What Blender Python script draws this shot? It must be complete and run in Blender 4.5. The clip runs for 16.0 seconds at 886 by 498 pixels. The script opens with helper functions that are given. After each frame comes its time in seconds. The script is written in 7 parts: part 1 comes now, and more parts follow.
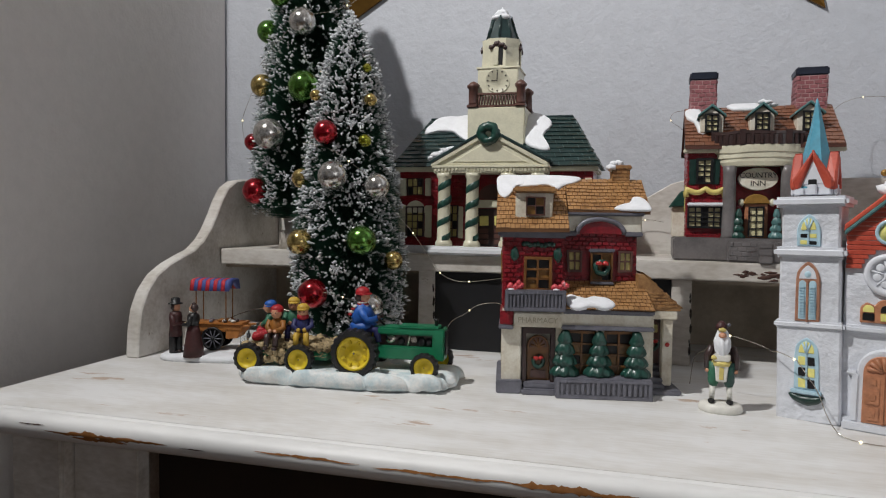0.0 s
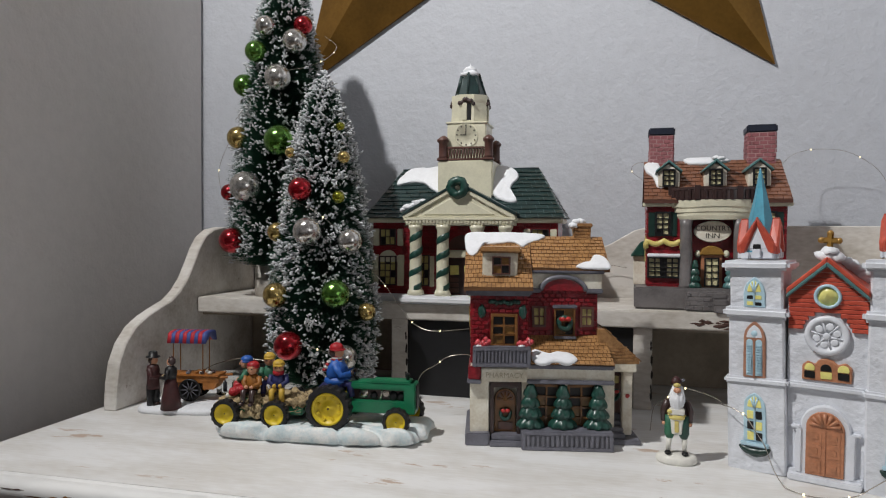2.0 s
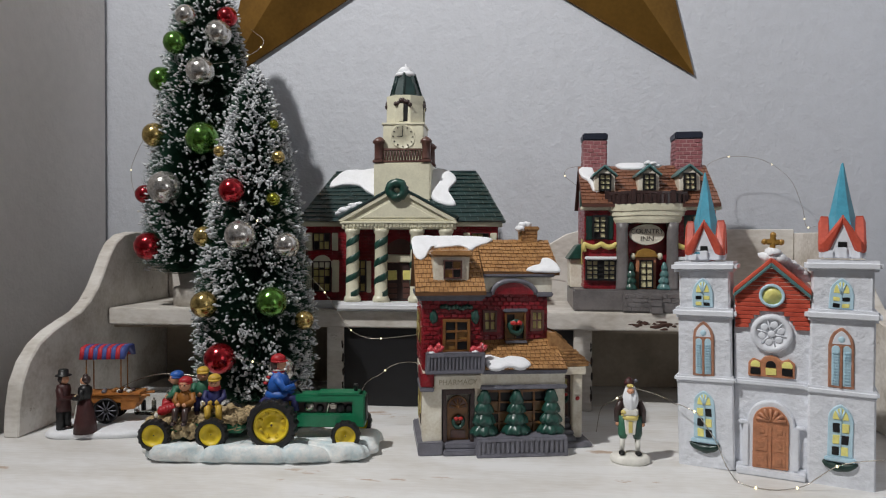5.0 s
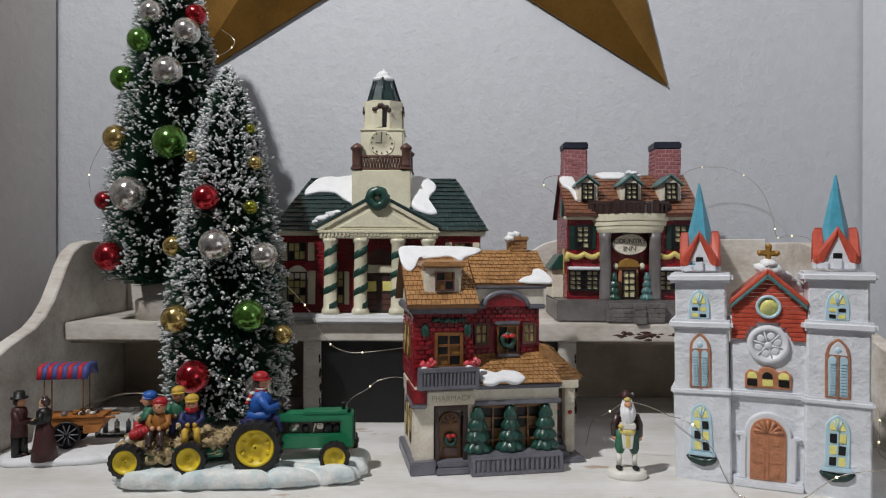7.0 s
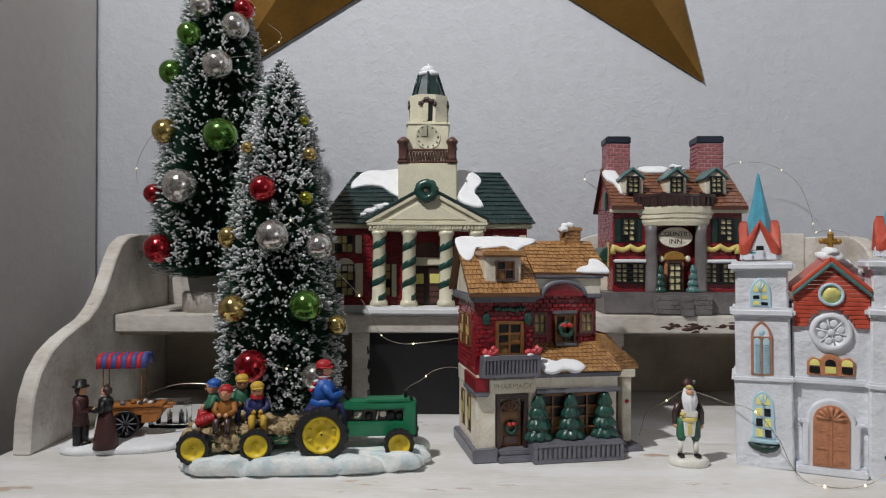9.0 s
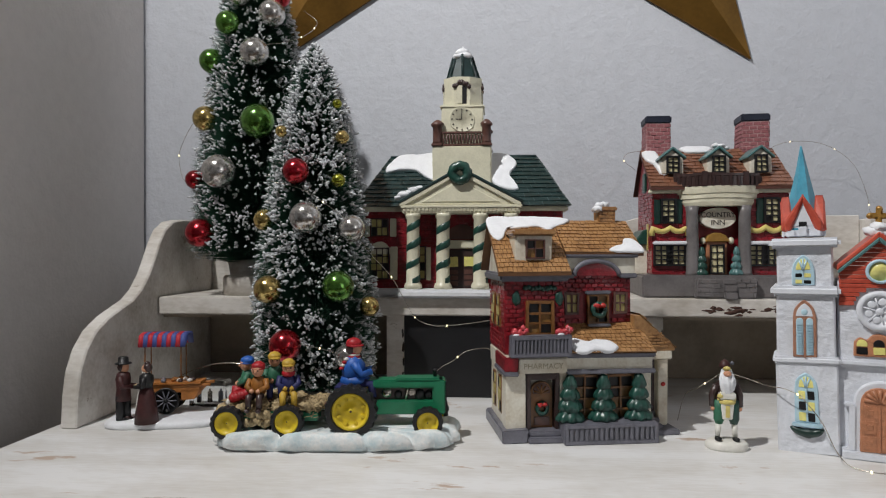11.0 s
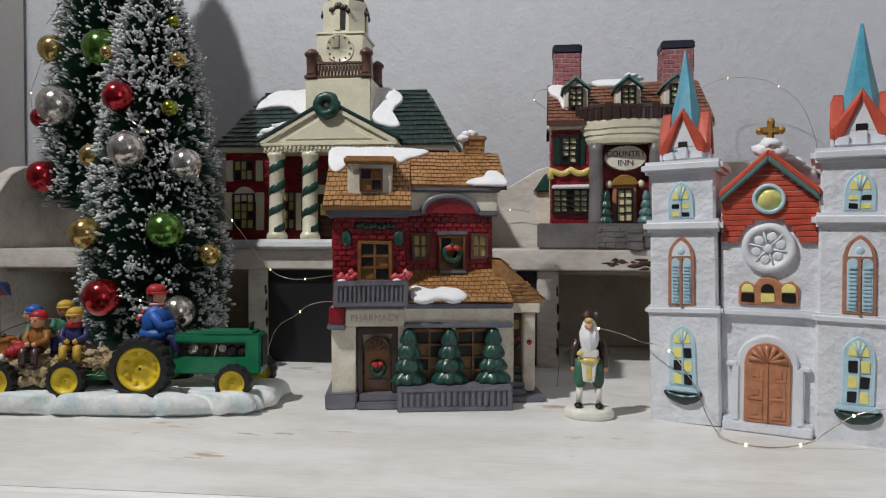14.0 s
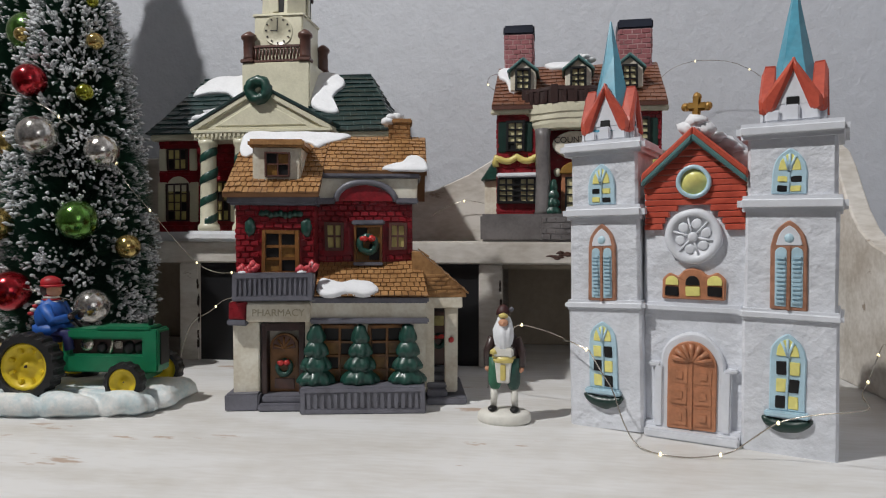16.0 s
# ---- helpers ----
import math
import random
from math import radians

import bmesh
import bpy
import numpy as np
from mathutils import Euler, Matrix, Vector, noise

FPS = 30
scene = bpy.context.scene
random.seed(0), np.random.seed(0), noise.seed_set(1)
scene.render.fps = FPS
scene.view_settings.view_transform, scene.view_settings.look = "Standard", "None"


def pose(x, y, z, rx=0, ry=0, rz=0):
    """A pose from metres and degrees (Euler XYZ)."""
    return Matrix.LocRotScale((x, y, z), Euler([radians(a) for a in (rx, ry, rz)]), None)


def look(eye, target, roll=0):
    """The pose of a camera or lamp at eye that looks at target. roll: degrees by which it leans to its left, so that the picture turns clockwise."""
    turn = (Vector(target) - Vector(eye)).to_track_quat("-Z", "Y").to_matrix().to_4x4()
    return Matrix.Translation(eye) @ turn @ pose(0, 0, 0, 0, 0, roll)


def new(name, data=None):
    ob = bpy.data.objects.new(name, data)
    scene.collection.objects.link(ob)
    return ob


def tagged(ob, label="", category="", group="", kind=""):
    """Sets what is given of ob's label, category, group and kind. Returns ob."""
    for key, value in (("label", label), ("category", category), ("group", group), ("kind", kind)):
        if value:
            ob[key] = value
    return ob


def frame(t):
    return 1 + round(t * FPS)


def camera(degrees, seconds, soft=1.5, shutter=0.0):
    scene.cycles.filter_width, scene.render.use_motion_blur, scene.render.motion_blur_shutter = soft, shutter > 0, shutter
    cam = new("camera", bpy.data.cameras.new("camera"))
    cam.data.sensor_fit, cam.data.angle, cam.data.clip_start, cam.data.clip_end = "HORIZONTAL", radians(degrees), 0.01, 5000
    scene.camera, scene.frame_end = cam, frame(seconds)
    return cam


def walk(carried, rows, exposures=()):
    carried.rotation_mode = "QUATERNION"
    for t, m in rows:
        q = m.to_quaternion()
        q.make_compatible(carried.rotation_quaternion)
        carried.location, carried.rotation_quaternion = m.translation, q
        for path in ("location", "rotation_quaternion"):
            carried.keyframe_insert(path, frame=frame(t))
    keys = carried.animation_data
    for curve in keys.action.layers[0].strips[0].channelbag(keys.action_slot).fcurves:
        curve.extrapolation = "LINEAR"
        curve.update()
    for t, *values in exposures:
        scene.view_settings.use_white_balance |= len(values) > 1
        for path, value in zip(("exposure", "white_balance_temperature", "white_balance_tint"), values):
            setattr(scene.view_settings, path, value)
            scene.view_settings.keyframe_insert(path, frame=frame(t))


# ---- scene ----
cam = camera(66.5, 16.0, 1.15)
METRES, EYE, TILT, LEAN, TURN = 0.6, 0.165, -2.69, -0.72, 15.64
ROWS = [
    (0.0, 0.0, 0.0, 0.0, 0.0, 0.0, -0.0),
    (0.5, 0.0065, -0.0319, 0.0081, -0.13, 0.33, 0.24),
    (1.0, 0.0225, -0.0658, 0.0269, -0.43, 0.84, 0.45),
    (1.5, 0.0186, -0.0752, 0.0547, -1.18, 1.24, 0.35),
    (2.0, 0.0124, -0.0508, 0.069, -1.9, 1.38, 0.48),
    (2.5, 0.0055, -0.029, 0.0703, -2.79, 1.07, 0.55),
    (3.0, -0.0153, -0.0278, 0.0743, -3.81, 1.14, 0.61),
    (3.5, -0.0297, -0.0348, 0.0745, -5.43, 1.38, 0.76),
    (4.0, -0.052, -0.0303, 0.0711, -7.44, 1.69, 0.85),
    (4.5, -0.0652, -0.0198, 0.0655, -8.95, 1.76, 0.98),
    (6.8, -0.1232, 0.0447, 0.0819, -15.36, 2.07, 1.31),
    (7.0, -0.1361, 0.0482, 0.0771, -15.32, 2.24, 1.27),
    (7.5, -0.1567, 0.0511, 0.0751, -15.62, 2.37, 1.34),
    (8.0, -0.1702, 0.0574, 0.0704, -15.73, 2.45, 1.37),
    (8.5, -0.1924, 0.0592, 0.0645, -15.56, 2.58, 1.25),
    (9.0, -0.231, 0.0678, 0.0543, -15.37, 2.65, 1.26),
    (9.2, -0.2356, 0.0694, 0.0525, -14.91, 2.46, 1.37),
    (11.5, -0.1507, 0.0616, 0.0157, -9.81, 2.47, 1.22),
    (12.0, -0.0887, 0.0614, 0.0058, -8.81, 2.47, 1.16),
    (12.5, -0.0379, 0.0703, -0.0023, -8.66, 2.41, 1.1),
    (13.0, 0.005, 0.1049, -0.0206, -8.54, 2.48, 0.98),
    (13.5, 0.049, 0.1533, -0.0346, -9.11, 1.79, 1.08),
    (14.0, 0.0937, 0.1869, -0.0479, -9.37, 1.52, 1.12),
    (14.5, 0.1283, 0.1916, -0.0535, -9.6, 1.35, 1.1),
    (15.0, 0.1658, 0.2004, -0.0524, -9.64, 1.55, 1.11),
    (15.5, 0.1956, 0.2161, -0.0526, -8.78, 1.48, 1.11),
    (16.0, 0.2326, 0.2311, -0.0597, -7.81, 1.47, 1.06),
]
walk(cam, [(t, pose(0, 0, EYE, TILT, LEAN, TURN) @ pose(METRES * x, METRES * y, METRES * z, 90 + pitch, roll, yaw)) for t, x, y, z, yaw, pitch, roll in ROWS])

# ---- light ----
world = bpy.data.worlds.new("room_dark")
scene.world = world
world.use_nodes = True
world.node_tree.nodes["Background"].inputs["Color"].default_value = (0.55, 0.57, 0.6, 1)
world.node_tree.nodes["Background"].inputs["Strength"].default_value = 0.3
scene.view_settings.exposure = 0.0


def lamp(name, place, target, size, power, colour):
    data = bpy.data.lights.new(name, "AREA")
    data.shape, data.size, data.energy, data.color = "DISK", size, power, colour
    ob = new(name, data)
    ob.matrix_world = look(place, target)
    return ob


# one lamp to the left in front of the niche, placed from the shadows
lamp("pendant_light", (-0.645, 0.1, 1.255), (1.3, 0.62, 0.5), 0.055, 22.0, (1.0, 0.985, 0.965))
# added soft fill behind the camera to the right, with no window built
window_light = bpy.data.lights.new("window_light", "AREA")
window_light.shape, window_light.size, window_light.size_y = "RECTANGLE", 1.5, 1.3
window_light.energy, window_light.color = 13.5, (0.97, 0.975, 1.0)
fill_lamp = new("window_light", window_light)
fill_lamp.matrix_world = look((2.75, -2.2, 0.9), (-0.6, 1, 0.2))

# ---- materials ----
def rgb(r, g, b):
    """Linear colour from the 0 to 255 values of a paint chart."""
    return tuple(((c / 255 + 0.055) / 1.055) ** 2.4 if c > 10 else c / 3300 for c in (r, g, b))


def paint(name, colour, rough=0.5, vary=0.25, scale=60.0, bump=0.15, fine=400.0, dark=None, coat=0.0, metal=0.0, depth=0.0006, wear=None, wear_amount=0.0, wear_scale=90.0, stretch=None):
    """A painted or moulded surface: two scales of colour variation, fine relief, and worn patches of another colour."""
    m = bpy.data.materials.new(name)
    m.use_nodes = True
    t = m.node_tree
    n, link = t.nodes, t.links.new
    b = n["Principled BSDF"]
    co = n.new("ShaderNodeTexCoord")
    spot = co.outputs["Object"]
    if stretch:
        drawn = n.new("ShaderNodeMapping")
        drawn.inputs["Scale"].default_value = stretch
        link(spot, drawn.inputs["Vector"])
        spot = drawn.outputs["Vector"]
    big = n.new("ShaderNodeTexNoise")
    big.inputs["Scale"].default_value, big.inputs["Detail"].default_value = scale, 5
    small = n.new("ShaderNodeTexNoise")
    small.inputs["Scale"].default_value, small.inputs["Detail"].default_value = fine, 4
    link(spot, big.inputs["Vector"])
    link(spot, small.inputs["Vector"])
    mix = n.new("ShaderNodeMix")
    mix.data_type = "RGBA"
    dark = dark or tuple(c * (1 - vary) for c in colour)
    mix.inputs[6].default_value, mix.inputs[7].default_value = (*dark, 1), (*colour, 1)
    ramp = n.new("ShaderNodeMapRange")
    ramp.inputs[1].default_value, ramp.inputs[2].default_value = 0.35, 0.6
    add = n.new("ShaderNodeMath")
    add.operation = "MULTIPLY_ADD"
    add.inputs[1].default_value, add.inputs[2].default_value = 0.3, 0.0
    link(small.outputs["Fac"], add.inputs[0])
    join = n.new("ShaderNodeMath")
    join.operation = "MULTIPLY_ADD"
    join.inputs[1].default_value = 0.7
    link(big.outputs["Fac"], join.inputs[0])
    link(add.outputs[0], join.inputs[2])
    link(join.outputs[0], ramp.inputs[0])
    link(ramp.outputs[0], mix.inputs[0])
    out = mix.outputs[2]
    if wear:
        spots = n.new("ShaderNodeTexNoise")
        spots.inputs["Scale"].default_value, spots.inputs["Detail"].default_value, spots.inputs["Roughness"].default_value = wear_scale, 6, 0.65
        link(spot, spots.inputs["Vector"])
        cut = n.new("ShaderNodeMapRange")
        cut.inputs[1].default_value, cut.inputs[2].default_value = 0.72 - wear_amount, 0.75 - wear_amount
        link(spots.outputs["Fac"], cut.inputs[0])
        worn = n.new("ShaderNodeMix")
        worn.data_type = "RGBA"
        worn.inputs[7].default_value = (*wear, 1)
        link(cut.outputs[0], worn.inputs[0])
        link(out, worn.inputs[6])
        out = worn.outputs[2]
    link(out, b.inputs["Base Color"])
    b.inputs["Roughness"].default_value, b.inputs["Metallic"].default_value = rough, metal
    b.inputs["Coat Weight"].default_value = coat
    b.inputs["Coat Roughness"].default_value = 0.2
    relief = n.new("ShaderNodeBump")
    relief.inputs["Strength"].default_value, relief.inputs["Distance"].default_value = bump, depth
    link(join.outputs[0], relief.inputs["Height"])
    link(relief.outputs[0], b.inputs["Normal"])
    return m


def glow(name, colour, strength):
    m = bpy.data.materials.new(name)
    m.use_nodes = True
    b = m.node_tree.nodes["Principled BSDF"]
    b.inputs["Base Color"].default_value = (*colour, 1)
    b.inputs["Emission Color"].default_value = (*colour, 1)
    b.inputs["Emission Strength"].default_value = strength
    return m


def glassy(name, colour, rough=0.05, alpha=0.25):
    m = bpy.data.materials.new(name)
    m.use_nodes = True
    b = m.node_tree.nodes["Principled BSDF"]
    b.inputs["Base Color"].default_value = (*colour, 1)
    b.inputs["Roughness"].default_value, b.inputs["Transmission Weight"].default_value, b.inputs["IOR"].default_value = rough, 1.0, 1.3
    return m


def bauble_paint(name, colour):
    return paint(name, colour, rough=0.15, vary=0.65, scale=190, fine=600, bump=0.5, metal=0.85, coat=0.6, depth=0.001)


WALL = paint("wall_plaster", rgb(195, 198, 205), rough=0.85, vary=0.05, scale=70, fine=230, bump=0.5, depth=0.0045)
# lighter, warmer tone than WALL, for the left walls only
WALLWARM = paint("warm_grey_wall_plaster", rgb(217, 213, 210), rough=0.85, vary=0.05, scale=60, fine=200, bump=0.5, depth=0.003)
FLOORM = paint("floor_boards", rgb(120, 92, 66), rough=0.45, vary=0.4, scale=8, fine=120)
CEIL = paint("ceiling_paint", rgb(225, 225, 225), rough=0.9, vary=0.04, scale=20, fine=200)
DESKTOP = paint("worn_white_paint", rgb(226, 226, 226), rough=0.5, vary=0.16, scale=26, fine=210, bump=0.3, dark=rgb(205, 202, 197), wear=rgb(186, 166, 150), wear_amount=0.085, wear_scale=24, stretch=(0.3, 1, 1))
DESKSIDE = paint("brushed_white_paint", rgb(218, 214, 208), rough=0.6, vary=0.25, scale=24, fine=240, bump=0.35, dark=rgb(176, 168, 157), wear=rgb(150, 138, 124), wear_amount=0.06, wear_scale=34, stretch=(0.4, 1, 1))
EDGEP = paint("chipped_white_edge", rgb(226, 226, 225), rough=0.5, vary=0.15, scale=30, fine=200, wear=rgb(150, 132, 112), wear_amount=0.05, wear_scale=20, stretch=(0.3, 1, 1))
BROWNBOARD = paint("dull_brown_board", rgb(150, 138, 122), rough=0.7, vary=0.3, scale=22, fine=180, bump=0.2)
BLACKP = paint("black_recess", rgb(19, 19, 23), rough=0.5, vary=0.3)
DARKWOOD = paint("dark_brown_wood", rgb(38, 26, 18), rough=0.5, vary=0.5, scale=20)
CHIPDARK = paint("chipped_dark_wood", rgb(78, 50, 40), rough=0.7, vary=0.4, scale=120)
WINTAN = paint("tan_brown_glaze", rgb(172, 124, 100), rough=0.45, vary=0.3, scale=160, coat=0.1)
BARE = paint("bare_wood", rgb(150, 98, 48), rough=0.7, vary=0.4, scale=70)
BRASS = paint("aged_gold_metal", rgb(128, 94, 40), rough=0.45, vary=0.35, scale=16, fine=200, metal=0.75, bump=0.1)
CREAM = paint("cream_ceramic", rgb(222, 218, 194), rough=0.4, vary=0.14, scale=50, coat=0.25, bump=0.4, depth=0.0015)
CREAMG = paint("pale_cream_ceramic", rgb(230, 226, 212), rough=0.4, vary=0.14, scale=70, coat=0.25, dark=rgb(204, 194, 174))
SNOW = paint("snow_paint", rgb(232, 234, 238), rough=0.6, vary=0.08, scale=80, bump=0.5, depth=0.002)
FROST = paint("flocked_snow", rgb(208, 210, 213), rough=0.95, vary=0.12, scale=150, bump=0.6, depth=0.001)
ICE = paint("blue_tinted_snow", rgb(228, 229, 227), rough=0.55, vary=0.2, scale=70, bump=0.5, dark=rgb(190, 208, 213), depth=0.003)
RED = paint("red_brick_ceramic", rgb(142, 24, 36), rough=0.38, vary=0.45, scale=120, fine=420, coat=0.6, bump=0.8, depth=0.0016)
PINKRED = paint("frosted_red_ceramic", rgb(206, 74, 82), rough=0.45, vary=0.3, scale=150, coat=0.2, wear=rgb(222, 170, 174), wear_amount=0.1, wear_scale=160)
REDLIT = paint("light_red_ceramic", rgb(196, 48, 46), rough=0.4, vary=0.35, scale=130, coat=0.3)
GREENROOF = paint("dark_green_slate_glaze", rgb(34, 58, 58), rough=0.38, vary=0.4, scale=90, coat=0.3)
GREEN = paint("green_glaze", rgb(30, 74, 64), rough=0.4, vary=0.45, scale=140, coat=0.25, bump=0.5, depth=0.0012)
TAN = paint("tan_shingle_glaze", rgb(172, 130, 84), rough=0.45, vary=0.35, scale=110, coat=0.15, dark=rgb(128, 90, 52))
BROWNROOF = paint("brown_shingle_glaze", rgb(134, 90, 68), rough=0.42, vary=0.35, scale=110, coat=0.2)
BROWN = paint("brown_glaze", rgb(98, 66, 58), rough=0.4, vary=0.3, scale=90, coat=0.3)
DARKBROWN = paint("dark_brown_glaze", rgb(62, 44, 42), rough=0.4, vary=0.3, scale=120, coat=0.3)
WOODG = paint("golden_wood_glaze", rgb(134, 90, 46), rough=0.4, vary=0.4, scale=120, coat=0.2)
TERRA = paint("terracotta_door_glaze", rgb(188, 128, 94), rough=0.45, vary=0.3, scale=160, coat=0.1)
GREY = paint("grey_stone_glaze", rgb(112, 112, 122), rough=0.45, vary=0.3, scale=80, coat=0.2)
STONE = paint("dark_grey_stone_glaze", rgb(116, 112, 112), rough=0.45, vary=0.35, scale=60, coat=0.2, bump=0.4, depth=0.0015)
CHWHITE = paint("white_stucco_ceramic", rgb(219, 222, 229), rough=0.55, vary=0.14, scale=45, fine=170, bump=0.9, coat=0.1, depth=0.005)
CHTRIM = paint("white_ceramic_trim", rgb(218, 221, 228), rough=0.5, vary=0.1, scale=90, coat=0.1)
ORANGE = paint("orange_red_glaze", rgb(192, 84, 64), rough=0.42, vary=0.3, scale=80, coat=0.2, dark=rgb(166, 66, 50))
BLUE = paint("sky_blue_glaze", rgb(78, 160, 186), rough=0.35, vary=0.25, scale=70, coat=0.3)
PALEBLUE = paint("pale_blue_glaze", rgb(182, 212, 226), rough=0.4, vary=0.15, scale=120, coat=0.2)
TEAL = paint("teal_glaze", rgb(80, 120, 120), rough=0.4, vary=0.2, scale=100, coat=0.2)
YELLOW = paint("pale_yellow_pane", rgb(238, 230, 140), rough=0.35, vary=0.15, scale=100)
PANEB = paint("amber_moulded_pane", rgb(146, 108, 56), rough=0.35, vary=0.4, scale=160, coat=0.2)
PANEC = paint("cream_pane", rgb(220, 212, 168), rough=0.35, vary=0.2, scale=160)
DARKGREEN = paint("blackish_green_glaze", rgb(26, 54, 48), rough=0.4, vary=0.3, scale=120, coat=0.2)
ROOFJOINT = paint("pale_slate_joint", rgb(84, 108, 106), rough=0.6, vary=0.2)
TANJOINT = paint("dark_tan_joint", rgb(112, 76, 44), rough=0.6, vary=0.2)
BROWNJOINT = paint("dark_brown_joint", rgb(84, 48, 36), rough=0.6, vary=0.2)
PANE = paint("dull_yellow_pane", rgb(196, 184, 120), rough=0.35, vary=0.3, scale=160)
BLACK = paint("black_glaze", rgb(20, 20, 22), rough=0.45, vary=0.3, scale=90)
NAVY = paint("navy_chimney_cap", rgb(34, 40, 56), rough=0.45, vary=0.3)
BRICKPINK = paint("dusty_red_chimney_brick", rgb(152, 94, 98), rough=0.5, vary=0.25, scale=130)
MORTAR = paint("pale_mortar", rgb(178, 142, 142), rough=0.6, vary=0.2)
GOLD = paint("antique_gold", rgb(168, 128, 62), rough=0.4, vary=0.3, scale=150, metal=0.3)
SWAG = paint("pale_gold_swag", rgb(222, 204, 120), rough=0.4, vary=0.2, scale=120, coat=0.2)
TYRE = paint("black_tyre", rgb(24, 24, 26), rough=0.5, vary=0.3, scale=200)
TRYELLOW = paint("tractor_yellow", rgb(228, 200, 44), rough=0.5, vary=0.2, scale=80, coat=0.1, bump=0.3)
TRGREEN = paint("tractor_green", rgb(28, 122, 84), rough=0.35, vary=0.2, scale=80, coat=0.3)
HAY = paint("straw", rgb(190, 168, 128), rough=0.8, vary=0.5, scale=260, bump=1.0, depth=0.003)
SKIN = paint("painted_flesh", rgb(205, 150, 118), rough=0.5, vary=0.1, scale=200)
CLOTHBLUE = paint("blue_cloth_paint", rgb(34, 92, 176), rough=0.5, vary=0.3, scale=200)
CLOTHRED = paint("red_cloth_paint", rgb(176, 30, 40), rough=0.5, vary=0.3, scale=200)
CLOTHBROWN = paint("ochre_cloth_paint", rgb(150, 96, 36), rough=0.55, vary=0.3, scale=200)
CLOTHNAVY = paint("navy_cloth_paint", rgb(40, 44, 96), rough=0.55, vary=0.3, scale=200)
CLOTHGREEN = paint("green_cloth_paint", rgb(52, 110, 84), rough=0.55, vary=0.3, scale=200)
MAROON = paint("maroon_cloth_paint", rgb(66, 30, 30), rough=0.55, vary=0.3, scale=200)
HATYELLOW = paint("mustard_hat_paint", rgb(196, 160, 58), rough=0.55, vary=0.2, scale=200)
WHITEP = paint("white_paint", rgb(226, 224, 216), rough=0.5, vary=0.12, scale=150)
CARTWOOD = paint("orange_cart_wood", rgb(176, 112, 52), rough=0.5, vary=0.3, scale=120)
STRIPEBLUE = paint("blue_stripe", rgb(70, 84, 150), rough=0.6, vary=0.15)
STRIPERED = paint("red_stripe", rgb(186, 40, 54), rough=0.6, vary=0.15)
NEEDLE = paint("dark_green_bristle", rgb(50, 92, 72), rough=0.6, vary=0.5, scale=60)
SILVERB, REDB = bauble_paint("silver_mercury_glass", rgb(226, 222, 216)), bauble_paint("red_mercury_glass", rgb(196, 26, 42))
GREENB, GOLDB = bauble_paint("green_mercury_glass", rgb(104, 158, 62)), bauble_paint("gold_mercury_glass", rgb(214, 186, 112))
LIMEB = bauble_paint("lime_mercury_glass", rgb(168, 170, 40))
WIRE = paint("silver_wire", rgb(205, 198, 186), rough=0.25, vary=0.1, metal=0.9)
LED = glow("warm_led", (1.0, 0.85, 0.5), 2.0)
CLEAR = glassy("clear_plastic", (0.95, 0.97, 0.97))
INK = paint("dark_ink", rgb(40, 34, 30), rough=0.6, vary=0.1)
FADEDINK = paint("faded_lettering", rgb(178, 168, 142), rough=0.6, vary=0.1)

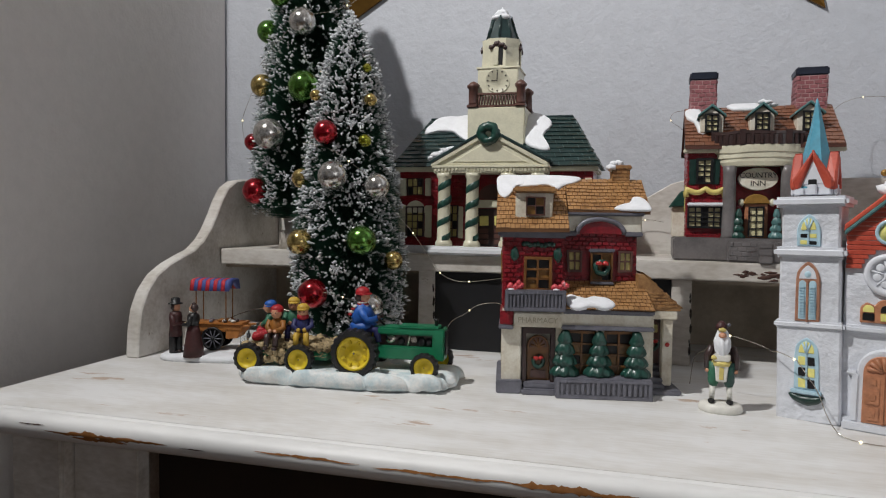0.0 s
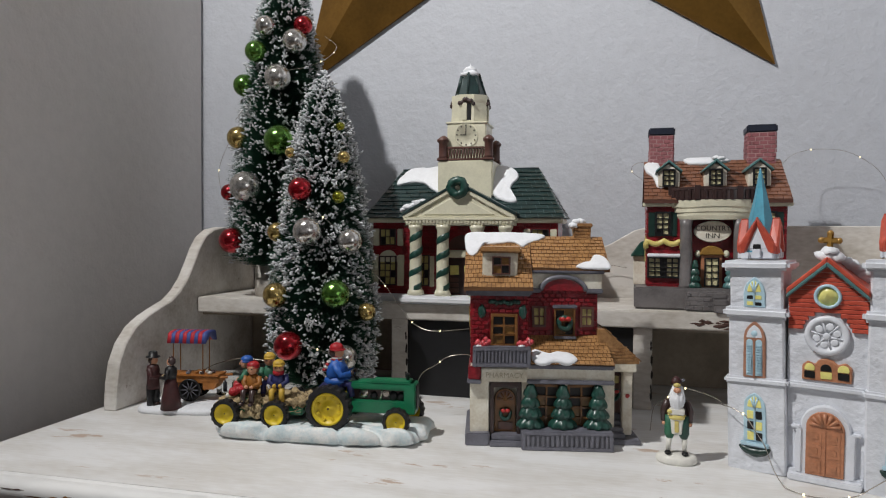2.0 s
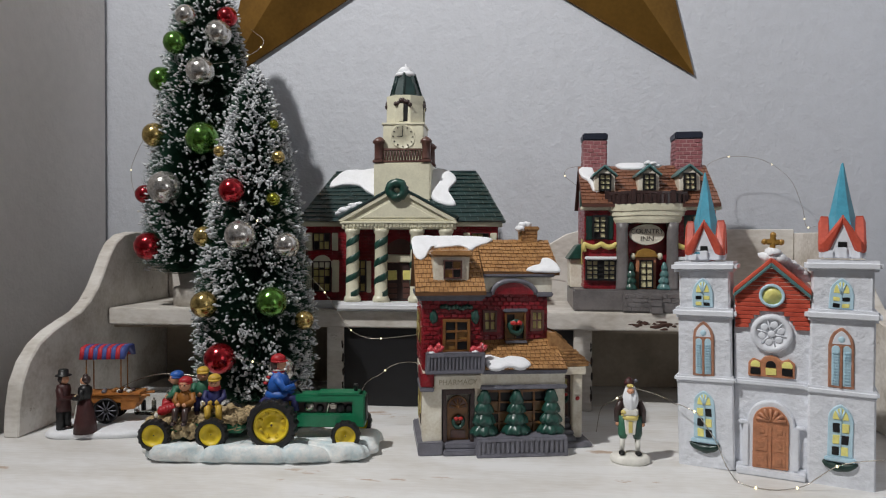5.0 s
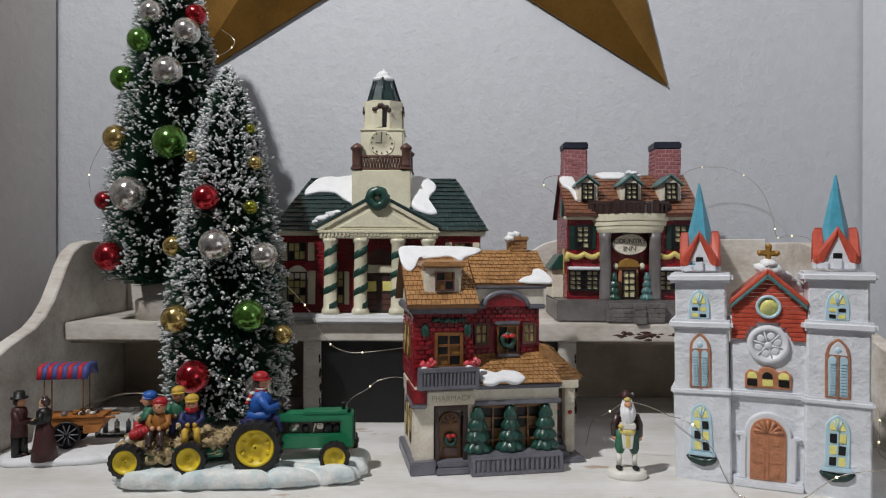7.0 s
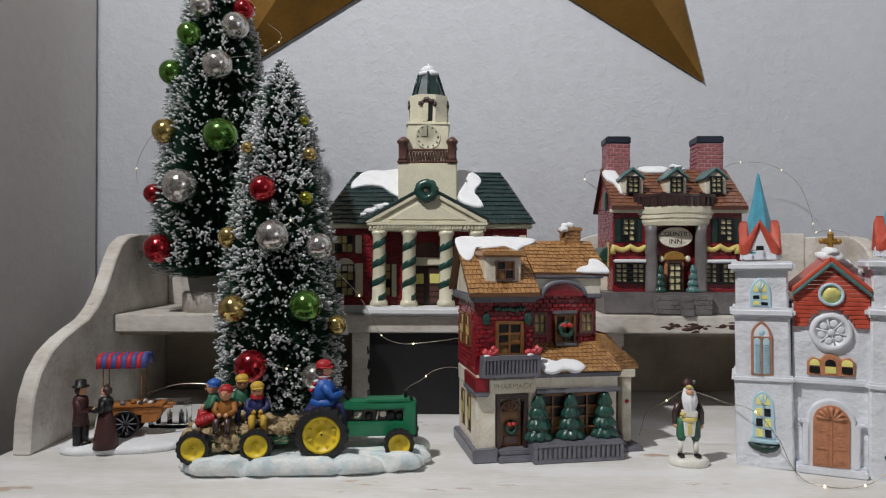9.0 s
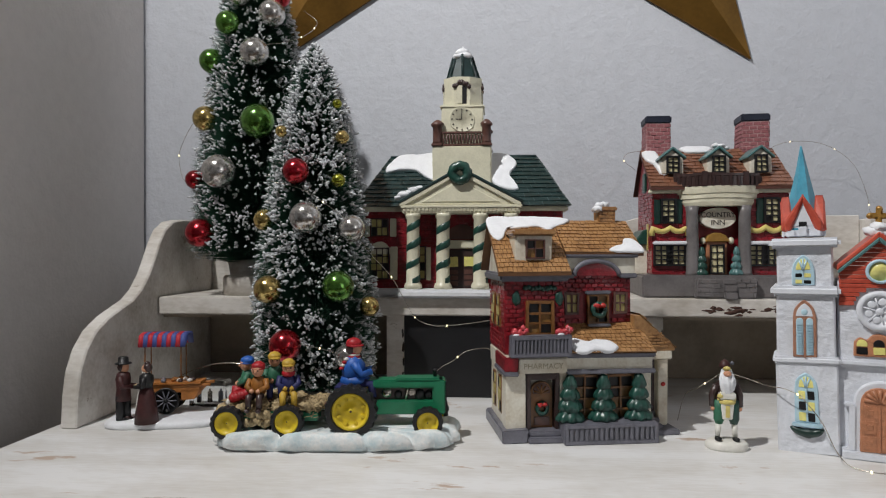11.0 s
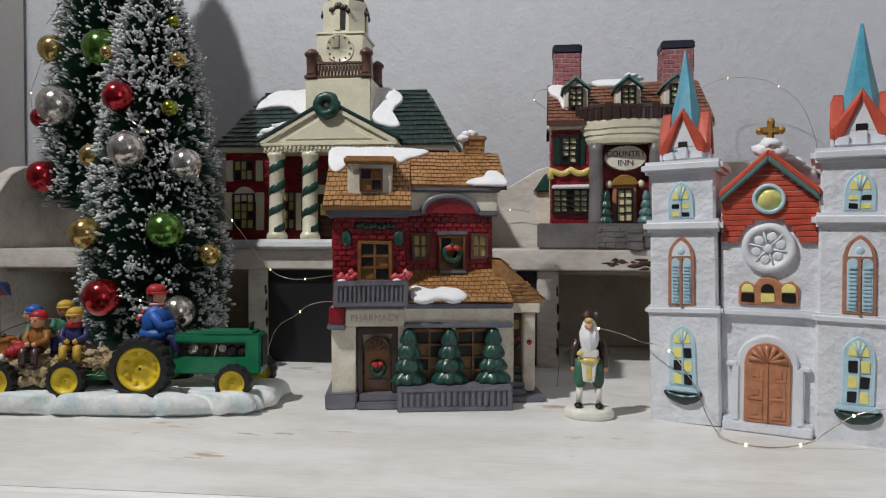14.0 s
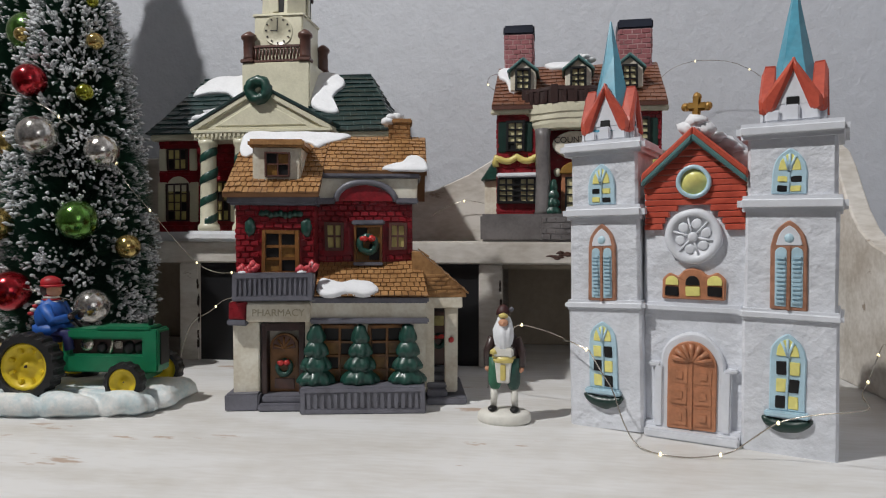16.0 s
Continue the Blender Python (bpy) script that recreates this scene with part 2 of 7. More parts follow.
# ---- building helpers ----
class Solid:
    """Gathers shapes with their materials into one mesh."""

    def __init__(self):
        self.v, self.f, self.m, self.s, self.mats = [], [], [], [], []

    def slot(self, mat):
        if mat not in self.mats:
            self.mats.append(mat)
        return self.mats.index(mat)

    def add(self, verts, faces, mat, smooth=False, m=None):
        k, s = len(self.v), self.slot(mat)
        self.v += [tuple(m @ Vector(p)) if m else tuple(p) for p in verts]
        self.f += [tuple(i + k for i in f) for f in faces]
        self.m += [s] * len(faces)
        self.s += [smooth] * len(faces)
        return self

    def bm(self, bm, mat, smooth=False, m=None):
        bm.verts.index_update()
        self.add([v.co.copy() for v in bm.verts], [[v.index for v in f.verts] for f in bm.faces], mat, smooth, m)
        bm.free()
        return self

    def box(self, x0, x1, y0, y1, z0, z1, mat, bevel=0.0006, m=None, seg=2):
        b = bmesh.new()
        bmesh.ops.create_cube(b, size=1)
        for v in b.verts:
            v.co = (x0 + (v.co.x + 0.5) * (x1 - x0), y0 + (v.co.y + 0.5) * (y1 - y0), z0 + (v.co.z + 0.5) * (z1 - z0))
        if bevel:
            w = min(bevel, 0.3 * min(abs(x1 - x0), abs(y1 - y0), abs(z1 - z0)))
            bmesh.ops.bevel(b, geom=b.edges[:], offset=w, segments=seg, affect="EDGES")
        return self.bm(b, mat, False, m)

    def prism(self, poly, y0, y1, mat, bevel=0.0005, m=None, smooth=False):
        """A flat outline in x and z, drawn out from y0 to y1."""
        b = bmesh.new()
        front = b.faces.new([b.verts.new((x, y0, z)) for x, z in poly])
        made = bmesh.ops.extrude_face_region(b, geom=[front])
        for v in made["geom"]:
            if isinstance(v, bmesh.types.BMVert):
                v.co.y = y1
        bmesh.ops.recalc_face_normals(b, faces=b.faces[:])
        if bevel:
            bmesh.ops.bevel(b, geom=b.edges[:], offset=bevel, segments=1, affect="EDGES", clamp_overlap=True)
        return self.bm(b, mat, smooth, m)

    def lathe(self, profile, mat, x=0, y=0, z=0, n=14, m=None, smooth=True, sx=1, sy=1):
        """A turned shape: rows of radius and height."""
        verts, faces = [], []
        for r, h in profile:
            verts += [(x + sx * r * math.cos(2 * math.pi * i / n), y + sy * r * math.sin(2 * math.pi * i / n), z + h) for i in range(n)]
        for j in range(len(profile) - 1):
            faces += [(j * n + i, j * n + (i + 1) % n, (j + 1) * n + (i + 1) % n, (j + 1) * n + i) for i in range(n)]
        faces += [tuple(reversed(range(n))), tuple((len(profile) - 1) * n + i for i in range(n))]
        return self.add(verts, faces, mat, smooth, m)

    def ball(self, x, y, z, rx, mat, ry=None, rz=None, n=2, rough=0.0, m=None, seed=0):
        b = bmesh.new()
        bmesh.ops.create_icosphere(b, subdivisions=n, radius=1)
        for v in b.verts:
            k = 1 + rough * noise.noise(v.co * 2.3 + Vector((seed, x * 90, z * 90)))
            v.co = (x + v.co.x * rx * k, y + v.co.y * (ry or rx) * k, z + v.co.z * (rz or rx) * k)
        return self.bm(b, mat, True, m)

    def tube(self, points, r, mat, n=6, r2=None, m=None):
        """A round bar along some points."""
        pts = [Vector(p) for p in points]
        verts, faces = [], []
        for k, p in enumerate(pts):
            way = (pts[min(k + 1, len(pts) - 1)] - pts[max(k - 1, 0)]).normalized()
            side = way.orthogonal().normalized() if k == 0 else (side - way * side.dot(way)).normalized()
            up = way.cross(side)
            rr = r + ((r2 if r2 is not None else r) - r) * k / (len(pts) - 1)
            verts += [p + rr * (math.cos(2 * math.pi * i / n) * side + math.sin(2 * math.pi * i / n) * up) for i in range(n)]
        for j in range(len(pts) - 1):
            faces += [(j * n + i, j * n + (i + 1) % n, (j + 1) * n + (i + 1) % n, (j + 1) * n + i) for i in range(n)]
        faces += [tuple(reversed(range(n))), tuple((len(pts) - 1) * n + i for i in range(n))]
        return self.add(verts, faces, mat, True, m)


WOBBLE = [0.0]


def hand_made(p):
    """The slight unevenness of a moulded, hand-painted piece, the same for all parts that meet."""
    v = Vector(p)
    return v + WOBBLE[0] * (noise.noise_vector(v * 38) + 0.45 * noise.noise_vector(v * 120))


def mesh_of(name, solid):
    if WOBBLE[0]:
        solid.v = [tuple(hand_made(p)) for p in solid.v]
    me = bpy.data.meshes.new(name)
    me.from_pydata(solid.v, [], solid.f)
    for mat in solid.mats:
        me.materials.append(mat)
    me.polygons.foreach_set("material_index", solid.m)
    me.polygons.foreach_set("use_smooth", solid.s)
    me.update()
    return me


def part(name, solid, parent, label="", kind="", m=None):
    """One mesh object under a thing or a part."""
    ob = new(name, mesh_of(name, solid))
    ob.parent = parent
    if m:
        ob.matrix_basis = m
    return tagged(ob, label, kind=kind)


def thing(name, m, label, category, group="", kind=""):
    """An empty at a thing's base that carries its parts."""
    ob = new(name)
    ob.empty_display_size = 0.02
    ob.matrix_basis = m
    return tagged(ob, label, category, group, kind)


def single(name, solid, label, category, m=None, group="", kind=""):
    ob = new(name, mesh_of(name, solid))
    if m:
        ob.matrix_basis = m
    return tagged(ob, label, category, group, kind)


def arch(cx, z0, z1, w, n=8, pointed=False):
    """The outline of an arched opening."""
    r = w / 2
    if pointed:
        side = [(r * (1 - i / n), 0.88 * math.sqrt(max(0.0, 4 * r * r - (r * (1 - i / n) + r) ** 2))) for i in range(n + 1)]
        high = side[-1][1]
        top = [(cx + x, z1 - high + z) for x, z in side] + [(cx - x, z1 - high + z) for x, z in reversed(side[:-1])]
    else:
        top = [(cx + r * math.cos(a), z1 - r + r * math.sin(a)) for a in [math.pi * i / (2 * n) for i in range(2 * n + 1)]]
    return [(cx + r, z0)] + top + [(cx - r, z0)]


def shingles(s, a, b, c, d, rows, cols, mat, thick=0.0012, seed=1):
    """Overlapping courses on the slope a b (eave, from left to right) to d c (ridge)."""
    rng = random.Random(seed)
    a, b, c, d = map(Vector, (a, b, c, d))
    up = (b - a).cross(d - a).normalized()
    for j in range(rows):
        l0, r0 = a.lerp(d, j / rows), b.lerp(c, j / rows)
        l1, r1 = a.lerp(d, (j + 1.1) / rows), b.lerp(c, (j + 1.1) / rows)
        k = max(1, round(cols * (r0 - l0).length / (b - a).length))
        cuts = [0.0] + [(i + 0.5 * (j % 2) + rng.uniform(-0.12, 0.12)) / k for i in range(1 - (j % 2), k + 1 - (j % 2))] + [1.0]
        cuts = sorted(x for x in set(cuts) if 0 <= x <= 1)
        for u0, u1 in zip(cuts, cuts[1:]):
            if u1 - u0 < 0.01:
                continue
            g = min(0.0004 / max((r0 - l0).length, 1e-6), (u1 - u0) * 0.2)
            e = thick * rng.uniform(0.8, 1.3)
            p = [l0.lerp(r0, u0 + g), l0.lerp(r0, u1 - g), l1.lerp(r1, u1 - g), l1.lerp(r1, u0 + g)]
            q = [p[0] + up * e, p[1] + up * e, p[2] + up * 0.0002, p[3] + up * 0.0002]
            s.add(p + q, [(4, 5, 6, 7), (0, 1, 5, 4), (1, 2, 6, 5), (3, 0, 4, 7)], mat)
    return s


def bricks(s, x0, x1, z0, z1, y, bw, bh, mat, holes=(), proud=0.0007, seed=2, m=None):
    """Courses of moulded bricks on a wall that faces -y, but for the holes (x0, x1, z0, z1)."""
    rng = random.Random(seed)
    rows = max(1, round((z1 - z0) / bh))
    h = (z1 - z0) / rows
    for j in range(rows):
        x = x0 - (bw / 2 if j % 2 else 0)
        while x < x1:
            a, b = max(x, x0) + 0.0003, min(x + bw, x1) - 0.0003
            c, d = z0 + j * h + 0.0003, z0 + (j + 1) * h - 0.0003
            x += bw
            if b - a < 0.0012 or any(a < q and b > p and c < t and d > r for p, q, r, t in holes):
                continue
            e, k = proud * rng.uniform(0.6, 1.3), 0.0004
            s.add([(a, y, c), (b, y, c), (b, y, d), (a, y, d), (a + k, y - e, c + k), (b - k, y - e, c + k), (b - k, y - e, d - k), (a + k, y - e, d - k)],
                  [(4, 5, 6, 7), (0, 1, 5, 4), (1, 2, 6, 5), (2, 3, 7, 6), (3, 0, 4, 7)], mat, False, m)
    return s


def snow_patch(s, points, r, mat=None, m=None, seed=0, flat=0.5):
    """A lumpy run of snow along some points."""
    rng = random.Random(seed)
    for i, (x, y, z) in enumerate(points):
        k = r * rng.uniform(0.95, 1.45)
        s.ball(x, y, z + 0.12 * k, k, mat or SNOW, k, k * (flat + 0.12), 2, 0.45, m, seed + i)
    return s


def snow_sheet(outline, place, lift, thick=0.0028, seed=0):
    """A sheet of snow with rounded rims: outline in the slope's own u and v, place(u, v) on the slope, lift the way off it."""
    ring = [Vector((u, v, 0)) for u, v in outline]
    n = len(ring)
    smooth = []
    for i in range(n):
        a, b, c, d = ring[i - 1], ring[i], ring[(i + 1) % n], ring[(i + 2) % n]
        for k in range(5):
            t = k / 5
            smooth.append(0.5 * (2 * b + (c - a) * t + (2 * a - 5 * b + 4 * c - d) * t * t + (3 * b - 3 * c + d - a) * t ** 3))
    mid = sum(smooth, Vector()) / len(smooth)
    lift = Vector(lift).normalized()
    s, verts, faces, m = Solid(), [], [], len(smooth)
    rows = [(1.0, -0.5), (1.02, 0.35), (0.97, 0.8), (0.88, 1.0), (0.6, 1.15), (0.3, 1.1)]
    for k, h in rows:
        for i, p in enumerate(smooth):
            q = mid + (p - mid) * (k + 0.02 * noise.noise(Vector((i * 0.9, seed, 0))))
            e = thick * (h + 0.3 * noise.noise(Vector((q.x * 140, q.y * 6, seed))) * (h > 0))
            verts.append(Vector(place(q.x, q.y)) + lift * e)
    verts.append(Vector(place(mid.x, mid.y)) + lift * thick * 1.1)
    for j in range(len(rows) - 1):
        faces += [(j * m + i, j * m + (i + 1) % m, (j + 1) * m + (i + 1) % m, (j + 1) * m + i) for i in range(m)]
    j = (len(rows) - 1) * m
    faces += [(j + i, j + (i + 1) % m, len(verts) - 1) for i in range(m)]
    return s.add(verts, faces, SNOW, True)


def stack(s, rows, mat, bevel=0.0012):
    """One solid from rectangles (x0, x1, y0, y1, z) from the bottom up, with softened corners."""
    verts, faces = [], []
    for x0, x1, y0, y1, z in rows:
        b = bevel
        verts += [(x0 + b, y0, z), (x1 - b, y0, z), (x1, y0 + b, z), (x1, y1 - b, z), (x1 - b, y1, z), (x0 + b, y1, z), (x0, y1 - b, z), (x0, y0 + b, z)]
    for j in range(len(rows) - 1):
        faces += [(j * 8 + i, j * 8 + (i + 1) % 8, (j + 1) * 8 + (i + 1) % 8, (j + 1) * 8 + i) for i in range(8)]
    faces += [tuple(reversed(range(8))), tuple((len(rows) - 1) * 8 + i for i in range(8))]
    return s.add(verts, faces, mat)


def window(name, parent, x0, x1, z0, z1, y, cols, rows, frame_mat, pane_mat, bar=0.0011, depth=0.004, dark=(), label=""):
    """A window with its frame, bars and panes, set into a wall that faces -y."""
    s = Solid()
    s.box(x0 - bar, x0, y - 0.001, y + depth, z0 - bar, z1 + bar, frame_mat, 0.0002)
    s.box(x1, x1 + bar, y - 0.001, y + depth, z0 - bar, z1 + bar, frame_mat, 0.0002)
    s.box(x0, x1, y - 0.001, y + depth, z0 - bar, z0, frame_mat, 0.0002)
    s.box(x0, x1, y - 0.001, y + depth, z1, z1 + bar, frame_mat, 0.0002)
    for i in range(1, cols):
        x = x0 + (x1 - x0) * i / cols
        s.box(x - bar * 0.35, x + bar * 0.35, y, y + depth, z0, z1, frame_mat, 0)
    for j in range(1, rows):
        z = z0 + (z1 - z0) * j / rows
        s.box(x0, x1, y + 0.0002, y + depth, z - bar * 0.35, z + bar * 0.35, frame_mat, 0)
    w = part(name, s, parent, label)
    # panes listed in dark are filled flat black, not cut open
    for i in range(cols):
        for j in range(rows):
            a, b = x0 + (x1 - x0) * i / cols, x0 + (x1 - x0) * (i + 1) / cols
            c, d = z0 + (z1 - z0) * j / rows, z0 + (z1 - z0) * (j + 1) / rows
            part("pane", Solid().box(a, b, y + depth * 0.55, y + depth * 0.9, c, d, BLACK if (i, j) in dark else pane_mat, 0), w)
    return w


def letters(name, text, m, size, mat, parent, squeeze=1.0):
    cu = bpy.data.curves.new(name, "FONT")
    cu.body, cu.size, cu.align_x, cu.align_y, cu.extrude = text, size, "CENTER", "CENTER", 0.0002
    cu.materials.append(mat)
    ob = new(name, cu)
    ob.parent = parent
    ob.matrix_basis = m @ Matrix.Diagonal((squeeze, 1, 1, 1))
    return ob

# ---- the niche and the assumed room around it ----
def wall(name, x0, x1, y0, y1, z0=-0.78, z1=1.95, mat=None, label="smooth off-white plastered wall of the niche and assumed room"):
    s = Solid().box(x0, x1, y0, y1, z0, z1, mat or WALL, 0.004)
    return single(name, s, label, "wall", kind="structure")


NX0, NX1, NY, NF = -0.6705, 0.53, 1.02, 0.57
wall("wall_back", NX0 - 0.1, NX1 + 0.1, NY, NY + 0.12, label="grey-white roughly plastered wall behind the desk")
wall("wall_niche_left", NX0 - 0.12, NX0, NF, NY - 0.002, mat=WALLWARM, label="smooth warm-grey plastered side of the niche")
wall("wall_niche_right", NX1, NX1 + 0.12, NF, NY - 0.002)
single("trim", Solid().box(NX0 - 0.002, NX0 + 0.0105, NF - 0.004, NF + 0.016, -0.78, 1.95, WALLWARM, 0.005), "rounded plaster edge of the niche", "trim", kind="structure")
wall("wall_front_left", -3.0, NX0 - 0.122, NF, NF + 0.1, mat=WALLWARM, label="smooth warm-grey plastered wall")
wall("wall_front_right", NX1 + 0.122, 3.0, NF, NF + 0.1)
# unseen rest of the room, assumed, to close it and bounce light
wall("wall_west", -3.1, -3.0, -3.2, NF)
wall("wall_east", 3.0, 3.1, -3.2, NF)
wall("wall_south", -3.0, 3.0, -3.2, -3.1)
single("floor", Solid().box(-3.1, 3.1, -3.2, 1.16, -0.86, -0.78, FLOORM, 0), "assumed brown wooden floor boards, out of view", "floor", kind="structure")
single("ceiling", Solid().box(-3.1, 3.1, -3.2, 1.16, 1.95, 2.05, CEIL, 0), "assumed plain white ceiling, out of view", "ceiling", kind="structure")


# ---- the desk with its raised shelf ----
DX0, DX1, PX0, PX1 = -0.567, 0.392, -0.555, 0.378


def side_outline():
    """The scrolled outline of a side panel, in y and z, from the front foot over the top to the back."""
    pts = [(0.641, 0.0), (0.643, 0.03), (0.648, 0.055), (0.659, 0.076), (0.676, 0.093), (0.698, 0.104), (0.722, 0.112), (0.746, 0.119),
           (0.766, 0.131), (0.782, 0.147), (0.796, 0.167), (0.808, 0.186), (0.822, 0.202), (0.842, 0.212), (0.87, 0.216), (0.93, 0.216), (0.975, 0.216), (0.975, 0.0)]
    return pts


def build_desk():
    desk = thing("desk", pose(0, 0, 0), "old white-painted wooden desk with a raised shelf, chipped along its edges", "desk")
    s = Solid()
    s.box(DX0, DX1, 0.4497, 1.016, -0.022, 0.0, DESKTOP, 0.001)
    top = part("desktop", s, desk, "worn off-white painted top with faint stains")
    s = Solid()
    prof = [(0.4500, 0.0), (0.4478, -0.0004), (0.4462, -0.0026), (0.4448, -0.0008), (0.4425, 0.0002), (0.4365, -0.0012), (0.432, -0.0045), (0.4305, -0.0098), (0.432, -0.0155), (0.4365, -0.0198), (0.4500, -0.0212)]
    n = 70
    verts = [(DX0 + (DX1 - DX0) * i / n, y + 0.0004 * noise.noise(Vector((i * 0.7, z * 300, 3))), z) for i in range(n + 1) for y, z in prof]
    k = len(prof)
    s.add(verts, [(i * k + j, i * k + j + 1, (i + 1) * k + j + 1, (i + 1) * k + j) for i in range(n) for j in range(k - 1)] + [tuple(range(k)), tuple(n * k + j for j in reversed(range(k)))], EDGEP, True)
    part("front_edge", s, top, "rounded front edge with paint chipped to brown wood")
    for name, x0 in (("side_panel", PX0), ("side_panel", PX1 - 0.017)):
        s = Solid()
        s.prism(side_outline(), 0, 0.017, DESKSIDE, 0.0015, m=Matrix(((0, 1, 0, x0), (1, 0, 0, 0), (0, 0, 1, 0.0), (0, 0, 0, 1))))
        part(name, s, desk, "scroll-cut painted side panel")
    s = Solid().box(PX0 + 0.018, PX1 - 0.018, 0.80, 0.955, 0.098, 0.119, DESKSIDE, 0.0015)
    part("shelf", s, desk, "raised painted shelf with chipped front edge")
    # back board, low in the middle and rising to both ends
    pts = [(PX0 + 0.018, 0.0), (PX1 - 0.018, 0.0), (PX1 - 0.018, 0.221), (0.075, 0.221), (0.05, 0.214), (0.02, 0.196), (-0.02, 0.178), (-0.09, 0.17), (-0.16, 0.178), (-0.2, 0.196), (-0.23, 0.214), (-0.25, 0.221), (PX0 + 0.018, 0.221)]
    part("back_board", Solid().prism(pts, 0.957, 0.97, DESKSIDE, 0.001), desk, "shaped painted back board")
    for x0, x1 in ((-0.2565, -0.236), (0.045, 0.0665)):
        s = Solid().box(x0, x1, 0.806, 0.83, 0.0, 0.0975, DESKSIDE, 0.001)
        rng = random.Random(4)
        for k in range(9):
            s.ball(x1 - rng.uniform(0.0, 0.0015), 0.806, rng.uniform(0.01, 0.09), rng.uniform(0.0005, 0.0016), DARKWOOD, 0.0004, rng.uniform(0.002, 0.007), 1, 0.7, seed=k)
        part("divider_post", s, desk, "painted post with dark chips")
    # one flat black sheet closes the middle opening
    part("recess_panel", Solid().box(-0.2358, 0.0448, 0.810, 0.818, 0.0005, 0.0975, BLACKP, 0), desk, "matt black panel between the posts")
    # darker brown boards added over the back board and under the shelf
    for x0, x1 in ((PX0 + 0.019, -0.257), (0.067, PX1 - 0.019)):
        part("compartment_back", Solid().box(x0, x1, 0.948, 0.9565, 0.0005, 0.0975, BROWNBOARD, 0.0005), desk, "dull brownish board behind the open compartment")
        part("compartment_lid", Solid().box(x0, x1, 0.812, 0.9475, 0.0935, 0.0975, BROWNBOARD, 0.0003), desk, "dull brownish underside of the shelf")
    for x in (-0.522, 0.3):
        part("leg", Solid().box(x, x + 0.055, 0.462, 0.515, -0.78, -0.0225, DESKSIDE, 0.003), desk)
        part("leg", Solid().box(x, x + 0.055, 0.91, 0.965, -0.78, -0.0225, DESKSIDE, 0.003), desk)
    part("front_panel", Solid().box(-0.466, -0.40, 0.475, 0.49, -0.30, -0.0225, DESKSIDE, 0.001), desk)
    part("front_panel", Solid().box(0.235, 0.299, 0.475, 0.49, -0.30, -0.0225, DESKSIDE, 0.001), desk)
    # dark brown board closing the space below the front edge
    part("drawer_front", Solid().box(-0.399, 0.234, 0.50, 0.515, -0.30, -0.0225, DARKWOOD, 0.001), desk, "dark brown board below the desktop")
    for x in (PX0, PX1 - 0.015):
        part("lower_side", Solid().box(x, x + 0.015, 0.516, 0.909, -0.30, -0.0225, DESKSIDE, 0.001), desk)
    # chips of missing paint on the shelf edge and the front edge
    rng = random.Random(11)
    s = Solid()
    for k in range(26):
        x, z = rng.uniform(0.112, 0.195), 0.107 + rng.gauss(0, 0.003)
        w, h = rng.uniform(0.002, 0.009), rng.uniform(0.0008, 0.0025)
        s.ball(x, 0.8, z, w, CHIPDARK, 0.0006, h, 1, 0.6, seed=k)
    part("paint_chip", s, desk, "patch of missing paint")
    # bare wood showing through along the rounded front edge
    def nosing(z):
        zs, ys = (-0.0198, -0.0155, -0.0098, -0.0045, -0.0012, 0.0002), (0.4365, 0.432, 0.4305, 0.432, 0.4365, 0.4425)
        return float(np.interp(z, zs, ys))
    for k, (x0, x1, zc, tall, mat) in enumerate(((-0.452, -0.335, -0.0105, 0.0050, BARE), (-0.425, -0.372, -0.0135, 0.0040, BARE), (-0.478, -0.452, -0.0065, 0.0014, CHIPDARK), (-0.325, -0.302, -0.0115, 0.0012, CHIPDARK), (-0.262, -0.178, -0.0075, 0.0022, BARE), (-0.170, -0.060, -0.0085, 0.0022, BARE), (-0.072, 0.012, -0.0085, 0.0052, BARE))):
        s, verts, n = Solid(), [], 44
        for i in range(n + 1):
            u = i / n
            x = x0 + (x1 - x0) * u
            swell = math.sin(math.pi * u) ** 0.6 * (0.55 + 0.9 * abs(noise.noise(Vector((x * 60, k, 0)))))
            mid = zc + 0.0014 * noise.noise(Vector((x * 45, k, 7)))
            low, high = mid - tall * swell * (0.5 + 0.5 * noise.noise(Vector((x * 300, k, 3)))), mid + tall * swell * (0.5 + 0.5 * noise.noise(Vector((x * 300, k, 5))))
            for z in (low, low + (high - low) * 0.33, low + (high - low) * 0.67, high):
                verts.append((x, nosing(z) - 0.0005, z))
        s.add(verts, [(i * 4 + q, (i + 1) * 4 + q, (i + 1) * 4 + q + 1, i * 4 + q + 1) for i in range(n) for q in range(3)], mat, True)
        part("paint_chip", s, desk, "bare brown wood where the paint is chipped")
    return desk


build_desk()


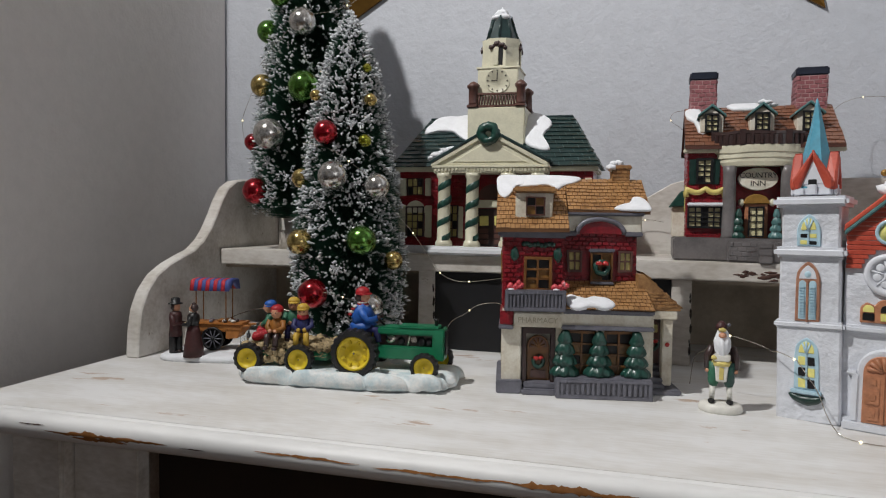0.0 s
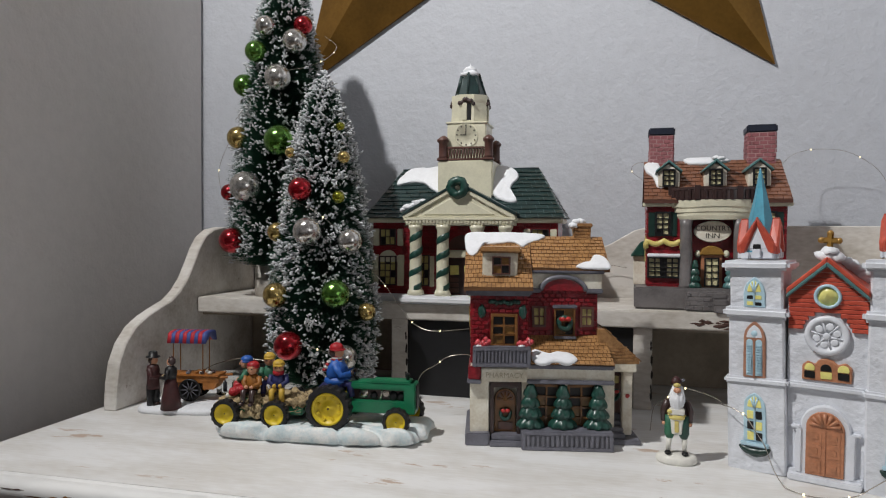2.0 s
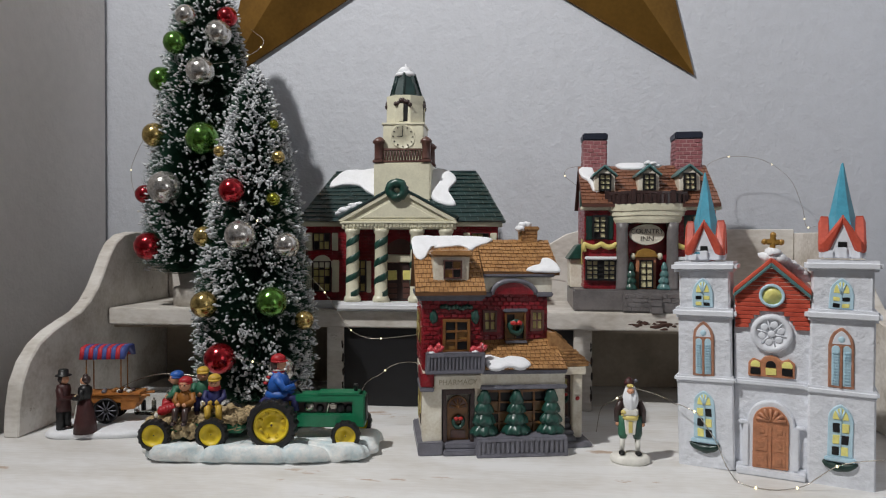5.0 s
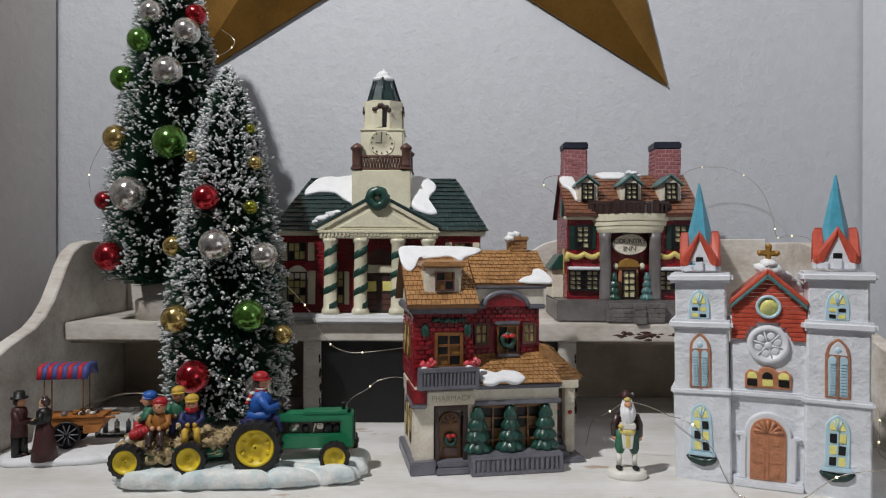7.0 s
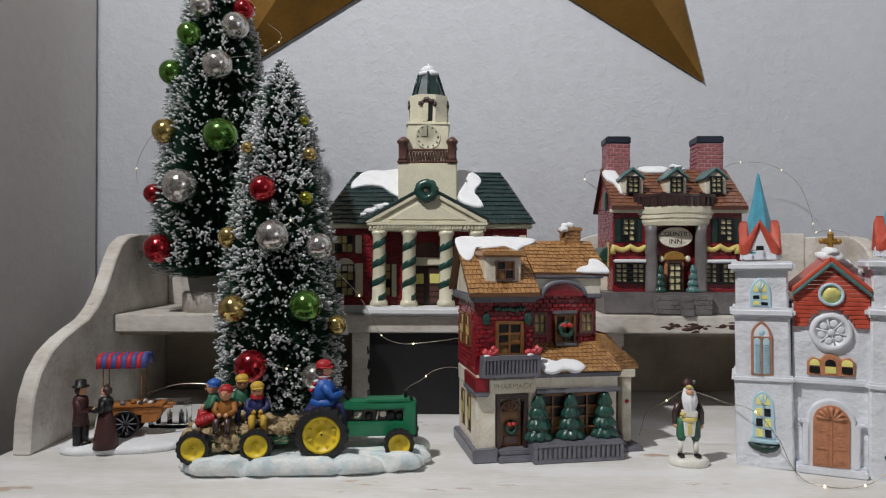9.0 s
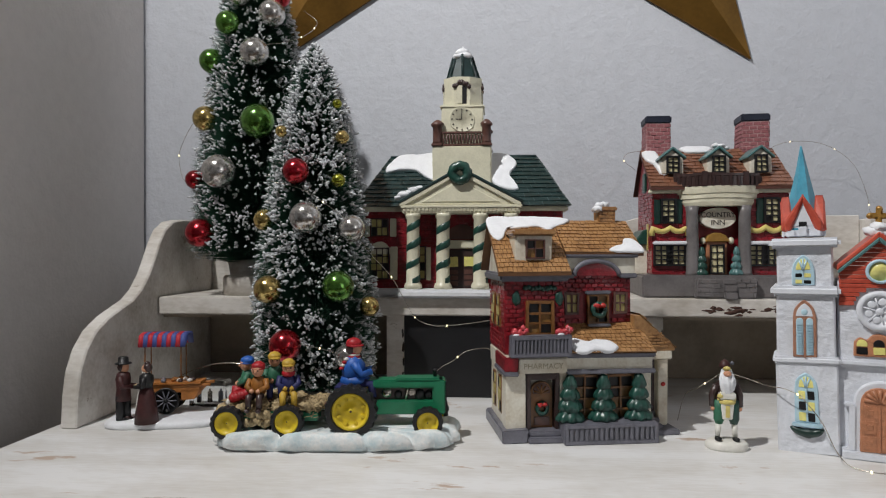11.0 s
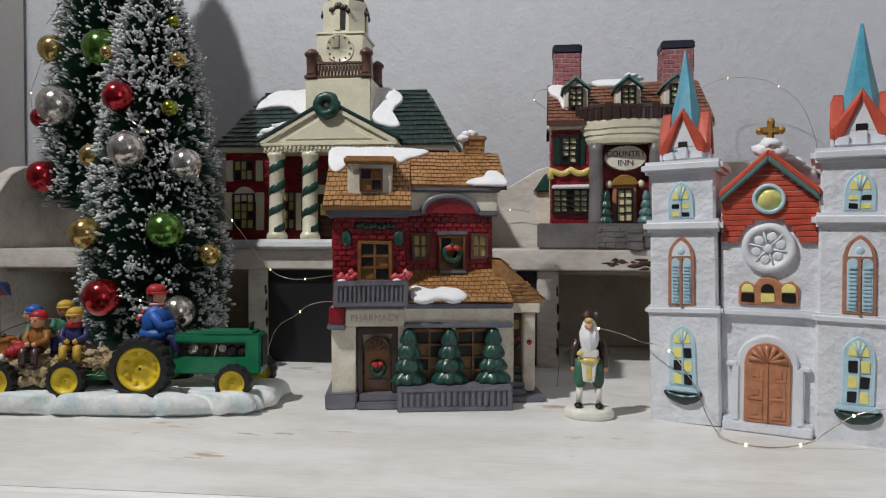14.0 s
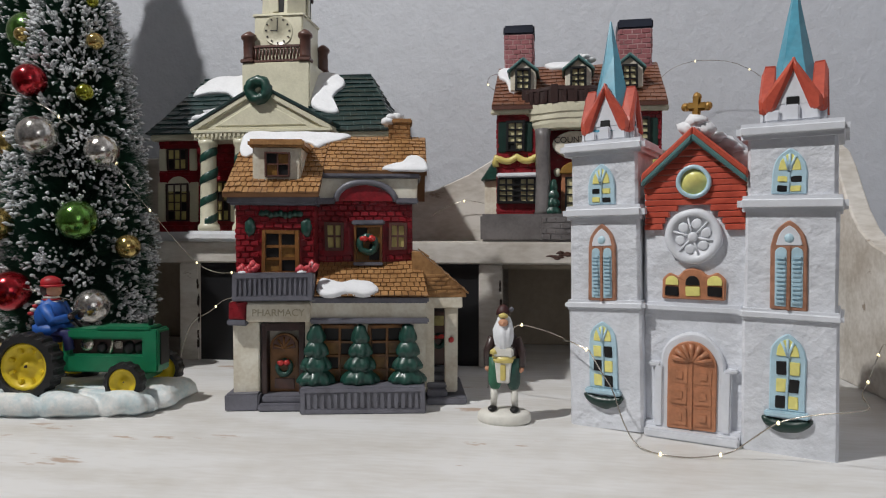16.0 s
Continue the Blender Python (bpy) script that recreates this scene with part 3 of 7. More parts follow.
# ---- the metal star on the wall ----
def build_star():
    R, cx, cz, y = 0.613, -0.12, 0.9454, 1.018
    star = thing("barn_star", pose(cx, y, cz), "large aged gold metal barn star hung on the wall", "star")
    rim = []
    for i in range(10):
        a, r = math.pi / 2 + i * math.pi / 5, R if i % 2 == 0 else 0.443 * R
        rim.append(Vector((r * math.cos(a), 0, r * math.sin(a))))
    for i in range(0, 10, 2):
        s = Solid()
        tip, l, rr, mid = rim[i], rim[(i + 1) % 10], rim[i - 1], Vector((0, -0.075, 0))
        edge = Vector((0, -0.004, 0))
        s.add([tip, l, mid, tip + edge, l + edge, mid + edge], [(3, 5, 4), (0, 1, 4, 3), (0, 2, 1)], BRASS)
        s.add([tip, rr, mid, tip + edge, rr + edge, mid + edge], [(3, 4, 5), (1, 0, 3, 4), (0, 1, 2)], BRASS)
        part("star_point", s, star)
    return star


build_star()


# ---- the lamp above the desk, its fixture assumed and out of view ----
fixture = thing("pendant_lamp", pose(-0.645, 0.1, 1.95), "assumed small white pendant lamp, out of view", "lamp")
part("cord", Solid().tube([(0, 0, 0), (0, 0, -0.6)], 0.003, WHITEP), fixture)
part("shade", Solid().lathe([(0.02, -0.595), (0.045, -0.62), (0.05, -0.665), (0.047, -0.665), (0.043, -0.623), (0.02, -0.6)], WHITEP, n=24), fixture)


# ---- shared small shapes of the ceramic houses ----
def glazed_tree(name, parent, x, y, z, h, r, mat=None, seed=0):
    """A moulded tiered fir."""
    s = Solid()
    rng = random.Random(seed)
    n, rows, verts = 48, [], []
    for k in range(4):
        rr, zz = r * (1 - 0.17 * k), z + h * 0.235 * k
        rows += [(rr * 0.72, zz, k), (rr * 0.98, zz + h * 0.035, k), (rr, zz + h * 0.085, k), (rr * 0.88, zz + h * 0.15, k), (rr * 0.68, zz + h * 0.21, k)]
    rows += [(r * 0.3, z + h * 0.965, 4), (r * 0.08, z + h, 4)]
    for rr, zz, k in rows:
        lobes, turn = 8 - k, rng.uniform(0, 0.4) + k * 0.5
        for i in range(n):
            a = 2 * math.pi * i / n
            lobe = abs(math.cos(a * lobes / 2 + turn))
            q = rr * (0.86 + 0.2 * lobe + 0.05 * noise.noise(Vector((math.cos(a) * 3, zz * 300, seed + math.sin(a) * 3))))
            verts.append((x + q * math.cos(a), y + 0.8 * q * math.sin(a), zz - h * 0.018 * lobe))
    faces = [(j * n + i, j * n + (i + 1) % n, (j + 1) * n + (i + 1) % n, (j + 1) * n + i) for j in range(len(rows) - 1) for i in range(n)]
    s.add(verts, faces + [tuple(reversed(range(n))), tuple((len(rows) - 1) * n + i for i in range(n))], mat or GREEN, True)
    return part(name, s, parent, "glossy green moulded fir")


def wreath(parent, x, y, z, r, bow=True, name="wreath"):
    s, verts, faces, n, k = Solid(), [], [], 28, 8
    for i in range(n):
        a = 2 * math.pi * i / n
        for j in range(k):
            b = 2 * math.pi * j / k
            t = r * (0.42 if bow else 0.62) * (1 + 0.35 * noise.noise(Vector((i * 0.8, j * 0.9, x * 70))))
            verts.append((x + (r + t * math.cos(b)) * math.cos(a), y + t * math.sin(b), z + (r + t * math.cos(b)) * math.sin(a)))
    faces = [(i * k + j, (i + 1) % n * k + j, (i + 1) % n * k + (j + 1) % k, i * k + (j + 1) % k) for i in range(n) for j in range(k)]
    s.add(verts, faces, GREEN, True)
    ob = part(name, s, parent, "green wreath with a red bow" if bow else "green wreath")
    if bow:
        for sgn in (-1, 1):
            part("bow", Solid().ball(x + sgn * 0.5 * r, y - r * 0.3, z + 0.75 * r, r * 0.58, REDLIT, r * 0.35, r * 0.42, 2, 0.4, seed=sgn), parent)
    return ob


def railing(name, parent, x0, x1, y0, y1, z0, z1, mat, slats):
    s = Solid()
    s.box(x0, x1, y0, y1, z0, z0 + (z1 - z0) * 0.22, mat, 0.0008)
    s.box(x0, x1, y0, y1, z1 - (z1 - z0) * 0.2, z1, mat, 0.0008)
    s.box(x0 + 0.001, x1 - 0.001, y0 + 0.0022, y1, z0 + 0.001, z1 - 0.001, mat, 0)
    for x in (x0, x1 - 0.004):
        s.box(x, x + 0.004, y0 + 0.0001, y1, z0, z1 - 0.0004, mat, 0.0006)
    r = part(name, s, parent, "grey railing")
    step = (x1 - x0 - 0.008) / slats
    for i in range(slats):
        x = x0 + 0.004 + step * (i + 0.2)
        part("baluster", Solid().box(x, x + step * 0.6, y0 + 0.0006, y0 + 0.003, z0 + (z1 - z0) * 0.2, z1 - (z1 - z0) * 0.18, mat, 0.0003), r)
    return r


# ---- the drugstore house ----
def build_pharmacy():
    h = thing("ceramic_house", pose(-0.1162, 0.6253, 0, 0, 0, 10.5), "red brick and cream ceramic drugstore house with tan snowy roof", "ceramic house", "village houses")
    W = 0.139
    g = Solid()
    g.box(0.001, W - 0.002, 0.016, 0.086, 0.004, 0.063, CREAMG, 0.001)
    for x0, x1, y in ((0.0, 0.0185, 0.003), (0.051, 0.0615, 0.004), (0.0885, 0.0965, 0.006), (0.124, W - 0.001, 0.003)):
        part("pillar", Solid().box(x0, x1, y, 0.02, 0.010, 0.063, CREAMG, 0.0008), h)
    part("shop_band", Solid().box(0.0, W - 0.001, 0.0, 0.086, 0.0625, 0.0785, CREAMG, 0.0008), h, "cream band above the shop")
    part("ground_floor", g, h, "cream ground floor wall")
    part("plinth", Solid().box(-0.0045, 0.0195, -0.004, 0.088, 0.0, 0.0125, GREY, 0.0012), h, "grey stone plinth")
    st = Solid().box(0.0195, 0.0535, -0.007, 0.015, 0.0, 0.0055, GREY, 0.001)
    st.box(0.021, 0.0515, -0.002, 0.015, 0.0055, 0.0105, GREY, 0.001)
    part("door_step", st, h)
    fr = Solid().box(0.0195, 0.0235, 0.004, 0.0155, 0.0105, 0.0605, DARKBROWN, 0.0005)
    fr.box(0.0465, 0.0505, 0.004, 0.0155, 0.0105, 0.0605, DARKBROWN, 0.0005)
    fr.box(0.0195, 0.0505, 0.0045, 0.0155, 0.056, 0.0618, DARKBROWN, 0.0005)
    part("door_frame", fr, h)
    d = Solid().prism(arch(0.035, 0.0108, 0.0535, 0.0215), 0.0105, 0.0152, WOODG, 0.0004)
    d.prism(arch(0.035, 0.042, 0.052, 0.017), 0.0098, 0.0112, BROWN, 0.0003)
    for i in range(5):
        a = math.pi * (i + 0.5) / 5
        d.tube([(0.035, 0.0096, 0.0425), (0.035 + 0.0075 * math.cos(a), 0.0096, 0.0425 + 0.0082 * math.sin(a))], 0.0009, WOODG)
    d.box(0.0275, 0.0425, 0.0095, 0.011, 0.0135, 0.021, BROWN, 0.0004)
    door = part("door", d, h, "brown panelled door with a fan top")
    wreath(door, 0.035, 0.0085, 0.029, 0.0048)
    # shop windows
    window("shop_window", h, 0.0635, 0.0875, 0.0165, 0.0575, 0.0068, 2, 4, WOODG, PANEB, 0.0024, 0.005, {(0, 3), (1, 3), (1, 2), (0, 1)}, "wooden shop window with open dark panes")
    window("shop_window", h, 0.0985, 0.1215, 0.0165, 0.0575, 0.0068, 2, 4, WOODG, PANEB, 0.0024, 0.005, {(0, 3), (1, 3), (0, 2), (1, 1)}, "wooden shop window with open dark panes")
    railing("planter_rail", h, 0.0500, 0.1375, -0.0155, 0.0125, 0.0, 0.0185, GREY, 17)
    for k, x in enumerate((0.0595, 0.0910, 0.1250)):
        glazed_tree("fir_tree", h, x, 0.0005, 0.0185, 0.043, 0.0135, seed=k)
    # sign band and mouldings
    t = Solid().box(0.0555, W + 0.001, -0.0035, 0.003, 0.0615, 0.0655, GREY, 0.001)
    t.box(0.056, W + 0.001, -0.004, 0.003, 0.0765, 0.0815, GREY, 0.0012)
    part("moulding", t, h, "grey moulding")
    sign = part("sign_board", Solid().box(0.0115, 0.0558, -0.004, 0.002, 0.0632, 0.0765, CREAMG, 0.0008), h, "cream sign board")
    letters("lettering", "PHARMACY", pose(0.0335, -0.0042, 0.0698, 90, 0, 0), 0.0072, FADEDINK, sign, 0.98)
    part("corner_pier", Solid().box(-0.0015, 0.0112, -0.002, 0.05, 0.0645, 0.078, RED, 0.0008), h, "red corner pier")
    part("pier_cap", Solid().box(-0.0025, 0.0113, -0.003, 0.05, 0.0605, 0.0645, GREY, 0.0008), h)
    railing("balcony", h, 0.0025, 0.0585, -0.0095, 0.001, 0.0785, 0.0985, GREY, 14)
    # upper storey
    u = Solid().box(0.0005, 0.057, 0.0100, 0.086, 0.079, 0.147, RED, 0.0006)
    bricks(u, 0.0005, 0.057, 0.096, 0.147, 0.0100, 0.0068, 0.0042, RED, [(0.019, 0.046, 0.09, 0.1290)], 0.0011)
    turn = Matrix(((0, 1, 0, 0.0005), (1, 0, 0, 0), (0, 0, 1, 0), (0, 0, 0, 1)))
    bricks(u, 0.011, 0.085, 0.081, 0.147, 0.0, 0.0068, 0.0042, RED, [(0.028, 0.045, 0.1, 0.135), (0.055, 0.072, 0.1, 0.135)], 0.0009, m=turn)
    part("upper_wall", u, h, "glossy red brick upper wall")
    window("upper_window", h, 0.0225, 0.0435, 0.099, 0.1260, 0.0068, 2, 3, WOODG, PANEB, 0.0028, 0.003, {(0, 2), (1, 2), (0, 1), (1, 0)}, "wooden sash window, upper part open")
    for y in (0.036, 0.063):
        for z0, z1, face in ((0.102, 0.134, -0.0012), (0.020, 0.056, 0.0002)):
            pane_of = part("side_window", Solid().box(face, 0.002, y - 0.0075, y + 0.0075, z0, z1, WOODG, 0.0005), h, "wooden side window")
            for a in (-1, 1):
                for k in range(3):
                    q = (z1 - z0 - 0.003) / 3
                    part("pane", Solid().box(face - 0.0004, face + 0.001, y + a * 0.0033 - 0.0024, y + a * 0.0033 + 0.0024, z0 + 0.002 + q * k, z0 + 0.0005 + q * (k + 1), BLACK if (a + k) % 4 == 3 else PANE, 0.0002), pane_of)
    s = Solid()
    for i in range(9):
        s.ball(0.019 + 0.0034 * i, 0.0078, 0.1405 + 0.0006 * math.sin(i * 2), 0.003, GREEN, 0.002, 0.0028, 1, 0.4, seed=i)
    part("garland", s, h, "green garland above the window")
    for x in (0.0105, 0.0515):
        part("shutter_swag", Solid().ball(x, 0.0084, 0.131, 0.0042, GREEN, 0.0018, 0.0068, 2, 0.4), h)
        s = Solid()
        for i in range(11):
            s.ball(x + 0.0035 + random.Random(i).uniform(-0.0075, 0.0065) - 0.002, -0.0015, 0.1005 + random.Random(i + 40).uniform(-0.003, 0.005), 0.003, PINKRED, None, None, 1, 0.4, seed=i)
        s.ball(x - 0.002, -0.0035, 0.0985, 0.004, SNOW, 0.002, 0.0018, 1)
        part("poinsettia", s, h, "red poinsettia box")
    r = Solid().box(0.057, 0.1285, 0.030, 0.086, 0.079, 0.153, RED, 0.0006)
    bricks(r, 0.0572, 0.1285, 0.106, 0.152, 0.030, 0.0064, 0.0042, RED, [(0.062, 0.077, 0.113, 0.135), (0.083, 0.106, 0.105, 0.134), (0.110, 0.1245, 0.113, 0.135)], 0.0011, 5)
    part("recessed_wall", r, h, "glossy red brick wall")
    window("small_window", h, 0.0645, 0.0745, 0.116, 0.1325, 0.0275, 2, 2, BROWN, PANE, 0.0022, 0.002)
    window("small_window", h, 0.1125, 0.1225, 0.116, 0.1325, 0.0275, 2, 2, BROWN, PANE, 0.0022, 0.002)
    window("bay_window", h, 0.0865, 0.1035, 0.1065, 0.131, 0.0265, 2, 2, WOODG, PANEB, 0.0018, 0.004, {(0, 1), (1, 0)}, "wooden window with a wreath")
    part("lintel", Solid().box(0.083, 0.107, 0.0245, 0.031, 0.133, 0.1365, GREY, 0.0008), h)
    wreath(h, 0.095, 0.0235, 0.118, 0.0058)
    part("window_sill", Solid().box(0.0845, 0.106, 0.0225, 0.031, 0.1025, 0.105, GREY, 0.0006), h)
    # lower roof
    lr = Solid().add([(0.0585, -0.0055, 0.081), (W + 0.001, -0.0055, 0.081), (W - 0.004, 0.0305, 0.1045), (0.0585, 0.0305, 0.1045), (0.0585, 0.0305, 0.08), (W - 0.004, 0.0305, 0.08)],
                     [(0, 1, 2, 3), (0, 3, 4), (1, 5, 2), (0, 4, 5, 1)], TANJOINT)
    shingles(lr, (0.0585, -0.006, 0.0815), (W + 0.001, -0.006, 0.0815), (W - 0.004, 0.0305, 0.105), (0.0585, 0.0305, 0.105), 8, 17, TAN, 0.0009, 3)
    part("porch_roof", lr, h, "tan shingled porch roof", "stuff")
    s = snow_sheet([(0.0605, 0.08), (0.062, 0.42), (0.069, 0.38), (0.077, 0.3), (0.086, 0.36), (0.1, 0.3), (0.1035, 0.08), (0.094, -0.04), (0.082, 0.02), (0.07, -0.06)], lambda u, v: (u, -0.006 + 0.0365 * v, 0.0825 + 0.0235 * v), (0, -0.54, 0.84), 0.0026, 3)
    part("snow", s, h, "drift of snow on the porch roof")
    # parapet with its arch
    p = Solid().box(0.0555, 0.1325, 0.0275, 0.086, 0.151, 0.1685, CREAMG, 0.0008)
    part("parapet", p, h, "cream parapet")
    a = Solid().prism([(0.0935 + 0.0205 * math.cos(math.pi * i / 12), 0.1505 + 0.0125 * math.sin(math.pi * i / 12)) for i in range(13)], 0.0255, 0.0295, RED, 0.0003)
    arc = [(0.0935 + 0.0225 * math.cos(math.pi * i / 12), 0.0255, 0.1505 + 0.0145 * math.sin(math.pi * i / 12)) for i in range(13)]
    a.tube(arc, 0.0024, GREY, 8)
    a.box(0.056, 0.0715, 0.023, 0.029, 0.1485, 0.153, GREY, 0.0012)
    a.box(0.1155, 0.1335, 0.023, 0.029, 0.1485, 0.153, GREY, 0.0012)
    part("arch_moulding", a, h, "grey arched moulding")
    part("cornice", Solid().box(-0.0045, 0.0605, 0.0040, 0.096, 0.1465, 0.1545, GREY, 0.0018), h, "grey cornice")
    part("cornice", Solid().box(0.0575, 0.135, 0.0235, 0.096, 0.168, 0.1725, GREY, 0.0014), h, "grey cornice")
    # main roofs
    ry, rz = 0.070, 0.2055
    gable = [(0.0065, 0.1535), (0.098, 0.1535), (ry, rz - 0.003)]
    g2 = Solid().prism(gable, 0.0005, 0.058, CREAMG, 0.0006, m=Matrix(((0, 1, 0, 0), (1, 0, 0, 0), (0, 0, 1, 0), (0, 0, 0, 1))))
    part("gable", g2, h, "cream gable wall")
    part("gable_window", Solid().box(-0.0006, 0.001, 0.049, 0.060, 0.166, 0.185, PANE, 0.0004), h)
    def slope(x0, x1, ye, ze, rows, cols, seed):
        s = Solid()
        s.add([(x0, ye, ze), (x1, ye, ze), (x1, ry, rz), (x0, ry, rz), (x0, ye, ze - 0.0035), (x1, ye, ze - 0.0035), (x1, ry, rz - 0.0035), (x0, ry, rz - 0.0035), (x0, 0.104, 0.158), (x1, 0.104, 0.158), (x0, 0.104, 0.1545), (x1, 0.104, 0.1545)],
              [(0, 1, 2, 3), (0, 4, 5, 1), (0, 3, 7, 4), (1, 5, 6, 2), (3, 2, 9, 8), (3, 8, 10, 7), (2, 6, 11, 9), (8, 9, 11, 10), (4, 7, 6, 5), (7, 10, 11, 6)], TANJOINT)
        return shingles(s, (x0, ye, ze), (x1, ye, ze), (x1, ry, rz), (x0, ry, rz), rows, cols, TAN, 0.001, seed)
    part("roof", slope(-0.0065, 0.0615, 0.0015, 0.1555, 12, 15, 7), h, "tan shingled roof", "stuff")
    part("roof", slope(0.0618, 0.1395, 0.0240, 0.1735, 9, 14, 8), h, "tan shingled roof", "stuff")
    dm = Solid().box(0.0115, 0.0465, 0.0150, 0.052, 0.161, 0.1905, CREAMG, 0.0012)
    dormer = part("dormer", dm, h, "cream dormer")
    window("dormer_window", dormer, 0.0225, 0.0375, 0.1685, 0.1845, 0.0120, 2, 2, BROWN, PANEB, 0.0013, 0.003, {(1, 0), (0, 1)})
    part("dormer_roof", Solid().box(0.0085, 0.0495, 0.0105, 0.056, 0.1895, 0.1955, TAN, 0.0016), dormer)
    left = lambda u, v: (u, 0.0015 + (ry - 0.0015) * v, 0.1565 + (rz - 0.1555) * v)
    right = lambda u, v: (u, 0.0240 + (ry - 0.0240) * v, 0.1745 + (rz - 0.1735) * v)
    off = (0, -0.58, 0.81)
    part("snow", snow_sheet([(-0.005, 1.03), (-0.007, 0.8), (-0.004, 0.62), (0.002, 0.58), (0.007, 0.66), (0.012, 0.82), (0.02, 0.86), (0.02, 1.04)], left, off, 0.0017, 12), h, "drift of snow on the roof")
    part("snow", snow_sheet([(0.012, 1.04), (0.014, 0.84), (0.03, 0.83), (0.045, 0.84), (0.053, 0.76), (0.06, 0.84), (0.072, 0.9), (0.077, 1.0), (0.05, 1.05)], left, off, 0.0017, 40), h, "drift of snow on the roof")
    part("snow", snow_sheet([(0.106, 0.02), (0.113, 0.14), (0.121, 0.2), (0.125, 0.36), (0.132, 0.36), (0.138, 0.22), (0.139, -0.02), (0.12, -0.03)], right, off, 0.0016, 23), h, "drift of snow on the roof")
    c = Solid().box(0.1095, 0.1270, 0.066, 0.083, 0.195, 0.2185, TAN, 0.0012)
    bricks(c, 0.1095, 0.1270, 0.2, 0.2185, 0.066, 0.006, 0.0038, TAN, (), 0.0008, 6)
    c.box(0.1080, 0.1285, 0.0645, 0.0845, 0.2155, 0.2195, TAN, 0.001)
    ch = part("chimney", c, h, "tan brick chimney")
    part("snow", snow_patch(Solid(), [(0.1115, 0.070, 0.2205), (0.1085, 0.068, 0.2165), (0.1165, 0.072, 0.2205)], 0.005, seed=31, flat=0.6), ch)
    # side porch
    e = Solid()
    e.prism([(0.128, 0.078), (0.169, 0.078), (0.169, 0.0815), (0.134, 0.1125), (0.128, 0.1125)], 0.020, 0.086, TAN, 0.0004)
    shingles(e, (0.1705, 0.019, 0.0805), (0.1705, 0.087, 0.0805), (0.134, 0.087, 0.1135), (0.134, 0.019, 0.1135), 6, 7, TAN, 0.0013, 9)
    bricks(e, 0.1385, 0.166, 0.081, 0.087, 0.020, 0.008, 0.003, TAN, (), 0.0008)
    bricks(e, 0.1385, 0.157, 0.087, 0.096, 0.020, 0.008, 0.003, TAN, (), 0.0008)
    part("side_roof", e, h, "tan shingled side roof", "stuff")
    e = Solid().box(0.138, 0.166, 0.020, 0.086, 0.070, 0.0785, CREAMG, 0.0008)
    e.box(0.153, 0.1625, 0.022, 0.032, 0.006, 0.0705, CREAMG, 0.0008)
    e.box(0.138, 0.145, 0.022, 0.032, 0.006, 0.0705, CREAMG, 0.0008)
    e.box(0.138, 0.164, 0.046, 0.086, 0.004, 0.0705, DARKBROWN, 0.0005)
    part("side_porch", e, h, "cream side porch")
    e = Solid().box(0.139, 0.169, 0.008, 0.086, 0.0, 0.0045, GREY, 0.0008)
    for k in range(4):
        e.box(0.1395, 0.1545, 0.014 + 0.007 * k, 0.086, 0.0045 + 0.0045 * k, 0.009 + 0.0045 * k, GREY, 0.0008)
    part("side_step", e, h)
    side_door = Solid().prism(arch(0.149, 0.0228, 0.066, 0.0125), 0.0435, 0.047, BROWN, 0.0004)
    side_door.box(0.1445, 0.1535, 0.0428, 0.045, 0.054, 0.062, PANE, 0.0004)
    wreath(part("side_door", side_door, h, "dark brown side door"), 0.149, 0.0425, 0.042, 0.0046)
    part("berry", Solid().ball(0.1578, 0.0215, 0.046, 0.0022, REDLIT, 0.0012, None, 2), h, "red dab on the porch post")
    return h


WOBBLE[0] = 0.0009
build_pharmacy()


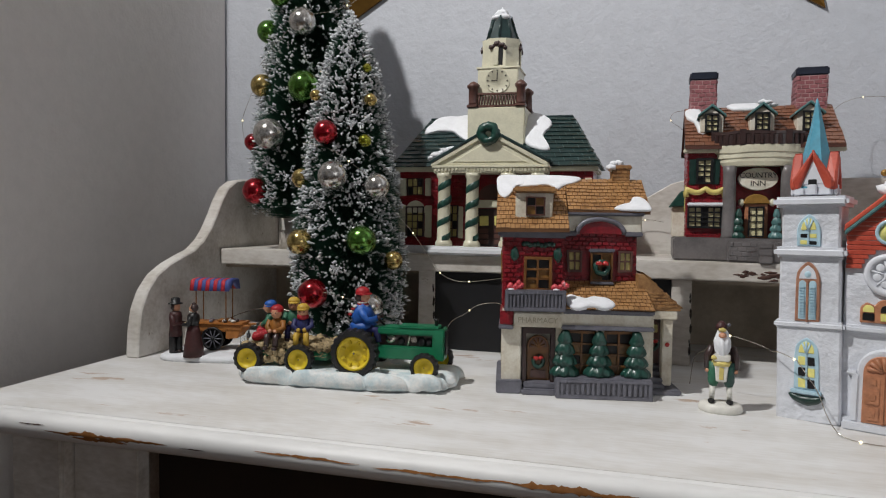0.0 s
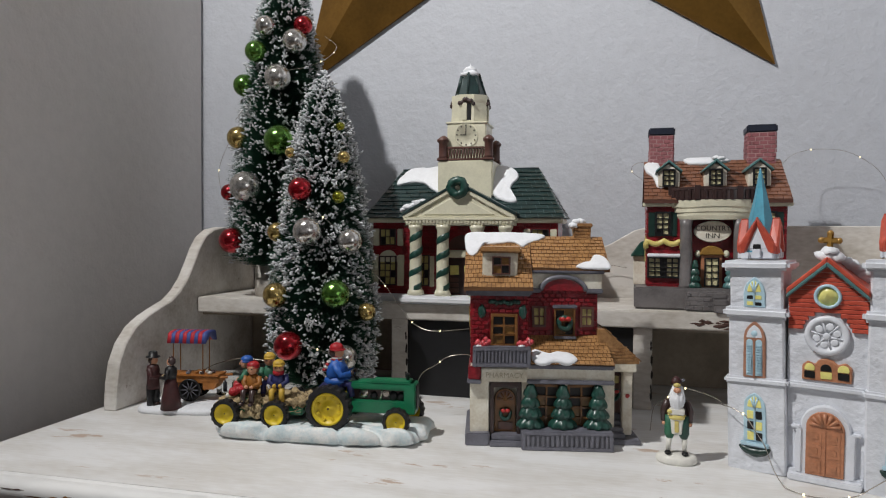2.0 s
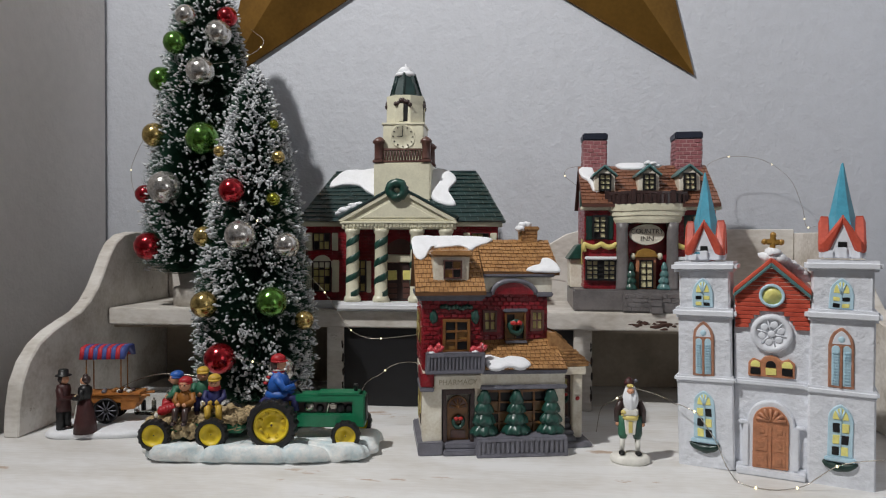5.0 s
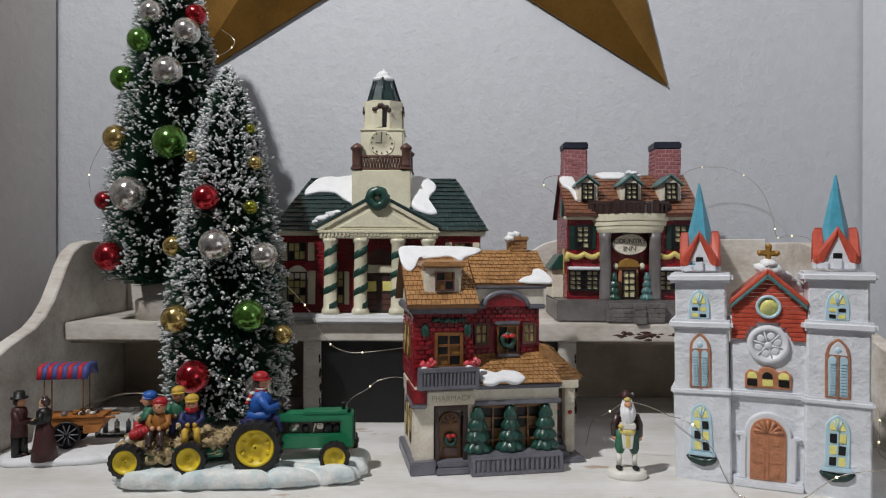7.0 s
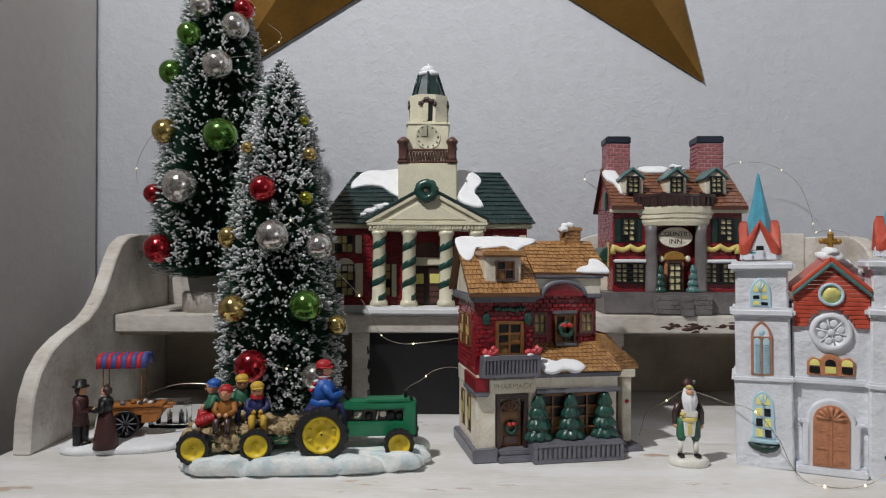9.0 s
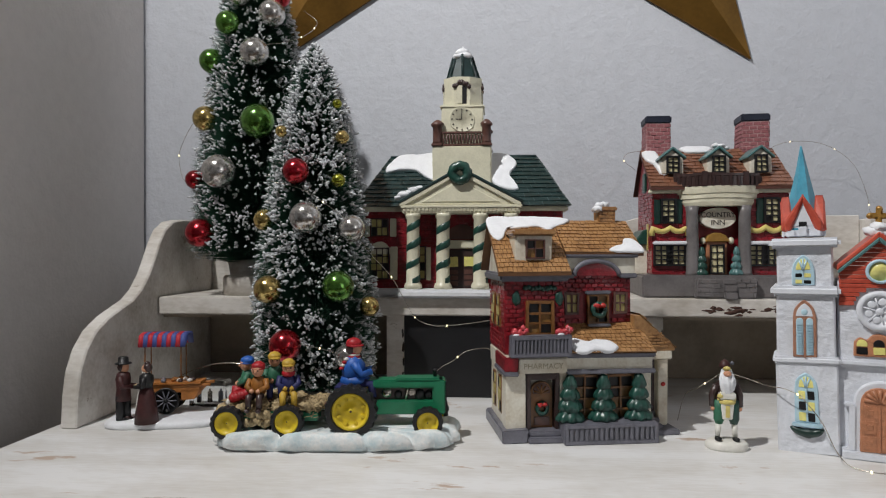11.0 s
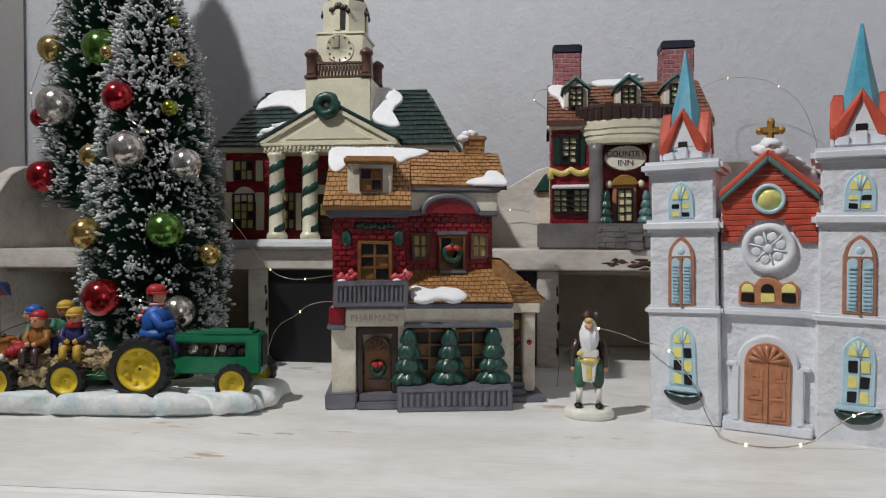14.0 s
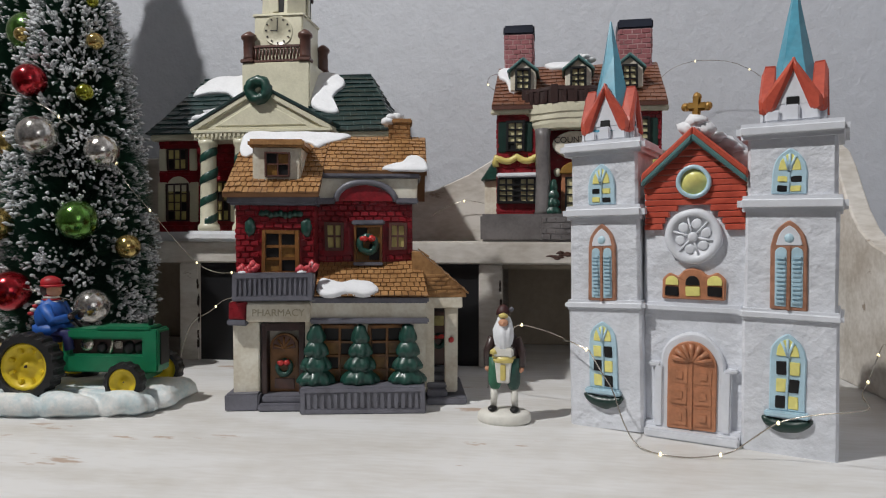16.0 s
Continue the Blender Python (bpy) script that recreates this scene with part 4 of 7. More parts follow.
# ---- the church ----
def church_window(parent, cx, z0, z1, w, y, rows, dark, frame_mat=None, sill=False):
    m = frame_mat or PALEBLUE
    s = Solid().prism(arch(cx, z0, z1, w, pointed=True), y - 0.0014, y + 0.002, m, 0.0006)
    win = part("window", s, parent, "pointed window with blue surround")
    pw = w * 0.285
    top = z1 - w * 0.72
    ph = (top - z0 - 0.002) / rows
    for j in range(rows):
        for i in (0, 1):
            x = cx - pw - 0.0008 + i * (pw + 0.0016)
            z = z0 + 0.0015 + j * ph
            part("pane", Solid().box(x, x + pw, y - 0.0019, y, z, z + ph - 0.0022, BLACK if (i, j) in dark else YELLOW, 0.0003), win)
    part("pane", Solid().prism(arch(cx, top + 0.0005, z1 - 0.0028, w * 0.62, pointed=True), y - 0.0019, y, YELLOW, 0.0003), win)
    for a in (-0.55, 0.0, 0.55):
        part("tracery", Solid().tube([(cx, y - 0.0019, top), (cx + w * 0.3 * math.sin(a), y - 0.0019, top + w * 0.55 * math.cos(a))], 0.0008, PALEBLUE), win)
    part("tracery", Solid().box(cx - 0.0007, cx + 0.0007, y - 0.0022, y, z0 + 0.001, top, PALEBLUE, 0.0003), win)
    if sill:
        part("window_sill", Solid().box(cx - w * 0.62, cx + w * 0.62, y - 0.004, y + 0.001, z0 - 0.0035, z0, PALEBLUE, 0.0008), win)
        g, verts, n, k = Solid(), [], 16, 10
        for i in range(n + 1):
            u = -1 + 2 * i / n
            thick = 0.0008 + 0.0030 * math.sqrt(max(0.0, 1 - u * u)) * (1 + 0.2 * noise.noise(Vector((u * 4, cx * 50, 0))))
            for q in range(k):
                e = 2 * math.pi * q / k
                verts.append((cx + u * w * 0.7, y - 0.0012 + 0.8 * thick * math.sin(e), z0 - 0.0046 - 0.0042 * (1 - u * u) + thick * math.cos(e)))
        g.add(verts, [(i * k + q, (i + 1) * k + q, (i + 1) * k + (q + 1) % k, i * k + (q + 1) % k) for i in range(n) for q in range(k)] + [tuple(range(k)), tuple(n * k + q for q in reversed(range(k)))], DARKGREEN, True)
        part("window_garland", g, win, "dark green swag under the sill")
    return win


def shutter_window(parent, cx, z0, z1, w, y):
    s = Solid().prism(arch(cx, z0, z1, w, pointed=True), y - 0.0016, y + 0.002, WINTAN, 0.0006)
    win = part("window", s, parent, "tall shuttered window with tan surround")
    k = z1 - w * 0.82
    for x in (cx - w * 0.21, cx + w * 0.21):
        part("shutter", Solid().prism(arch(x, z0 + 0.002, k, w * 0.31), y - 0.0021, y, PALEBLUE, 0.0003), win)
        for j in range(11):
            z = z0 + 0.004 + j * (k - z0 - 0.008) / 11
            part("slat", Solid().box(x - w * 0.115, x + w * 0.115, y - 0.0031, y - 0.0018, z, z + 0.0016, PALEBLUE, 0.0003), win)
    part("arch_panel", Solid().prism(arch(cx, k + w * 0.06, z1 - w * 0.16, w * 0.72, pointed=True), y - 0.0019, y, CHTRIM, 0.0003), win)
    part("roundel", Solid().ball(cx, y - 0.0014, k + w * 0.27, w * 0.16, PALEBLUE, 0.0014, w * 0.16, 2), win)
    part("mullion", Solid().box(cx - w * 0.05, cx + w * 0.05, y - 0.0027, y, z0, k, WINTAN, 0.0004), win)
    return win


def tower(parent, x0, x1, tall, lean=0.0):
    s = Solid()
    d = 0.048
    k = tall
    stack(s, [(x0, x1, 0.0, d, 0.0), (x0, x1, 0.0, d, 0.078), (x0 + 0.001, x1 - 0.001, 0.001, d - 0.001, 0.0781), (x0 + 0.001, x1 - 0.001, 0.001, d - 0.001, 0.138 + k),
              (x0 + 0.002, x1 - 0.002, 0.0022, d - 0.002, 0.1381 + k), (x0 + 0.002, x1 - 0.002, 0.0022, d - 0.002, 0.182 + k)], CHWHITE, 0.0016)
    t = part("tower", s, parent, "white stuccoed tower", m=Matrix.Rotation(radians(lean), 4, "Y"))
    for z, o, hh in ((0.076, 0.0022, 0.0065), (0.1352 + k, 0.0032, 0.009), (0.1772 + k, 0.0038, 0.0088)):
        part("cornice", Solid().box(x0 - o, x1 + o, -o, d + o, z, z + hh, CHTRIM, hh * 0.46, seg=5), t)
    cx, cy, zb = (x0 + x1) / 2, d / 2, 0.1875 + k
    w = 0.0145
    b = Solid().box(cx - w, cx + w, cy - w, cy + w, zb, zb + 0.011, CHTRIM, 0.001)
    for i in range(4):
        for j in range(3):
            m = Matrix.Translation((cx, cy, 0)) @ Matrix.Rotation(i * math.pi / 2, 4, "Z")
            u = (-0.0098, 0, 0.0098)[j]
            b.box(u - 0.0035, u + 0.0035, -w - 0.0025, -w, zb, zb + (0.009 if j == 1 else 0.006), CHTRIM, 0.0008, m=m)
        m = Matrix.Translation((cx, cy, 0)) @ Matrix.Rotation(i * math.pi / 2, 4, "Z")
        b.prism([(-0.0098, zb + 0.009), (0.0098, zb + 0.009), (0.0, zb + 0.031)], -w - 0.0005, 0, CHTRIM, 0.0006, m=m)
        b.box(-0.0032, 0.0032, -w - 0.0011, -w + 0.001, zb + 0.0085, zb + 0.0135, BLACK, 0.0003, m=m)
    part("belfry", b, t, "white belfry with small dark openings")
    for i in range(4):
        m = Matrix.Translation((cx, cy, 0)) @ Matrix.Rotation(i * math.pi / 2, 4, "Z")
        g = Solid()
        for sgn in (-1, 1):
            g.prism([(sgn * -0.001, zb + 0.0378), (0, zb + 0.0288), (sgn * 0.0094, zb + 0.0055), (sgn * 0.0122, zb + 0.0035), (sgn * 0.0152, zb + 0.006), (sgn * 0.0152, zb + 0.013)], -w - 0.003, -w + 0.0058, ORANGE, 0.0026, m=m)
        part("gable_roof", g, t, "orange gable roof")
    sp = Solid()
    n = 6
    prof = [(0.0168, zb + 0.006), (0.0135, zb + 0.022), (0.0098, zb + 0.036), (0.0054, zb + 0.058), (0.0009, zb + 0.0805), (0.0003, zb + 0.0815)]
    sp.lathe(prof, BLUE, cx, cy, 0, n, smooth=False)
    part("spire", sp, t, "sky-blue spire")
    return t


def build_church():
    h = thing("ceramic_church", pose(0.1215, 0.6235, 0, 0, 0, -23.0), "white ceramic church with twin blue spires and orange gable", "ceramic church", "village houses")
    W = 0.1535
    a, b = 0.0475, 0.1045
    left = tower(h, 0.0, a, -0.0005, -1.15)
    right = tower(h, b, W, 0.003)
    n = Solid().box(a - 0.002, b + 0.002, 0.0075, 0.075, 0.0, 0.150, CHWHITE, 0.001)
    n.box(a, b, 0.003, 0.012, 0.0, 0.0085, CHTRIM, 0.001)
    part("nave", n, h, "white stuccoed middle wall")
    part("base_step", Solid().box(a + 0.001, b - 0.001, -0.0035, 0.004, 0.0, 0.006, CHTRIM, 0.001), h)
    part("cornice", Solid().box(a - 0.001, b + 0.001, 0.003, 0.012, 0.0765, 0.083, CHTRIM, 0.003, seg=4), h)
    # orange boarded gable
    cx = (a + b) / 2
    gw, z0, ze, za = (b - a) / 2 + 0.001, 0.1285, 0.1585, 0.1845
    for j in range(15):
        z = z0 + (za - z0) * j / 15
        zt = z + (za - z0) / 15 - 0.0003
        w0 = gw if z <= ze else gw * (za - z) / (za - ze)
        w1 = gw if zt <= ze else gw * (za - zt) / (za - ze)
        gap = math.sqrt(max(0.0, 0.0188 ** 2 - (z - 0.1235) ** 2)) / gw
        if gap > 0.1:
            for s0, s1 in ((-1, -gap), (gap, 1)):
                part("board", Solid().prism([(cx + s0 * gw, z), (cx + s1 * gw, z), (cx + s1 * gw, zt), (cx + s0 * gw, zt)], 0.0045, 0.0085, ORANGE, 0.0005), h)
        else:
            part("board", Solid().prism([(cx - w0, z), (cx + w0, z), (cx + w1, zt), (cx - w1, zt)], 0.0045, 0.0085, ORANGE, 0.0005), h)
    r = Solid()
    for sgn in (-1, 1):
        r.prism([(cx, za + 0.006), (cx, za + 0.0005), (cx + sgn * (gw + 0.001), ze - 0.001), (cx + sgn * (gw + 0.001), ze + 0.0045)], 0.0005, 0.078, ORANGE, 0.001)
    part("nave_roof", r, h, "orange roof")
    t = Solid()
    for sgn in (-1, 1):
        t.prism([(cx, za + 0.0015), (cx, za - 0.0025), (cx + sgn * (gw + 0.0005), ze - 0.0035), (cx + sgn * (gw + 0.0005), ze)], -0.0008, 0.006, TEAL, 0.0008)
    part("gable_trim", t, h, "teal gable trim")
    # round window, rose, triple window
    face = Matrix.Translation((cx, 0.004, 0.1575)) @ Matrix.Rotation(math.pi / 2, 4, "X")
    rw = Solid().lathe([(0.0078, 0), (0.0078, 0.0018), (0.0098, 0.0022), (0.0104, 0.001), (0.0104, -0.002)], PALEBLUE, n=24, m=face)
    w = part("round_window", rw, h, "round yellow window with blue rim")
    part("pane", Solid().lathe([(0.0, 0.0008), (0.0078, 0.0006), (0.0078, -0.001)], YELLOW, n=24, m=face), w)
    face = Matrix.Translation((cx, 0.0055, 0.1245)) @ Matrix.Rotation(math.pi / 2, 4, "X")
    ro = Solid().lathe([(0.0, 0.001), (0.012, 0.001), (0.0123, 0.0024), (0.0155, 0.0024), (0.0168, 0.001), (0.0168, -0.003)], CHTRIM, n=28, m=face)
    rose = part("rose_window", ro, h, "white moulded rose")
    for i in range(6):
        an = math.pi * i / 3 + 0.3
        part("petal", Solid().ball(cx + 0.0078 * math.cos(an), 0.0042, 0.1245 + 0.0078 * math.sin(an), 0.0032, CHTRIM, 0.0005, 0.0032, 2), rose)
        part("spoke", Solid().tube([(cx, 0.0042, 0.1245), (cx + 0.0125 * math.cos(an + 0.52), 0.0042, 0.1245 + 0.0125 * math.sin(an + 0.52))], 0.0007, CHTRIM), rose)
    part("hub", Solid().ball(cx, 0.0036, 0.1245, 0.003, CHTRIM, 0.0012, None, 2), rose)
    tw = Solid().prism([(cx - 0.0185, 0.0855), (cx + 0.0185, 0.0855), (cx + 0.0185, 0.0985), (cx + 0.014, 0.1025), (cx + 0.0085, 0.1005), (cx + 0.005, 0.104), (cx, 0.1055), (cx - 0.005, 0.104), (cx - 0.0085, 0.1005), (cx - 0.014, 0.1025), (cx - 0.0185, 0.0985)], 0.0055, 0.009, TERRA, 0.0008)
    tri = part("triple_window", tw, h, "three small windows in tan surround")
    for i, dx in enumerate((-0.0125, 0, 0.0125)):
        part("pane", Solid().box(cx + dx - 0.0042, cx + dx + 0.0042, 0.0049, 0.007, 0.0878, 0.0938, YELLOW if i == 1 else BLACK, 0.0004), tri)
        part("pane", Solid().prism(arch(cx + dx, 0.0945, 0.1005, 0.0082), 0.0049, 0.007, BLACK if i == 1 else YELLOW, 0.0003), tri)
    # door
    s = Solid()
    s.prism(arch(cx, 0.0065, 0.0655, 0.0375), 0.0035, 0.009, CHTRIM, 0.0012)
    for sgn in (-1, 1):
        s.box(cx + sgn * 0.0195 - 0.0025, cx + sgn * 0.0195 + 0.0025, 0.002, 0.009, 0.0065, 0.044, CHTRIM, 0.0008)
        s.box(cx + sgn * 0.022 - 0.0035, cx + sgn * 0.022 + 0.0035, 0.002, 0.009, 0.0425, 0.0455, CHTRIM, 0.0008)
    part("door_surround", s, h, "white arched door surround")
    dm = Solid().prism(arch(cx, 0.0068, 0.0605, 0.0285), 0.0018, 0.006, TERRA, 0.0005)
    door = part("door", dm, h, "terracotta double door with fan top")
    for sgn in (-1, 1):
        for j in range(3):
            z = 0.0095 + 0.0125 * j
            x = cx + sgn * 0.007
            part("door_panel", Solid().box(x - 0.0048, x + 0.0048, 0.0010, 0.002, z, z + 0.0105, TERRA, 0.0006), door)
            part("door_panel", Solid().box(x - 0.0022, x + 0.0022, 0.0002, 0.0011, z + 0.003, z + 0.0075, TERRA, 0.0005), door)
    for i in range(7):
        an = math.pi * (i + 0.5) / 7
        part("fan_rib", Solid().tube([(cx + 0.002 * math.cos(an), 0.0012, 0.0485), (cx + 0.012 * math.cos(an), 0.0012, 0.0475 + 0.0115 * math.sin(an))], 0.0011, TERRA, 6, 0.0017), door)
    part("meeting_rail", Solid().box(cx - 0.0007, cx + 0.0007, 0.0008, 0.002, 0.007, 0.0475, TERRA, 0.0002), door)
    # tower windows
    for x0, x1, k, t in ((0.0, a, -0.0005, left), (b, W, 0.003, right)):
        c = (x0 + x1) / 2 - 0.0008
        church_window(t, c, 0.0255, 0.0695, 0.0185, 0.0, 3, {(1, 2), (0, 1), (1, 0)} if k < 0 else {(0, 2), (1, 1), (0, 0)}, sill=True)
        shutter_window(t, c, 0.0825, 0.1320 + k * 0.5, 0.0185, 0.001)
        church_window(t, c, 0.1452 + k, 0.1712 + k, 0.0178, 0.0022, 2, {(0, 1), (1, 0)} if k < 0 else {(1, 1), (0, 0)})
    # cross on its snowy foot
    part("snow", snow_patch(Solid(), [(cx, 0.012, 0.1905), (cx - 0.004, 0.012, 0.1895), (cx + 0.004, 0.013, 0.1895), (cx, 0.011, 0.1935)], 0.0068, seed=4, flat=0.6), h)
    part("snow", snow_patch(Solid(), [(cx + 0.009 + 0.004 * i, 0.03 + 0.003 * i, 0.186 - 0.0038 * i) for i in range(5)], 0.006, seed=14, flat=0.5), h)
    c = Solid()
    c.box(cx - 0.0024, cx + 0.0024, 0.0092, 0.0142, 0.1945, 0.2108, GOLD, 0.0012, seg=2)
    c.box(cx - 0.0062, cx + 0.0062, 0.0092, 0.0142, 0.2018, 0.2068, GOLD, 0.0012, seg=2)
    for p in ((cx, 0.2102), (cx - 0.0066, 0.2043), (cx + 0.0066, 0.2043)):
        c.ball(p[0], 0.0117, p[1], 0.0028, GOLD, 0.0026, 0.0028, 2)
    part("cross", c, h, "antique gold cross")
    return h


build_church()


# ---- the town hall on the shelf ----
def build_hall():
    h = thing("ceramic_hall", pose(-0.168, 0.8255, 0.119, 0, 0, 0.0), "red and cream ceramic town hall with clock tower and green roof", "ceramic house", "village houses")
    s = Solid().box(-0.128, 0.128, -0.006, 0.092, 0.0, 0.010, SNOW, 0.003, seg=2)
    s.box(-0.076, 0.076, -0.0345, -0.004, 0.0, 0.0105, SNOW, 0.003, seg=2)
    part("snow_base", s, h, "white snowy base")
    s = Solid().box(-0.1215, 0.1215, 0.001, 0.088, 0.008, 0.106, RED, 0.0008)
    holes = [(-0.118, -0.083, 0.02, 0.064), (-0.118, -0.083, 0.072, 0.096), (0.083, 0.118, 0.02, 0.064), (0.083, 0.118, 0.072, 0.096), (-0.058, -0.042, 0.02, 0.062), (0.042, 0.058, 0.02, 0.062), (-0.024, 0.024, 0.01, 0.07)]
    bricks(s, -0.1215, 0.1215, 0.012, 0.104, 0.001, 0.0085, 0.0046, RED, holes, 0.0008, 8)
    part("wall", s, h, "red brick wall")
    for x in (-0.1, 0.1):
        window("tall_window", h, x - 0.0105, x + 0.0105, 0.022, 0.058, -0.0022, 3, 4, DARKBROWN, PANE, 0.0016, 0.003, {(0, 0), (2, 1), (1, 3)})
        part("window_head", Solid().prism(arch(x, 0.0595, 0.067, 0.026), -0.0008, 0.003, CREAM, 0.0004), h)
        window("upper_window", h, x - 0.0095, x + 0.0095, 0.075, 0.094, -0.0022, 3, 2, DARKBROWN, PANE, 0.0014, 0.003, {(0, 0), (2, 1)})
        for sgn in (-1, 1):
            part("shutter", Solid().box(x + sgn * 0.0165 - 0.004, x + sgn * 0.0165 + 0.004, -0.001, 0.002, 0.073, 0.0955, CREAM, 0.0006), h)
            part("shutter", Solid().box(x + sgn * 0.0175 - 0.0045, x + sgn * 0.0175 + 0.0045, -0.001, 0.002, 0.02, 0.061, CREAM, 0.0006), h)
    for x in (-0.0505, 0.0505):
        window("tall_window", h, x - 0.006, x + 0.006, 0.022, 0.06, -0.0022, 2, 4, DARKBROWN, PANE, 0.0014, 0.003, {(0, 2), (1, 1)})
        for sgn in (-1, 1):
            part("shutter", Solid().box(x + sgn * 0.0105 - 0.0028, x + sgn * 0.0105 + 0.0028, -0.001, 0.002, 0.02, 0.06, CREAM, 0.0005), h)
    d = Solid().box(-0.0185, 0.0185, -0.0012, 0.003, 0.0105, 0.0575, DARKBROWN, 0.0005)
    door = part("door", d, h, "dark brown double door with lit panes")
    for x in (-0.0095, 0.0095):
        part("pane", Solid().box(x - 0.0058, x + 0.0058, -0.002, 0.0, 0.036, 0.048, YELLOW, 0.0004), door)
        for j in range(3):
            part("door_panel", Solid().box(x - 0.0058, x + 0.0058, -0.0018, 0.0, 0.0135 + 0.0068 * j, 0.0188 + 0.0068 * j, BROWN, 0.0004), door)
    part("door_head", Solid().box(-0.0245, 0.0245, -0.0045, 0.003, 0.0585, 0.0685, CREAM, 0.0012), h, "cream door lintel")
    part("door_arch", Solid().prism(arch(0, 0.0695, 0.088, 0.036), -0.0006, 0.003, BROWN, 0.0005), h)
    # columns with green spirals
    for k, x in enumerate((-0.0560, -0.0205, 0.0235, 0.0590)):
        c = Solid().lathe([(0.0105, 0.0), (0.0108, 0.003), (0.0098, 0.006), (0.0082, 0.008), (0.0078, 0.045), (0.0074, 0.082), (0.009, 0.085), (0.0098, 0.089)], CREAM, x, -0.0205, 0.0105, 18)
        col = part("column", c, h, "cream column wound with a green stripe")
        g = Solid()
        verts, faces, n = [], [], 60
        for i in range(n + 1):
            u = i / n
            a = -math.pi * 0.5 + u * 2 * math.pi * 3.4 + 0.4 * k
            z = 0.019 + 0.074 * u
            r = 0.0083 - 0.0005 * u
            for dz in (-0.0046, -0.0032, 0.0032, 0.0046):
                rr = r + (0.0006 if abs(dz) < 0.004 else -0.0006)
                verts.append((x + rr * math.cos(a), -0.0205 + rr * math.sin(a), z + dz))
        for i in range(n):
            for j in range(3):
                faces.append((i * 4 + j, (i + 1) * 4 + j, (i + 1) * 4 + j + 1, i * 4 + j + 1))
        g.add(verts, faces, GREEN, True)
        part("stripe", g, col, "dark green spiral stripe")
    # entablature and pediment
    part("cornice", Solid().box(-0.1275, 0.1275, -0.005, 0.093, 0.1035, 0.1095, CREAM, 0.0012), h, "cream cornice")
    e = Solid().box(-0.0675, 0.0705, -0.0275, 0.004, 0.0995, 0.1055, CREAM, 0.0006)
    e.box(-0.0700, 0.0730, -0.0300, 0.004, 0.1055, 0.1095, CREAM, 0.001)
    for i in range(31):
        x = -0.0665 + 0.0044 * i
        e.box(x, x + 0.0026, -0.0290, -0.0265, 0.1022, 0.1054, CREAM, 0)
    part("entablature", e, h, "cream entablature")
    p = Solid().prism([(-0.066, 0.1095), (0.069, 0.1095), (0, 0.1475)], -0.0265, 0.03, CREAM, 0.0005)
    p.prism([(-0.045, 0.1128), (0.047, 0.1128), (0, 0.1385)], -0.0274, -0.024, CREAM, 0.0006)
    for sgn in (-1, 1):
        p.prism([(0, 0.1455), (0, 0.1505), (sgn * 0.0715, 0.1115), (sgn * 0.0715, 0.1085), (sgn * 0.064, 0.1095)], -0.0295, 0.03, CREAM, 0.0006)
    part("pediment", p, h, "cream pediment")
    g = Solid()
    for sgn in (-1, 1):
        g.prism([(0, 0.1508), (0, 0.1545), (sgn * 0.0740, 0.1145), (sgn * 0.0720, 0.1118)], -0.0308, 0.036, GREENROOF, 0.0008)
    part("portico_roof", g, h, "dark green portico roof")
    wreath(h, 0.0, -0.0305, 0.1465, 0.0088, False)
    # main hipped roof
    ex, ez, ry, rz, rx = 0.1305, 0.1095, 0.046, 0.1755, 0.0935
    s = Solid()
    s.add([(-ex, -0.008, ez), (ex, -0.008, ez), (ex, 0.098, ez), (-ex, 0.098, ez), (-rx, ry, rz), (rx, ry, rz)], [(0, 1, 5, 4), (1, 2, 5), (2, 3, 4, 5), (3, 0, 4), (3, 2, 1, 0)], ROOFJOINT)
    shingles(s, (-ex, -0.008, ez), (ex, -0.008, ez), (rx, ry, rz), (-rx, ry, rz), 12, 17, GREENROOF, 0.0014, 4)
    shingles(s, (ex, -0.008, ez), (ex, 0.098, ez), (rx, ry + 0.002, rz), (rx, ry, rz), 12, 7, GREENROOF, 0.0014, 5)
    shingles(s, (-ex, 0.098, ez), (-ex, -0.008, ez), (-rx, ry, rz), (-rx, ry + 0.002, rz), 12, 7, GREENROOF, 0.0014, 6)
    s.tube([(-rx, ry, rz + 0.0006), (rx, ry, rz + 0.0006)], 0.0018, GREENROOF)
    part("roof", s, h, "dark green slate hipped roof", "stuff")

    def on_roof(x, u):
        return (x, -0.008 + (ry + 0.008) * u, ez + (rz - ez) * u + 0.001)
    off = (0, -0.77, 0.63)
    part("snow", snow_sheet([(-0.08, 1.0), (-0.055, 1.03), (-0.03, 1.02), (-0.03, 0.5), (-0.046, 0.55), (-0.06, 0.68), (-0.08, 0.7), (-0.096, 0.66), (-0.092, 0.85)], on_roof, off, 0.0034, 6), h, "patch of snow on the roof")
    part("snow", snow_sheet([(0.036, 1.0), (0.057, 1.0), (0.068, 0.8), (0.06, 0.62), (0.06, 0.46), (0.069, 0.3), (0.055, 0.3), (0.036, 0.48)], on_roof, off, 0.0034, 7), h, "patch of snow on the roof")
    part("snow", snow_patch(Solid(), [(-0.074 + 0.006 * i, -0.014, 0.119 + 0.0028 * i) for i in range(5)], 0.006, seed=8, flat=0.4), h)
    # clock tower
    t = Solid().box(-0.0362, 0.0362, 0.014, 0.080, 0.125, 0.185, CREAM, 0.0012)
    t.box(-0.0262, 0.0262, 0.0215, 0.0735, 0.185, 0.2355, CREAM, 0.001)
